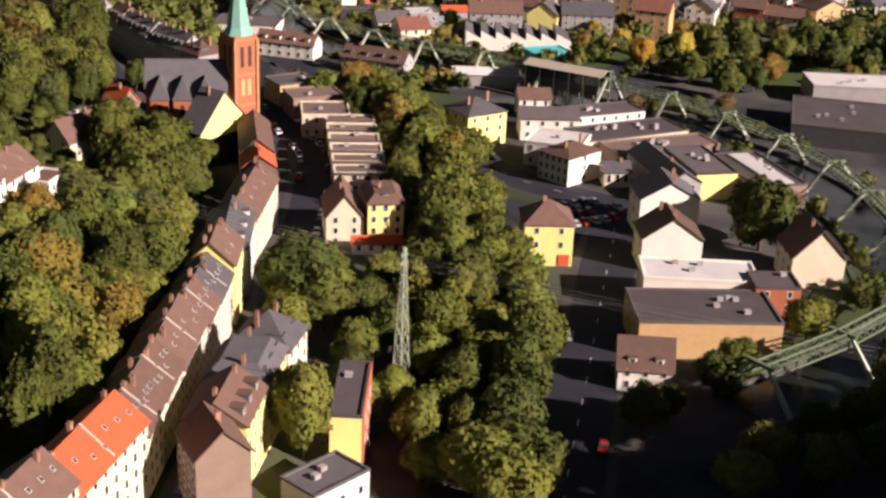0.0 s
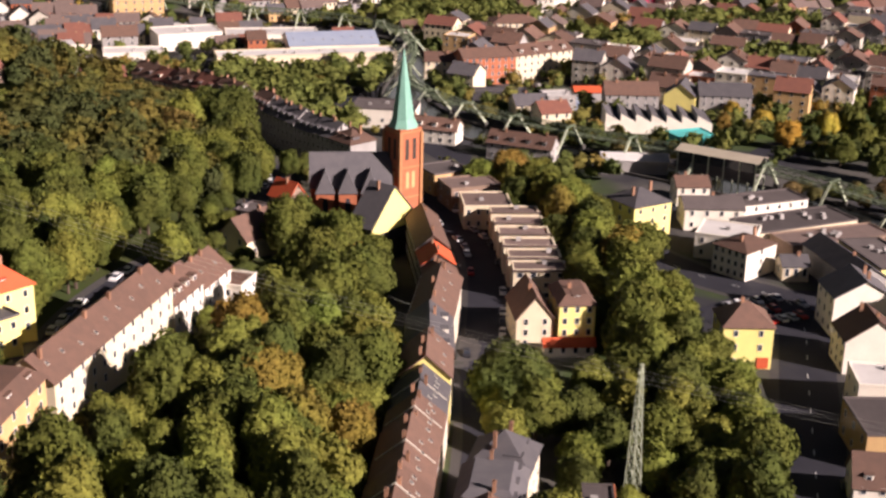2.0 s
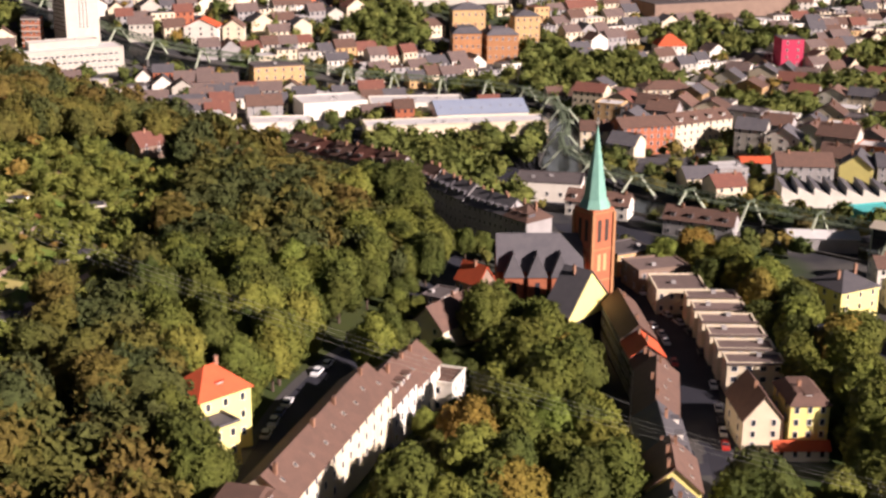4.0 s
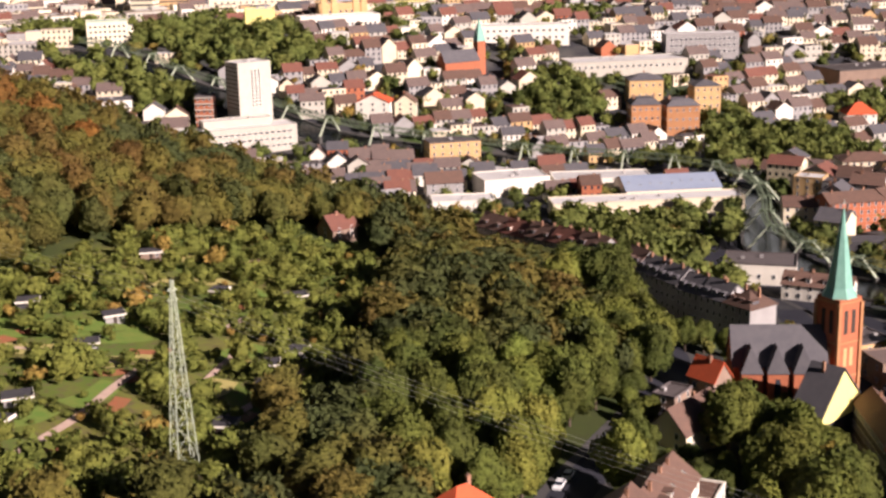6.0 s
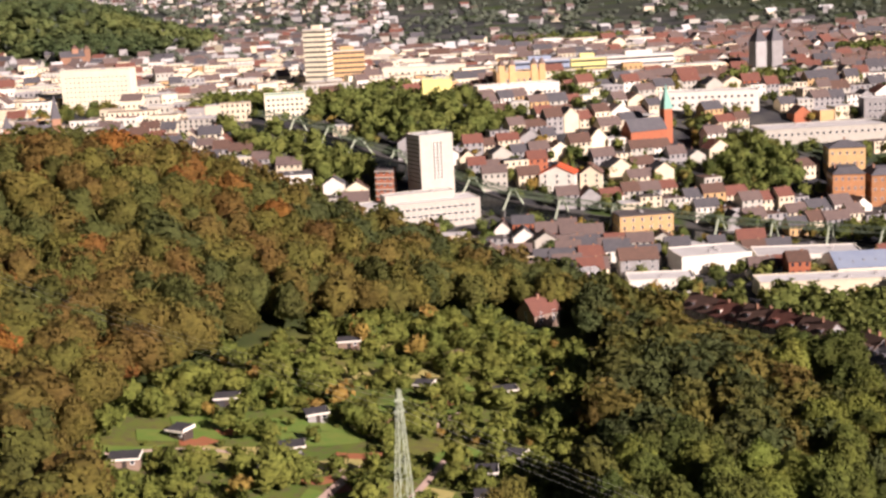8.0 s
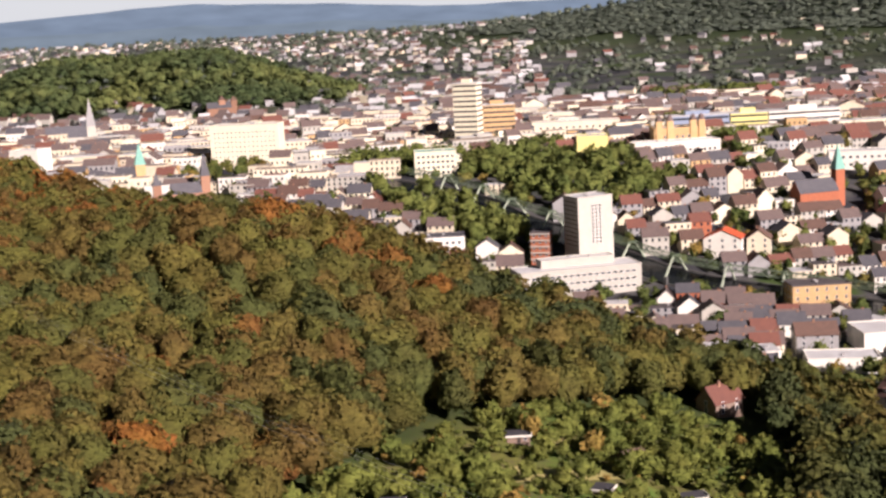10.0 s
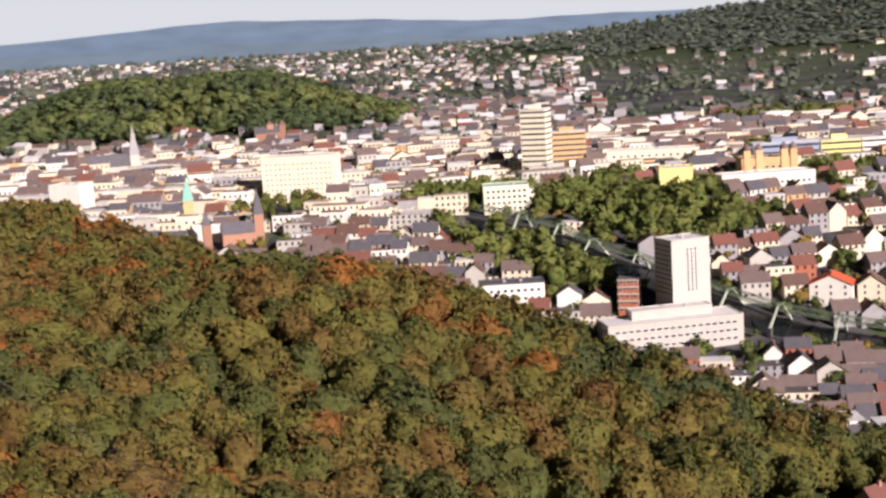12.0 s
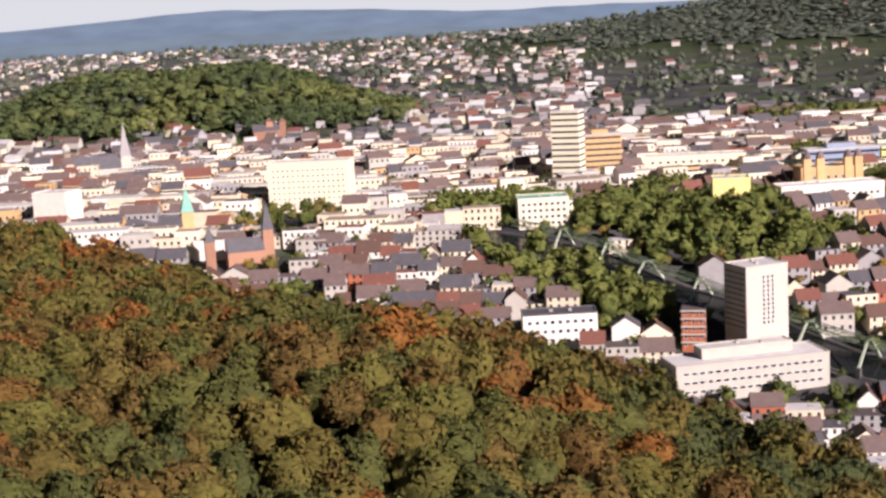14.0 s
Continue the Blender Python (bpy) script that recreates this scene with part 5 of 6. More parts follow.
house((172, 688), (186, 687), 14, 17, 3, "hip", M_OCHRE, M_SLATE, "tall ochre building with hipped slate roof", 4, 4, 3, "school", chimneys=1, category="school")
house((-6, 698), (11, 693), 12, 8.5, 4, "gable_y", M_WHITE, M_RED, "white house with a red roof", 3, 3, 3, chimneys=1)
house((14, 697), (25, 695), 12, 8, 4, "gable_y", M_CREAM, M_TILE, "cream house with a brown roof", 3, 2, 2, chimneys=1)
office = house((-87, 691), (-78.5, 689.5), 10, 15, 0, "flat", M_BRICK, M_FLAT, "orange brick office block with pale bands", 5, 3, 3, "office_block", chimneys=1, category="office block")
for k in range(5):
    part("balcony_band", boxes("balcony_band", [(-0.3, -0.9, 2.4 + 3 * k, 9.0, -0.08, 2.9 + 3 * k)]), M_CONCRETE, office)


house((268, 722), (362, 736), 26, 7, 0, "flat", M_BROWN, M_FLAT, "very long flat-roofed brown warehouse", 1, 0, 0, "warehouse", chimneys=8, category="warehouse")
house((250, 672), (266, 670), 13, 6.5, 5.5, "hip", M_WHITE, M_RED, "large house with a bright red hipped roof among trees", 2, 4, 3, chimneys=1)


def saw_tooth():
    h = thing("saw_tooth_factory", pose(183, 395, 0, 0, 0, -19), "white factory with a row of saw-tooth roofs", "factory")
    FOOT.append((203, 392, 0.945, -0.33, 21, 10))
    part("wall", boxes("wall", [(0, 0, -2, 40, 18, 4.5)]), M_WHITE, h)
    for k in range(7):
        x = 40 * k / 7
        w = 40 / 7
        part("roof_tooth", mesh_of("roof_tooth", [(x, 0, 4.504), (x + w, 0, 4.504), (x, 0, 7.4), (x, 18, 4.504), (x + w, 18, 4.504), (x, 18, 7.4)], [(0, 1, 2), (5, 4, 3), (2, 1, 4, 5), (0, 2, 5, 3)]), M_WHITE, h)
        part("roof_plane", joined("roof_plane", [slab((x + w, 0.2, 4.56), (x + w, 17.8, 4.56), (x + 0.1, 17.8, 7.5), (x + 0.1, 0.2, 7.5), 0.1)]), M_SLATE, h)


saw_tooth()


def strips_block(p0, p1, d, e, rows, wall, band, label, name, roof=M_PALE, gap=0.34, base=0.0, left_glass=False):
    """A tall block with ribbon windows: one band of glass for each storey."""
    w, a = frame_of(p0, p1)
    ux, uy = math.cos(radians(a)), math.sin(radians(a))
    cx, cy = p0[0] + ux * w / 2 - uy * d / 2, p0[1] + uy * w / 2 + ux * d / 2
    FOOT.append((cx, cy, ux, uy, w / 2, d / 2))
    h = thing(name, pose(p0[0], p0[1], gz(cx, cy), 0, 0, a), label, "tower block")
    part("wall", boxes("wall", [(0, 0, -3, w, d, e)]), wall, h)
    part("roof", boxes("roof", [(-0.2, -0.2, e + 0.004, w + 0.2, d + 0.2, e + 0.5)]), roof, h)
    part("plant_room", boxes("plant_room", [(w * 0.3, d * 0.3, e + 0.504, w * 0.7, d * 0.7, e + 2.8)]), wall, h)
    fh = (e - base) / rows
    for k in range(rows):
        z = base + k * fh + fh * (1 - gap) * 0.6
        part("window_band", boxes("window_band", [(0.3, -0.06, z, w - 0.3, 0.1, z + fh * gap)]), band, h)
        part("window_band", boxes("window_band", [(w - 0.1, 0.3, z, w + 0.06, d - 0.3, z + fh * gap)]), band, h)
        if not left_glass:
            part("window_band", boxes("window_band", [(-0.06, 0.3, z, 0.1, d - 0.3, z + fh * gap)]), band, h)
    return h


strips_block((-131, 936), (-116, 932), 13, 42, 13, M_IVORY, M_GLASS, "tall white tower block with dark ribbon windows", "tower_block")
strips_block((-115, 958), (-92, 959), 12, 26, 8, M_OCHRE, M_GLASS, "brown tower block with vertical ribs", "tower_block")
strips_block((4, 925), (42, 928), 14, 15, 4, M_BLUE, M_GLASS, "blue-clad office building with ribbon windows", "office_building")
strips_block((43, 928), (66, 929), 14, 15, 4, M_YELLOW, M_GLASS, "yellow-clad office building with ribbon windows", "office_building")
strips_block((67, 930), (112, 934), 14, 15, 4, M_WHITE, M_GLASS, "long white office building with ribbon windows", "office_building")


def windowed(p0, p1, d, e, rows, cols, wall, label, name, roof=M_PALE, wsize=(1.6, 1.5), side=0, x0=0.04, x1=0.96, top=0.9, category="building", base=0.0):
    h = house(p0, p1, d, e, 0, "flat", wall, roof, label, 0, 0, 0, name, chimneys=2, category=category)
    w, _ = frame_of(p0, p1)
    for r in range(rows):
        z = base + (e * top - base) * (r + 0.35) / rows
        for c in range(cols):
            window(h, pose(w * (x0 + (x1 - x0) * (c + 0.5) / cols), -0.03, z), *wsize)
        for c in range(side):
            window(h, pose(-0.03, d * (c + 0.5) / side, z, 0, 0, -90), *wsize)
            window(h, pose(w + 0.03, d * (c + 0.5) / side, z, 0, 0, 90), *wsize)
    return h


windowed((-93, 652), (-38, 666), 17, 11, 3, 18, M_CONCRETE, "long white office block with three rows of windows", "office_block", side=4, wsize=(2.1, 1.1))
windowed((-83, 662), (-50, 671), 8, 13.6, 0, 0, M_CONCRETE, "white set-back upper storey of an office block", "upper_storey")
high_rise = windowed((-65, 677), (-48.8, 685), 14, 35, 11, 3, M_CONCRETE, "white high-rise office tower with small windows", "high_rise", wsize=(1.15, 1.3), x0=0.36, x1=0.68, base=13)
for k in range(11):
    part("window_band", boxes("window_band", [(-0.07, 0.7, 12.6 + 2.0 * k, 0.1, 13.3, 13.1 + 2.0 * k)]), M_GLASS, high_rise)
for k in range(9):
    part("mullion", boxes("mullion", [(-0.16, 0.6 + 1.56 * k, 0, 0.0, 0.85 + 1.56 * k, 34.5)]), M_CONCRETE, high_rise)
windowed((-279, 890), (-236, 887), 15, 26, 8, 15, M_IVORY, "wide cream slab block with a grid of windows", "slab_block", wsize=(1.1, 0.95))
windowed((-393, 858), (-374, 853), 14, 20, 1, 1, M_WHITE, "bright white windowless block", "white_block")
windowed((-148, 807), (-125, 809), 16, 13, 4, 8, M_IVORY, "office building with a green copper roof", "office_building", roof=M_COPPER)
windowed((-58, 826), (-41, 825), 14, 15, 1, 1, M_YELLOW, "yellow block with plain walls", "yellow_block")
windowed((-25, 836), (24, 843), 14, 8, 1, 16, M_WHITE, "long white theatre wing with a row of windows", "theatre_wing")
theatre = windowed((-12, 857), (18, 860), 14, 14, 2, 8, M_OCHRE, "ochre theatre building with arched towers", "theatre")
for x in (3, 9.5, 23, 28):
    tower = part("tower", boxes("tower", [(x - 1.8, -0.6, 0, x + 1.8, 3.0, 18.5)]), M_OCHRE, theatre)
    rim = [(x + q * math.cos(a), 1.2 + q * math.sin(a), z) for q, z in ((2.1, 18.51), (1.9, 20.0), (1.1, 21.3)) for a in np.arange(0, 6.28, 0.7854)] + [(x, 1.2, 22.2)]
    part("dome", mesh_of("dome", rim, [(i * 8 + k, i * 8 + (k + 1) % 8, i * 8 + 8 + (k + 1) % 8, i * 8 + 8 + k) for i in (0, 1) for k in range(8)] + [(16 + k, 16 + (k + 1) % 8, 24) for k in range(8)] + [tuple(range(7, -1, -1))]), M_GREY_BROWN, tower, "rounded dark dome")
windowed((-146, 692), (-118, 694), 12, 12, 3, 9, M_WHITE, "white apartment block behind the wood", "apartment_block", roof=M_SLATE)
windowed((-80, 950), (-25, 947), 16, 13, 3, 12, M_IVORY, "pale ivory office block", "office_block")
windowed((75, 800), (130, 792), 14, 9, 2, 14, M_WHITE, "long white market hall", "market_hall")
windowed((120, 745), (188, 747), 24, 5, 1, 18, M_CONCRETE, "wide white supermarket hall with a pale roof", "supermarket")
windowed((183, 772), (226, 768), 13, 12, 3, 14, M_GREY, "grey station building with rows of windows", "station")


def steeple(x, y, w, h, s, wall, top, label, nave=None):
    c = thing("church", pose(x, y, gz(x, y), 0, 0, 20), label, "church")
    FOOT.append((x, y, 1, 0, 9, 9))
    part("tower", boxes("tower", [(-w / 2, -w / 2, -3, w / 2, w / 2, h)]), wall, c)
    v = [(-w * 0.55, -w * 0.55, h), (w * 0.55, -w * 0.55, h), (w * 0.55, w * 0.55, h), (-w * 0.55, w * 0.55, h), (0, 0, h + s)]
    part("spire", mesh_of("spire", v, [(0, 1, 4), (1, 2, 4), (2, 3, 4), (3, 0, 4), (3, 2, 1, 0)]), top, c)
    if nave:
        L, W, e, r = nave
        q = [(-w / 2 - L, -W / 2, -3), (-w / 2, -W / 2, -3), (-w / 2, W / 2, -3), (-w / 2 - L, W / 2, -3), (-w / 2 - L, -W / 2, e), (-w / 2, -W / 2, e), (-w / 2, W / 2, e), (-w / 2 - L, W / 2, e), (-w / 2 - L, 0, e + r), (-w / 2, 0, e + r)]
        part("nave", mesh_of("nave", q, [(0, 1, 5, 4), (1, 2, 6, 9, 5), (2, 3, 7, 6), (3, 0, 4, 8, 7)]), wall, c)
        part("nave_roof", mesh_of("nave_roof", [(-w / 2 - L - 0.3, -W / 2 - 0.4, e - 0.2), (-w / 2, -W / 2 - 0.4, e - 0.2), (-w / 2, 0, e + r + 0.15), (-w / 2 - L - 0.3, 0, e + r + 0.15), (-w / 2, W / 2 + 0.4, e - 0.2), (-w / 2 - L - 0.3, W / 2 + 0.4, e - 0.2)], [(0, 1, 2, 3), (3, 2, 4, 5)]), M_SLATE, c)


steeple(69, 753, 5, 18, 13, M_BRICK, M_COPPER, "slim brick church tower with a pale green spire", (22, 10, 8, 6))
steeple(-305, 822, 5.6, 12, 12.5, M_OCHRE, M_COPPER, "ochre church with a turquoise copper spire", (27, 12, 6, 5))
steeple(-414, 1088, 6.5, 17, 22, M_CONCRETE, M_GREY, "pale stone church with a tall grey spire", (30, 14, 10, 8))
steeple(-360, 1312, 5.5, 16, 4, M_CHIM, M_TILE, "brown brick tower of a church below the park", None)
steeple(-350, 1316, 5.5, 15, 4, M_CHIM, M_TILE, "brown brick tower of a church below the park", (22, 12, 9, 5))
steeple(-257, 772, 4.6, 15, 13, M_CHIM, M_SLATE, "dark brown brick church tower with a slate spire", (16, 9, 7, 5))
steeple(-281, 764, 4.2, 13, 7, M_CHIM, M_SLATE, "dark brown brick tower with a blunt slate top", None)
steeple(160, 905, 8, 22, 9, M_GREY, M_SLATE, "grey stone tower of a twin-towered church", None)
steeple(171, 907, 8, 22, 9, M_GREY, M_SLATE, "grey stone tower of a twin-towered church", None)

# parks where no houses stand
PARKS = [(-125, 752, 60, 26, -0.72), (-75, 818, 52, 26, 0.2), (-60, 775, 40, 30, 0), (-95, 715, 26, 14, -0.3), (360, 362, 56, 34, 0.1), (105, 705, 22, 26, 0), (60, 472, 22, 40, 0), (100, 470, 30, 25, 0),
         (560, 900, 120, 60, 0.3), (330, 1010, 90, 30, 0.1), (200, 640, 40, 18, 0.1), (-180, 850, 14, 30, 0), (-430, 700, 60, 60, 0),
         (182, 650, 16, 62, -0.2), (213, 620, 26, 42, 0.1), (300, 690, 52, 22, -0.1), (108, 716, 20, 30, 0), (143, 617, 28, 16, -0.1), (80, 486, 22, 12, 0), (77, 412, 13, 44, 0), (-150, 850, 30, 34, 0.2), (146, 850, 26, 14, 0.1), (84, 1300, 60, 30, 0), (330, 560, 55, 30, 0.1), (405, 640, 70, 35, 0), (300, 478, 40, 16, 0), (380, 470, 40, 22, 0), (250, 540, 20, 30, 0), (52, 880, 26, 20, 0), (20, 1010, 16, 34, 0), (-10, 905, 14, 10, 0), (-75, 880, 22, 10, 0)]
CLEARED = [(-254, 852, 36, 40), (-55, 655, 30, 12), (150, 722, 50, 14), (315, 735, 60, 16), (38, 552, 32, 20), (84, 512, 80, 32), (196, 378, 44, 26), (315, 350, 88, 46), (240, 372, 18, 24), (178, 454, 38, 20)]


def in_park(x, y):
    for cx, cy, rx, ry, a in PARKS:
        c, s = math.cos(a), math.sin(a)
        u, v = ((x - cx) * c + (y - cy) * s) / rx, (-(x - cx) * s + (y - cy) * c) / ry
        if u * u + v * v < 1:
            return True
    return False


def open_plot(x, y, r):
    for cx, cy, rx, ry in CLEARED:
        if ((x - cx) / rx) ** 2 + ((y - cy) / ry) ** 2 < 1:
            return False
    return float(wooded(x, y)) < 2.5 and float(far_and_unseen_hills(x, y)) < 14 and not in_park(x, y) and off_rail(x, y, r + 6) and off_street(x, y, r + 1) and clear_of(x, y, r)


class Mass:
    """Many far houses in one mesh with a material for each surface."""

    def __init__(self):
        self.v, self.f, self.m, self.mats = [], [], [], []

    def slot(self, mat):
        if mat not in self.mats:
            self.mats.append(mat)
        return self.mats.index(mat)

    def add(self, verts, faces, mat):
        o, k = len(self.v), self.slot(mat)
        self.v += verts
        for q in faces:
            self.f.append(tuple(o + i for i in q))
            self.m.append(k)

    def house(self, x, y, a, w, d, e, r, wall, roof, rows, cols, flat=False):
        z = gz(x, y)
        c, s = math.cos(a), math.sin(a)

        def at(p):
            return (x + p[0] * c - p[1] * s, y + p[0] * s + p[1] * c, z + p[2])

        hw, hd = w / 2, d / 2
        body = [(-hw, -hd, -3), (hw, -hd, -3), (hw, hd, -3), (-hw, hd, -3), (-hw, -hd, e), (hw, -hd, e), (hw, hd, e), (-hw, hd, e)]
        if flat:
            self.add([at(p) for p in body], [(0, 1, 5, 4), (1, 2, 6, 5), (2, 3, 7, 6), (3, 0, 4, 7)], wall)
            self.add([at(p) for p in body[4:]], [(0, 1, 2, 3)], roof)
        else:
            self.add([at(p) for p in body + [(-hw, 0, e + r), (hw, 0, e + r)]], [(0, 1, 5, 4), (1, 2, 6, 9, 5), (2, 3, 7, 6), (3, 0, 4, 8, 7)], wall)
            o = 0.4
            k = o * r / hd
            q = [(-hw - o, -hd - o, e - k), (hw + o, -hd - o, e - k), (hw + o, 0, e + r + 0.1), (-hw - o, 0, e + r + 0.1), (hw + o, hd + o, e - k), (-hw - o, hd + o, e - k)]
            self.add([at(p) for p in q], [(0, 1, 2, 3), (3, 2, 4, 5)], roof)
        if rows:
            q = hw * 0.5
            stack = [(px + q, py, pz) for pz in (e - 0.3, e + (0.9 if flat else r + 0.6)) for px, py in ((-0.4, -0.3), (0.4, -0.3), (0.4, 0.3), (-0.4, 0.3))]
            self.add([at(p) for p in stack], [(0, 1, 5, 4), (1, 2, 6, 5), (2, 3, 7, 6), (3, 0, 4, 7), (4, 5, 6, 7)], M_GREY if flat else M_CHIM)
        g = []
        for i in range(rows):
            zz = e * (i + 0.35) / rows
            for j in range(cols):
                xx = w * ((j + 0.5) / cols - 0.5)
                g.append([(xx - 0.55, -hd - 0.05, zz), (xx + 0.55, -hd - 0.05, zz), (xx + 0.55, -hd - 0.05, zz + 1.5), (xx - 0.55, -hd - 0.05, zz + 1.5)])
            for j in range(2):
                yy = d * ((j + 0.5) / 2 - 0.5)
                g.append([(hw + 0.05, yy - 0.5, zz), (hw + 0.05, yy + 0.5, zz), (hw + 0.05, yy + 0.5, zz + 1.5), (hw + 0.05, yy - 0.5, zz + 1.5)])
        for q in g:
            self.add([at(p) for p in q], [(0, 1, 2, 3)], M_GLASS)

    def build(self, name, label, category):
        me = mesh_of(name, self.v, self.f)
        for m in self.mats:
            me.materials.append(m)
        me.polygons.foreach_set("material_index", np.array(self.m, np.int32))
        return tagged(part(name, me, None, None), label, category, kind="stuff")


ASKEW = -0.72


def quarter(x, y):
    """Whether a place lies in the quarter by the river bend."""
    return ((x - 285) / 160) ** 2 + ((y - 505) / 115) ** 2 < 1


def town():
    r = random.Random(21)
    mass = Mass()
    near = 0
    plots = []
    for row, v in enumerate(np.cumsum([330] + [20] * 10 + [13.8] * 50)):
        u = -620.0
        while u < 760:
            w = r.uniform(11, 17) if v < 540 else r.uniform(7.5, 13)
            if r.random() < 0.06:
                u += r.uniform(10, 26)
            bend = math.atan(0.12 + 0.182 * math.cos(u * 0.013 + row * 0.2))
            x, y = u + w / 2, v + 0.12 * u + 14 * math.sin(u * 0.013 + row * 0.2) + r.uniform(-0.5, 0.5)
            u += w + (0.15 if r.random() < 0.92 else r.uniform(3, 9))
            if quarter(x, y) or x + 0.05 * y < -0.47 * y - 40 or x > 0.5 * y + 190 or not open_plot(x, y, 7):
                continue
            plots.append((x, y + r.uniform(-1.2, 1.2), bend + r.uniform(-0.05, 0.05), w))
    # the quarter by the river bend stands askew to the rest
    c, s = math.cos(ASKEW), math.sin(ASKEW)
    for v in np.arange(-170, 170, 19.0):
        u = -190.0
        while u < 190:
            w = r.uniform(10, 16)
            x, y = 285 + (u + w / 2) * c - v * s, 505 + (u + w / 2) * s + v * c
            u += w + (0.15 if r.random() < 0.86 else r.uniform(4, 12))
            if quarter(x, y) and x < 0.5 * y + 190 and open_plot(x, y, 7):
                plots.append((x, y, ASKEW + r.uniform(-0.06, 0.06), w))
    plots.sort(key=lambda p: p[1])
    for x, y, a, w in plots:
        d, e, rr = r.uniform(10, 12.5), r.choice([8.5, 9.5, 10.5, 11.5, 12.5]), r.uniform(3, 4.4)
        if y > 560:
            d, e, rr = r.uniform(8.5, 10.5), r.choice([4.4, 5, 5.6, 6.2, 7, 8]) + 0.8 * noise.noise((x * 0.02, y * 0.02, 0)), r.uniform(3.2, 4.2)
        downtown = x < -120 and y > 780 or x < 140 and y > 880
        wall = r.choice([M_WHITE] * 6 + [M_CREAM] * 9 + [M_GREY] * 6 + [M_CONCRETE] * 4 + [M_IVORY, M_OCHRE, M_BRICK] if not downtown else [M_WHITE, M_CREAM, M_CREAM, M_CREAM, M_IVORY, M_IVORY, M_CONCRETE, M_GREY, M_OCHRE])
        roof = r.choice([M_TILE] * 10 + [M_SLATE] * 5 + [M_FLAT] * 3 + [M_PALE] * 2 + [M_RUST] * 3 if not downtown else [M_TILE, M_GREY_BROWN, M_GREY_BROWN, M_SLATE, M_RUST, M_PALE, M_PALE, M_GRAVEL, M_GRAVEL, M_FLAT])
        # Farther roofs turn paler, with haze put into the tile.
        if y > 560 and roof is M_TILE and r.random() < 0.6:
            roof = M_GREY_BROWN
        flat = roof in (M_FLAT, M_PALE, M_GRAVEL) or r.random() < 0.08
        turned = r.random() < (0.4 if quarter(x, y) else 0.15)
        rows = max(2, int(e / 2.7))
        if downtown:
            e *= r.uniform(1.0, 1.7)
            w *= r.uniform(1.0, 1.5)
            flat = flat or r.random() < 0.45
            if r.random() < 0.09:
                w, d, e, flat, rows = r.uniform(20, 38), 13, r.uniform(7, 12), True, 3
                wall, roof = r.choice([M_IVORY, M_WHITE, M_CREAM, M_CONCRETE]), r.choice([M_PALE, M_GRAVEL, M_PALE])
        if near < 105:
            near += 1
            c, s = math.cos(a), math.sin(a)
            p0 = (x - w / 2 * c + d / 2 * s, y - w / 2 * s - d / 2 * c)
            p1 = (p0[0] + w * c, p0[1] + w * s)
            wname = {"white_render": "white", "cream_render": "cream", "yellow_render": "yellow", "grey_render": "grey", "ochre_brick": "ochre", "red_brick": "red brick", "pale_concrete": "pale", "ivory_cladding": "ivory"}[wall.name]
            rname = {"brown_tile": "brown tiled", "slate": "grey slate", "red_tile": "red tiled", "rusty_tile": "rust-red tiled", "roof_felt": "flat felt", "pale_roof_sheet": "pale flat", "grey_brown_tile": "grey-brown tiled", "gravel_roof": "gravelled flat"}[roof.name]
            house(p0, p1, d, e, rr, "flat" if flat else ("gable_y" if turned else "gable_x"), wall, roof, "%s town house with a %s roof" % (wname, rname), rows, 3, 0, "town_house", "town houses of the valley", chimneys=r.choice([1, 2]), seed=near)
            FOOT.pop()
        else:
            if turned:
                mass.house(x, y, a + 1.5708, d, w, e, rr, wall, roof, rows, 3, flat)
            else:
                mass.house(x, y, a, w, d, e, rr, wall, roof, rows, max(3, int(w / 2.8)), flat)
    mass.build("town_mass", "hundreds of pale houses with brown and red roofs filling the valley", "town")
    far = Mass()
    r = random.Random(5)
    for k in range(4600):
        y = 1150 + 2950 * r.random() ** 1.5
        x = -0.05 * y + (r.random() * 2 - 1) * (0.44 * y + 60)
        hill = float(far_and_unseen_hills(x, y))
        if x > -60 and y > 1350 and r.random() < 0.86:
            continue
        if hill > 12 and (r.random() < (0.98 if y < 1800 else 0.78 + hill / 300)):
            continue
        if 0.5 + 0.5 * math.sin(x * 0.012 + 1) * math.sin(y * 0.007) < 0.3 and r.random() < 0.7:
            continue
        w, e = r.uniform(7, 16), r.uniform(4, 8)
        # Greyed walls and pale roofs carry the haze of distance.
        far.house(x, y, r.uniform(-0.5, 0.5), w, r.uniform(7, 11), e, r.uniform(2.5, 4.5), r.choice([M_CREAM, M_CONCRETE, M_CONCRETE, M_GREY, M_GREY, M_GREY]), r.choice([M_TILE] * 4 + [M_GREY_BROWN] * 8 + [M_SLATE] * 4 + [M_PALE] * 4 + [M_RUST]), 0, 0, r.random() < 0.25)
    far.build("far_town_mass", "thousands of small distant houses on the valley floor", "town")
    return plots


PLOTS = town()


# ---- woods and trees ----
def garden(x, y):
    """Whether a place lies in the allotment gardens on the slope."""
    u, v = (x + 84) * 0.45 + (y - 330) * 0.89, -(x + 84) * 0.89 + (y - 330) * 0.45
    return (u / 98) ** 2 + (v / 46) ** 2 < 1 or ((x + 98) / 34) ** 2 + ((y - 238) / 44) ** 2 < 1 or ((x + 54) / 12) ** 2 + ((y - 286) / 36) ** 2 < 1


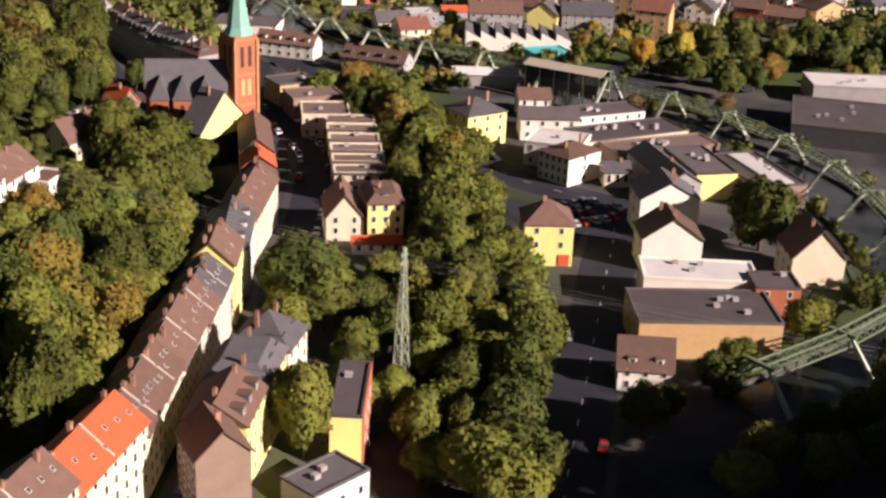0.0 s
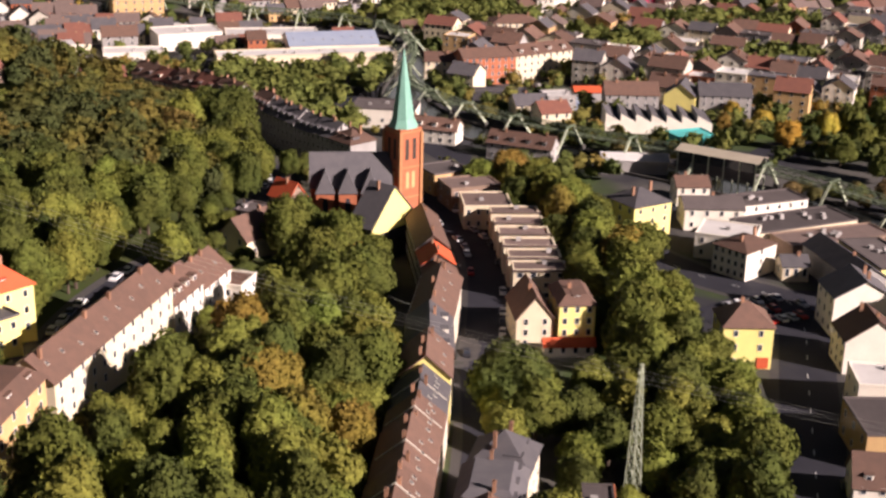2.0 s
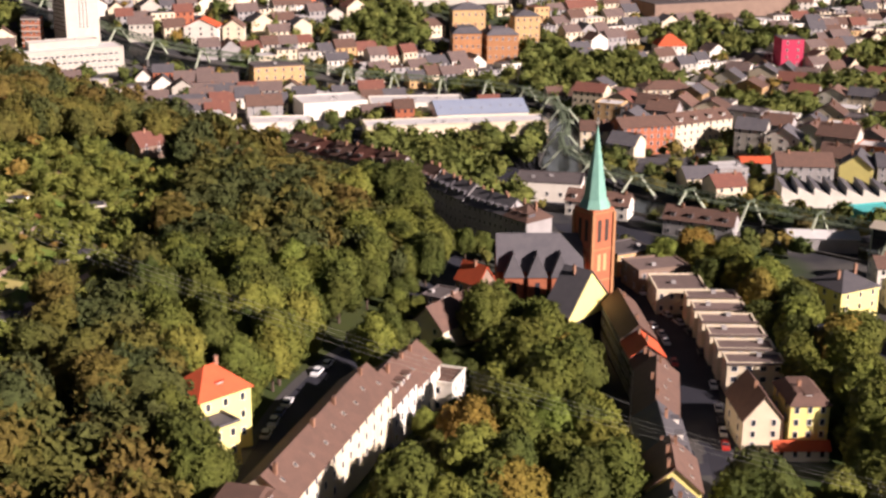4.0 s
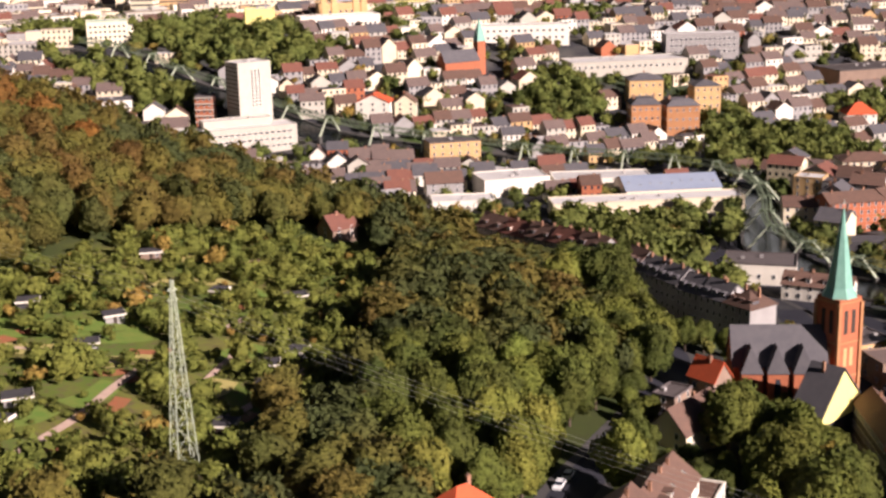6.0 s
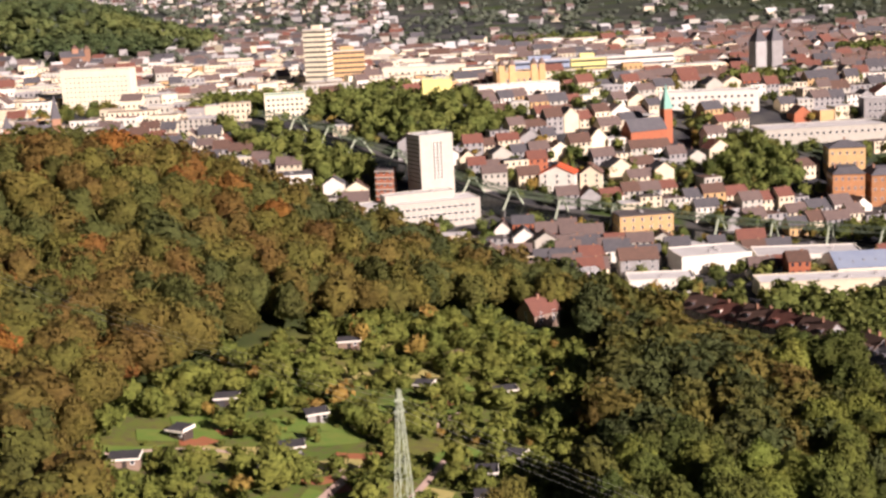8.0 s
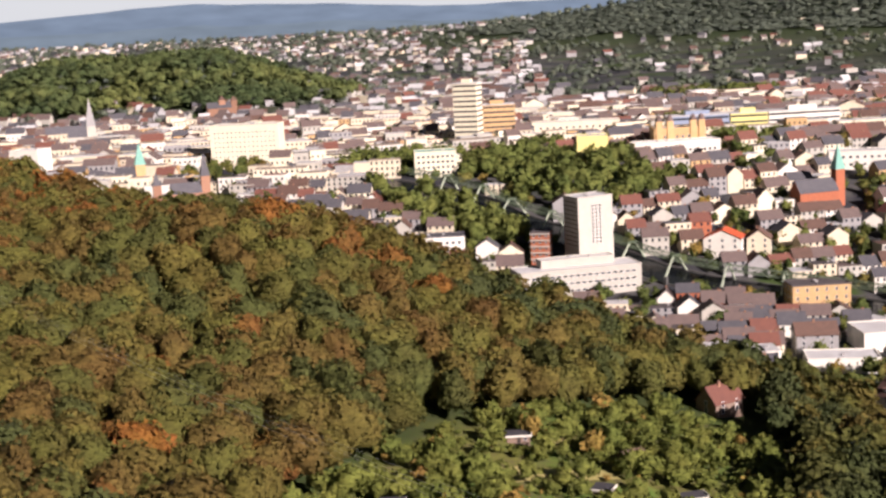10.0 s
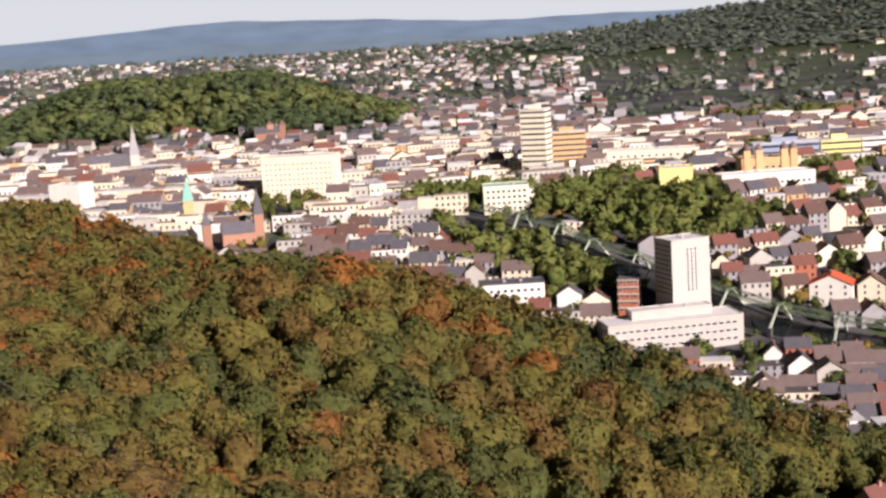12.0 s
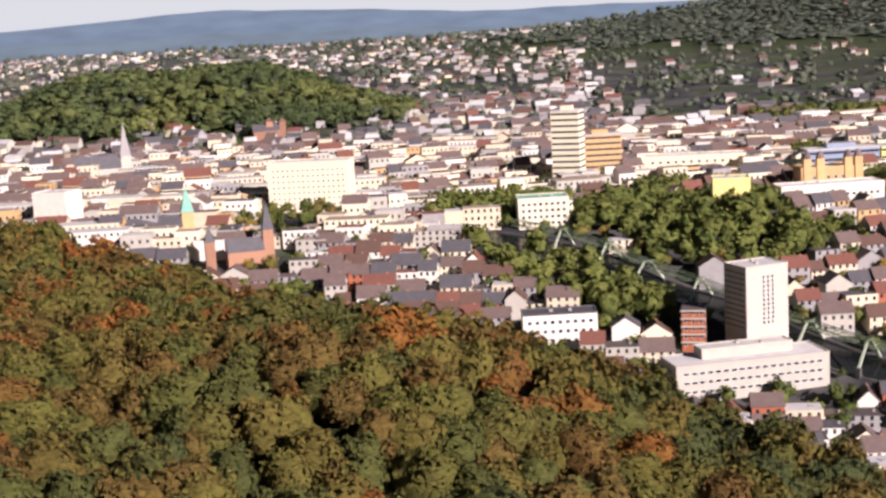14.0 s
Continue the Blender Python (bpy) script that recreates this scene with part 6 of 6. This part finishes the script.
def on_hill(x, y):
    if float(wooded(x, y)) < 1.5 or garden(x, y) or x > 52:
        return False
    if y > 494 - 0.703 * max(0, x + 80) + 0.564 * max(0, -x - 80) + 26:
        return False
    if math.hypot(x - 35, y - 290) < 19 or math.hypot(x - 25, y - 255) < 12 or math.hypot(x - 20, y - 240) < 7 or math.hypot(x + 47, y - 298) < 10 or math.hypot(x + 44, y - 315) < 10 or math.hypot(x + 38, y - 420) < 13 or math.hypot(x + 72, y - 405) < 7:
        return False
    return clear_of(x, y, 3.4) and off_street(x, y, 1.0)


HILL = scatter(-345, 62, 110, 640, 8.0, on_hill, 5, (4.5, 8.2), (12, 18))
HILL = HILL[np.random.RandomState(77).rand(len(HILL)) > 0.04]
# trees that turn early grow together on the upper slope
tone = np.array([noise.noise((x * 0.017, y * 0.017, 3.0)) + 0.5 * noise.noise((x * 0.06, y * 0.06, 7.0)) for x, y in HILL[:, :2]])
HILL[:, 4] = np.clip(0.34 + 0.36 * tone + 0.8 * (HILL[:, 4] - 0.43) + 0.2 * np.clip((-HILL[:, 0] - 50) / 110, 0, 1) - 0.1 * np.clip((HILL[:, 0] + 70) / 60, 0, 1), 0, 1)
# trees kept low so that the row at the wood's edge shows to the camera
low = (HILL[:, 0] > -8) & (HILL[:, 1] > 372) & (HILL[:, 1] < 455)
HILL[low, 3] = np.minimum(HILL[low, 3], 8.5)
BEHIND = HILL[(HILL[:, 0] < -40) | (HILL[:, 1] > 300)]
UPPER = (BEHIND[:, 1] > 185) & (BEHIND[:, 1] < 470) & (BEHIND[:, 0] < -28)
wood("hill_wood", BEHIND[UPPER], "dense mixed wood in early autumn colours on the hillside", n=560)
wood("lower_wood", BEHIND[~UPPER], "dense mixed wood along the foot of the hill", n=280, seed=2)
# the large old trees of the lower slope
for x, y, r, h, t in scatter(-40, 62, 110, 300, 9.2, on_hill, 25, (4.2, 7.6), (13, 20)):
    ahead, along = (x + 25) * 0.86 - (y - 160) * 0.51, (x + 25) * 0.51 + (y - 160) * 0.86
    if 0 < ahead < 15 and -10 < along < 96:
        r, h = (r * 0.7, 12.0) if along < 48 else (r * 0.5, 7.5)
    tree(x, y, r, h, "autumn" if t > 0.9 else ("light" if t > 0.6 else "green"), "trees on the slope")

STRIP = [(75, 96, 6), (69, 104, 5), (84, 108, 6), (93, 127, 6), (100, 139, 5), (86, 130, 6), (88, 151, 7), (78, 154, 6), (66, 141, 5), (70, 150, 5), (108, 148, 5), (96, 160, 6), (102, 172, 6), (88, 168, 6), (77, 167, 5), (62, 178, 0),
         (70, 176, 6.5), (68, 168, 6), (74, 186, 5), (112, 166, 5), (110, 182, 6), (104, 190, 6), (116, 198, 5), (108, 206, 7), (113, 218, 7), (117, 228, 7), (121, 240, 6), (112, 248, 5), (126, 252, 6), (118, 260, 6), (124, 270, 6), (116, 276, 5),
         (130, 282, 6), (122, 290, 6), (131, 298, 5), (125, 306, 6), (117, 312, 5), (129, 318, 6), (120, 326, 5), (112, 332, 5), (135, 262, 5), (79, 112, 5), (80, 122, 5), (90, 116, 5), (97, 148, 5), (64, 126, 4.5), (72, 132, 4), (82, 142, 5), (92, 142, 5),
         (95, 180, 6), (85, 180, 5), (100, 198, 5), (101, 216, 5), (106, 230, 6), (108, 240, 5), (184, 186, 9.3), (114, 112, 4), (120, 114, 3.5), (134, 120, 4), (141, 124, 4), (165, 136, 5), (172, 142, 4), (186, 148, 4),
         (128, 92, 5), (140, 96, 5), (152, 98, 5), (163, 104, 5), (134, 84, 5), (118, 84, 5), (148, 86, 5), (174, 118, 4), (58, 160, 5), (65, 175, 8.5), (63, 172, 5.5), (92, 134, 6), (84, 98, 6), (78, 88, 6), (72, 116, 5), (106, 158, 5), (118, 188, 5), (103, 206, 5),
         (130, 252, 6.5), (122, 219, 6.5), (117, 206, 6), (121, 240, 6.5), (107, 205, 6), (112, 170, 6), (107, 153, 6.5), (102, 138, 6.5), (95, 125, 6.5), (86, 110, 6), (99, 160, 6), (128, 280, 6.5), (128, 299, 6.5), (127, 322, 6), (123, 335, 6)]
CHURCHYARD = [(57, 281, 5.5), (52, 270, 5), (60, 268, 5), (42, 243, 5), (33, 218, 5), (42, 226, 6),  (38, 208, 6), (57, 307, 4), (63, 312, 4), (62, 300, 4),
              (42, 391, 7), (40, 333, 6), (14, 300, 6), (18, 327, 7), (26, 380, 7), (34, 352, 6.5), (38, 366, 7), (30, 336, 6), (18, 312, 6)]
for x, y, r in STRIP + CHURCHYARD:
    if r and not (40 < x < 62 and y < 150):
        s = RND.uniform(0.9, 1.12)
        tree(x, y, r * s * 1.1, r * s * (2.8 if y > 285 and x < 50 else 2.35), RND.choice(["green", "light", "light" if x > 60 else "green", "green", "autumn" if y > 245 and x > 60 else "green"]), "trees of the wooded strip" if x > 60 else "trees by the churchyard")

# trees on both sides of the upper street
for q, v in zip(smooth_line(S_UPPER, 7.0), smooth_line(S_UPPER, 7.0)[1:]):
    d = (v - q).normalized()
    for off in (-9.5, 9.5):
        x, y = q.x + d.y * off + RND.uniform(-1.5, 1.5), q.y - d.x * off + RND.uniform(-1.5, 1.5)
        if clear_of(x, y, 2.5) and 190 < y < 430 and not (off > 0 and y > 230) and not (255 < y < 312):
            s = RND.uniform(4.2, 6.2)
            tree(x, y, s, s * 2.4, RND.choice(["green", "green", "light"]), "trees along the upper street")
# bushes added to darken shaded grass before the house with the big brown roof
for x, y, r in ((24, 258, 3.2), (17, 251, 3.4), (30, 251, 3), (22, 247, 3.4), (27, 244, 3.2), (16, 240, 3.6), (22, 238, 3.4), (33, 259, 2.6), (14, 262, 3.2), (18, 268, 3), (19, 282, 3.2), (24, 288, 3.2), (22, 300, 3.4), (26, 306, 3.4), (29, 284, 2.8), (20, 292, 3.2)):
    if clear_of(x, y, 1.5):
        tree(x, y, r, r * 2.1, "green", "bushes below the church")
# dark trees below the curved terrace
for x, y, r in ((40, 342, 6), (41, 362, 6.5), (34, 318, 6), (30, 330, 5.5), (42, 378, 6), (38, 352, 6), (60, 351, 3.6), (66, 349, 3.4), (54, 350, 3.8), (-46, 190, 5), (-44, 182, 4.5)):
    if clear_of(x, y, 1.5):
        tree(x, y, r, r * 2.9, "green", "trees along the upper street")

# large trees beside the river bend
BEND = [(237, 397, 4.2, "yellow"), (241, 381, 4.4, "yellow"), (239, 359, 5.2, "yellow"), (259, 364, 5.4, "yellow"), (228, 386, 3.4, "autumn"), (245, 333, 5.4, "green"), (248, 312, 6, "green"), (262, 319, 5.6, "green"), (274, 327, 5.2, "autumn"), (279, 354, 6.6, "green"), (293, 351, 6.2, "green"), (308, 356, 6.4, "green"),
        (271, 368, 6, "green"), (262, 346, 5.6, "green"), (288, 373, 6, "green"), (304, 334, 5.8, "green"), (320, 348, 6.4, "green"), (332, 362, 6.4, "green"), (318, 372, 6, "green"), (336, 334, 6, "green"), (346, 350, 6, "light"), (352, 372, 6, "green"), (300, 316, 4.2, "autumn"), (309, 318, 4.4, "light"), (322, 318, 5, "green")]
for x, y, r, tone in BEND:
    if clear_of(x, y, 1.5):
        tree(x, y, r, r * 2.25, tone, "trees beside the river bend")
# low bushes on the bank behind the works
for x, y, r in ((204, 300, 3.2), (209, 305, 3.4), (214, 300, 3), (215, 308, 3.2), (226, 290, 3.2), (233, 283, 3), (236, 294, 3.6), (229, 299, 3.4), (241, 300, 3.2), (236, 272, 2.8), (174, 361, 4.2), (166, 351, 3.2), (180, 350, 2.8)):
    if clear_of(x, y, 1.0):
        tree(x, y, r, r * 1.9, "brown", "bushes on the river bank")


def valley_trees():
    r = np.random.RandomState(9)
    out = []
    for i, (cx, cy, rx, ry, a) in enumerate(PARKS):
        n = int(rx * ry * 3.14 / (52 if i > 3 else 70))
        for k in range(n):
            q, t = math.sqrt(r.rand()), r.uniform(0, 6.283)
            u, v = q * rx * math.cos(t), q * ry * math.sin(t)
            x, y = cx + u * math.cos(a) - v * math.sin(a), cy + u * math.sin(a) + v * math.cos(a)
            if clear_of(x, y, 2.5) and off_street(x, y, 2) and off_rail(x, y, 6) and float(wooded(x, y)) < 6:
                s = r.uniform(3.4, 6.4) if i > 3 else r.uniform(4.6, 7.6)
                out.append((x, y, s, s * 2.1, 0.42 + 0.1 * r.rand() if i == 0 else 0.12 * r.rand() if i == 4 else 0.22 + 0.32 * r.rand()))
    for k in range(9500):
        y = r.uniform(335, 1150)
        x = r.uniform(-0.5 * y - 40, 0.5 * y + 170)
        if float(wooded(x, y)) < 4 and clear_of(x, y, 3) and off_street(x, y, 2) and off_rail(x, y, 9):
            near = min((abs(px - x) + abs(py - y)) for px, py, _, _ in PLOTS)
            if near > 7 or r.rand() < 0.2:
                s = r.uniform(2.0, 4.6)
                out.append((x, y, s, s * 2.1, 0.95 * r.rand() ** 1.5))
    for q in RAIL[::3]:
        for sg in (-1, 1):
            if r.rand() < 0.75:
                x, y = q.x + sg * r.uniform(9, 15), q.y + r.uniform(-5, 5)
                if clear_of(x, y, 2) and off_street(x, y, 2) and off_rail(x, y, 8):
                    s = r.uniform(2.5, 4.8)
                    out.append((x, y, s, s * 1.9, 0.8 * r.rand() ** 1.3))
    return np.array(out)


wood("valley_trees", valley_trees(), "broadleaved trees between the houses and along the river", n=50, seed=3, leaf=M_VALLEY)


def park_hill():
    r = np.random.RandomState(12)
    out = []
    for x in np.arange(-900, -60, 12):
        for y in np.arange(1250, 1720, 12):
            h = float(far_and_unseen_hills(x, y))
            if h > 7 + 5 * noise.noise((x * 0.02, y * 0.02, 1)) and r.rand() < 0.92:
                s = r.uniform(6, 12)
                out.append((x + r.uniform(-6, 6), y + r.uniform(-6, 6), s, s * 1.5, np.clip(0.45 + 0.9 * noise.noise((x * 0.012, y * 0.012, 2)) + r.uniform(-0.2, 0.2), 0, 1)))
    return np.array(out)


wood("park_wood", park_hill(), "green wooded park hill beyond the town centre", n=60, seed=6, leaf=M_PARK)


def far_woods():
    r = np.random.RandomState(13)
    out = []
    for x in np.arange(-330, 1300, 18):
        for y in np.arange(2350, 3300, 18):
            if float(far_and_unseen_hills(x, y)) > 16 + 14 * noise.noise((x * 0.006, y * 0.006, 0)) and x < 0.47 * y:
                # Broad flat crowns even out the hill as haze would.
                s = r.uniform(13, 20)
                out.append((x + r.uniform(-9, 9), y + r.uniform(-9, 9), s, s * 0.38, 0.2 + 0.3 * r.rand()))
    for k in range(7000):
        y = 1150 + 2950 * r.rand() ** 1.5
        x = -0.05 * y + r.uniform(-1, 1) * (0.46 * y + 40)
        if r.rand() < 0.5 + 0.5 * noise.noise((x * 0.006, y * 0.004, 5)):
            s = r.uniform(3.5, 6.5) * (1 + (y - 1180) / 2600)
            out.append((x, y, s, s * 1.5, r.rand()))
    # Trees on the unseen hill that is added for shade.
    for k in range(700):
        x, y = r.uniform(100, 290), r.uniform(-90, 85)
        if float(far_and_unseen_hills(x, y)) > 7:
            s = r.uniform(4.5, 6.5)
            out.append((x, y, s, s * 2.2, 0.5 * r.rand()))
    return np.array(out)


wood("far_woods", far_woods(), "distant woods paled as by haze, and woods on an unseen shading hill", n=20, seed=4, leaf=M_HAZE_LEAF)


# ---- allotment gardens ----
def shed(x, y, a, w, d, wall, label):
    z = gz(x, y)
    s = thing("garden_shed", pose(x, y, z, 0, 0, a), label, "shed", "allotment sheds")
    part("wall", boxes("wall", [(-w / 2, -d / 2, -1.2, w / 2, d / 2, 2.2)]), wall, s)
    part("roof", joined("roof", [slab((-w / 2 - 0.4, -d / 2 - 0.5, 2.25), (w / 2 + 0.4, -d / 2 - 0.5, 2.25), (w / 2 + 0.4, d / 2 + 0.3, 2.75), (-w / 2 - 0.4, d / 2 + 0.3, 2.75), 0.15)]), M_DARK, s)
    part("fascia", boxes("fascia", [(-w / 2 - 0.5, -d / 2 - 0.62, 1.95, w / 2 + 0.5, -d / 2 - 0.51, 2.38), (w / 2 + 0.41, -d / 2 - 0.5, 2.1, w / 2 + 0.5, d / 2 + 0.3, 2.8)]), M_WHITE, s)
    part("door", boxes("door", [(-0.4, -d / 2 - 0.05, 0, 0.5, -d / 2 + 0.02, 1.95)]), M_TIMBER, s)
    window(s, pose(w * 0.3, -d / 2 - 0.03, 0.9), 0.9, 0.9)
    FOOT.append((x, y, 1, 0, 3, 3))


SHEDS = [(-127, 298), (-104, 295), (-108, 280), (-114, 258), (-116, 245), (-65, 279), (-75, 349), (-69, 414), (-74, 253), (-64, 293), (-94, 378), (-86, 448), (-61, 318), (-57, 305), (-135, 279), (-100, 318), (-55, 352), (-120, 322)]
for i, (x, y) in enumerate(SHEDS):
    shed(x, y, RND.uniform(-35, 25), RND.uniform(3.6, 5.6), RND.uniform(2.8, 3.8), [M_TIMBER, M_DARK, M_BROWN, M_GREY][i % 4], ["dark timber garden shed with white fascia", "black-stained garden shed with white roof edge", "brown garden shed with flat roof", "grey garden shed with flat roof"][i % 4])
house((-74, 199), (-69, 201.5), 6, 3.4, 2.2, "gable_y", M_WHITE, M_RED, "small white cottage with a red roof", 1, 2, 2, "cottage", chimneys=1)
house((-87, 190), (-81, 192), 6, 3.4, 2.2, "gable_x", M_CREAM, M_RED, "small cream cottage with a red roof", 1, 2, 2, "cottage", chimneys=1)
house((-68, 371), (-63, 374), 4, 2.4, 1.6, "gable_x", M_BROWN, M_TILE, "small brown garden house with a red-brown roof", 1, 2, 1, "garden_house", chimneys=0)
house((-39, 427), (-30.5, 433), 8, 4.0, 4.2, "gable_x", M_BROWN, M_RUST, "brown house with a red-brown roof among trees", 2, 2, 1, chimneys=1)
M_LAWN = material("lawn", (0.10, 0.17, 0.025), (0.19, 0.19, 0.04), scale=0.3)
M_SOIL = material("garden_soil", (0.22, 0.12, 0.06), (0.14, 0.09, 0.05), scale=0.6)
M_PATH = material("garden_path", (0.46, 0.33, 0.26), (0.36, 0.25, 0.2), scale=0.6)
for line, wide in (([(-111, 234), (-106, 245), (-102, 255), (-97, 272), (-90, 292)], 2.0), ([(-74, 321), (-69, 331), (-63, 340)], 1.6), ([(-77, 256), (-70, 267), (-62, 282), (-54, 300)], 1.9), ([(-83, 268), (-76, 289), (-71, 305)], 1.4), ([(-140, 284), (-122, 292), (-104, 289), (-92, 288)], 1.4)):
    strip("garden_path", line, wide, M_PATH, "pale reddish garden path across the allotments", "path", 0.3)
M_STRAW = material("dry_grass", (0.36, 0.30, 0.10), (0.26, 0.24, 0.08), scale=0.4)
M_BED = material("red_flower_bed", (0.30, 0.10, 0.045), (0.2, 0.12, 0.05), scale=0.9)
for x, y, dx, dy, wide, mat, words in (
        (-112, 312, 18, 6, 9, M_LAWN, "bright green mown lawn on a slope"), (-116, 293, 9, 2, 7, M_STRAW, "sunlit yellowing lawn beside sheds"), (-99, 307, 8, 4, 8, M_LAWN, "bright green mown lawn in an allotment"),
        (-101, 268, 4, 8, 6, M_LAWN, "narrow green lawn beside a path"), (-104, 286, 6, 2, 5, M_STRAW, "yellowing grass beside a shed"), (-71, 305, 5, 6, 7, M_LAWN, "bright green lawn in an allotment"),
        (-69, 355, 6, 4, 8, M_LAWN, "bright green lawn by a garden house"), (-77, 278, 3, 6, 6, M_STRAW, "dry yellow grass in an allotment"), (-95, 356, 6, 4, 9, M_STRAW, "dry straw-coloured garden plot"),
        (-106, 240, 3, 4, 4, M_BED, "bed of red-brown flowers beside a path"), (-93, 281, 2, 4, 3, M_BED, "bed of red-brown flowers beside a path"), (-119, 305, 3, 1, 4, M_BED, "bed of orange flowers on a lawn"), (-99, 282, 4, 2, 3, M_BED, "bed of orange flowers by a shed"),
        (-128, 300, 8, 3, 7, M_LAWN, "green lawn beside a garden shed"), (-135, 288, 7, 2, 6, M_LAWN, "green lawn in an allotment"), (-62, 325, 5, 5, 6, M_LAWN, "green lawn in an allotment"), (-82, 335, 6, 5, 7, M_LAWN, "green lawn in an allotment"), (-66, 395, 5, 6, 7, M_LAWN, "green lawn near a shed"), (-112, 252, 4, 5, 5, M_LAWN, "green lawn near sheds"), (-82, 385, 5, 4, 6, M_STRAW, "dry grass plot between shrubs"), (-75, 430, 5, 5, 6, M_LAWN, "green lawn at the wood's edge"), (-88, 322, 4, 3, 5, M_SOIL, "dug brown soil bed in an allotment"), (-60, 288, 3, 3, 4, M_SOIL, "dug brown soil bed in an allotment"), (-97, 262, 2.5, 5, 3.4, M_BED, "bed of red flowers beside a path"), (-124, 297, 3, 2, 4, M_BED, "bed of orange flowers behind a shed"), (-90, 299, 5, 2, 3.4, M_BED, "bed of orange flowers on dry grass"), (-96, 292, 7, 3, 5, M_STRAW, "sunlit yellow grass around a shed"), (-72, 262, 3, 4, 4, M_SOIL, "dug brown soil bed beside a path"), (-80, 362, 8, 3, 6, M_STRAW, "straw-coloured plot at the top of the gardens"), (-73, 340, 4, 3, 4, M_BED, "bed of orange flowers among shrubs"), (-66, 300, 3, 4, 4, M_STRAW, "dry yellow grass beside a path")):
    strip("garden_plot", [(x - dx, y - dy), (x + 1, y - 1), (x + dx, y + dy)], wide, mat, words, "garden plot", 0.16 + 0.01 * (int(-x) % 7), step=3)
    STREETS.pop()


LAWNS = [(-112, 312), (-122, 305), (-116, 293), (-99, 307), (-101, 268), (-71, 305), (-69, 355), (-77, 278), (-95, 356), (-128, 300), (-135, 288), (-62, 325), (-82, 335), (-106, 242), (-97, 262), (-96, 295), (-80, 362), (-66, 300), (-72, 262)]


def shrubs():
    r = np.random.RandomState(15)
    out = []
    for k in range(5400):
        x, y = r.uniform(-165, -15), r.uniform(190, 450)
        open_lawn = min(math.hypot((x - cx) / 1.5, y - cy) for cx, cy in LAWNS) < 7
        if garden(x, y) and clear_of(x, y, 1.0) and off_street(x, y, 1.5) and (not open_lawn or r.rand() < 0.12):
            s = r.uniform(0.6, 1.4) if r.rand() < 0.74 else r.uniform(1.8, 3.8)
            out.append((x, y, s, s * r.uniform(1.4, 2.4), 0.3 + 0.3 * r.rand() if r.rand() < 0.95 else 0.85))
    return np.array(out)


wood("garden_shrubs", shrubs(), "hedges, shrubs and small fruit trees in allotments", n=64, seed=8, leaf=M_SHRUB)
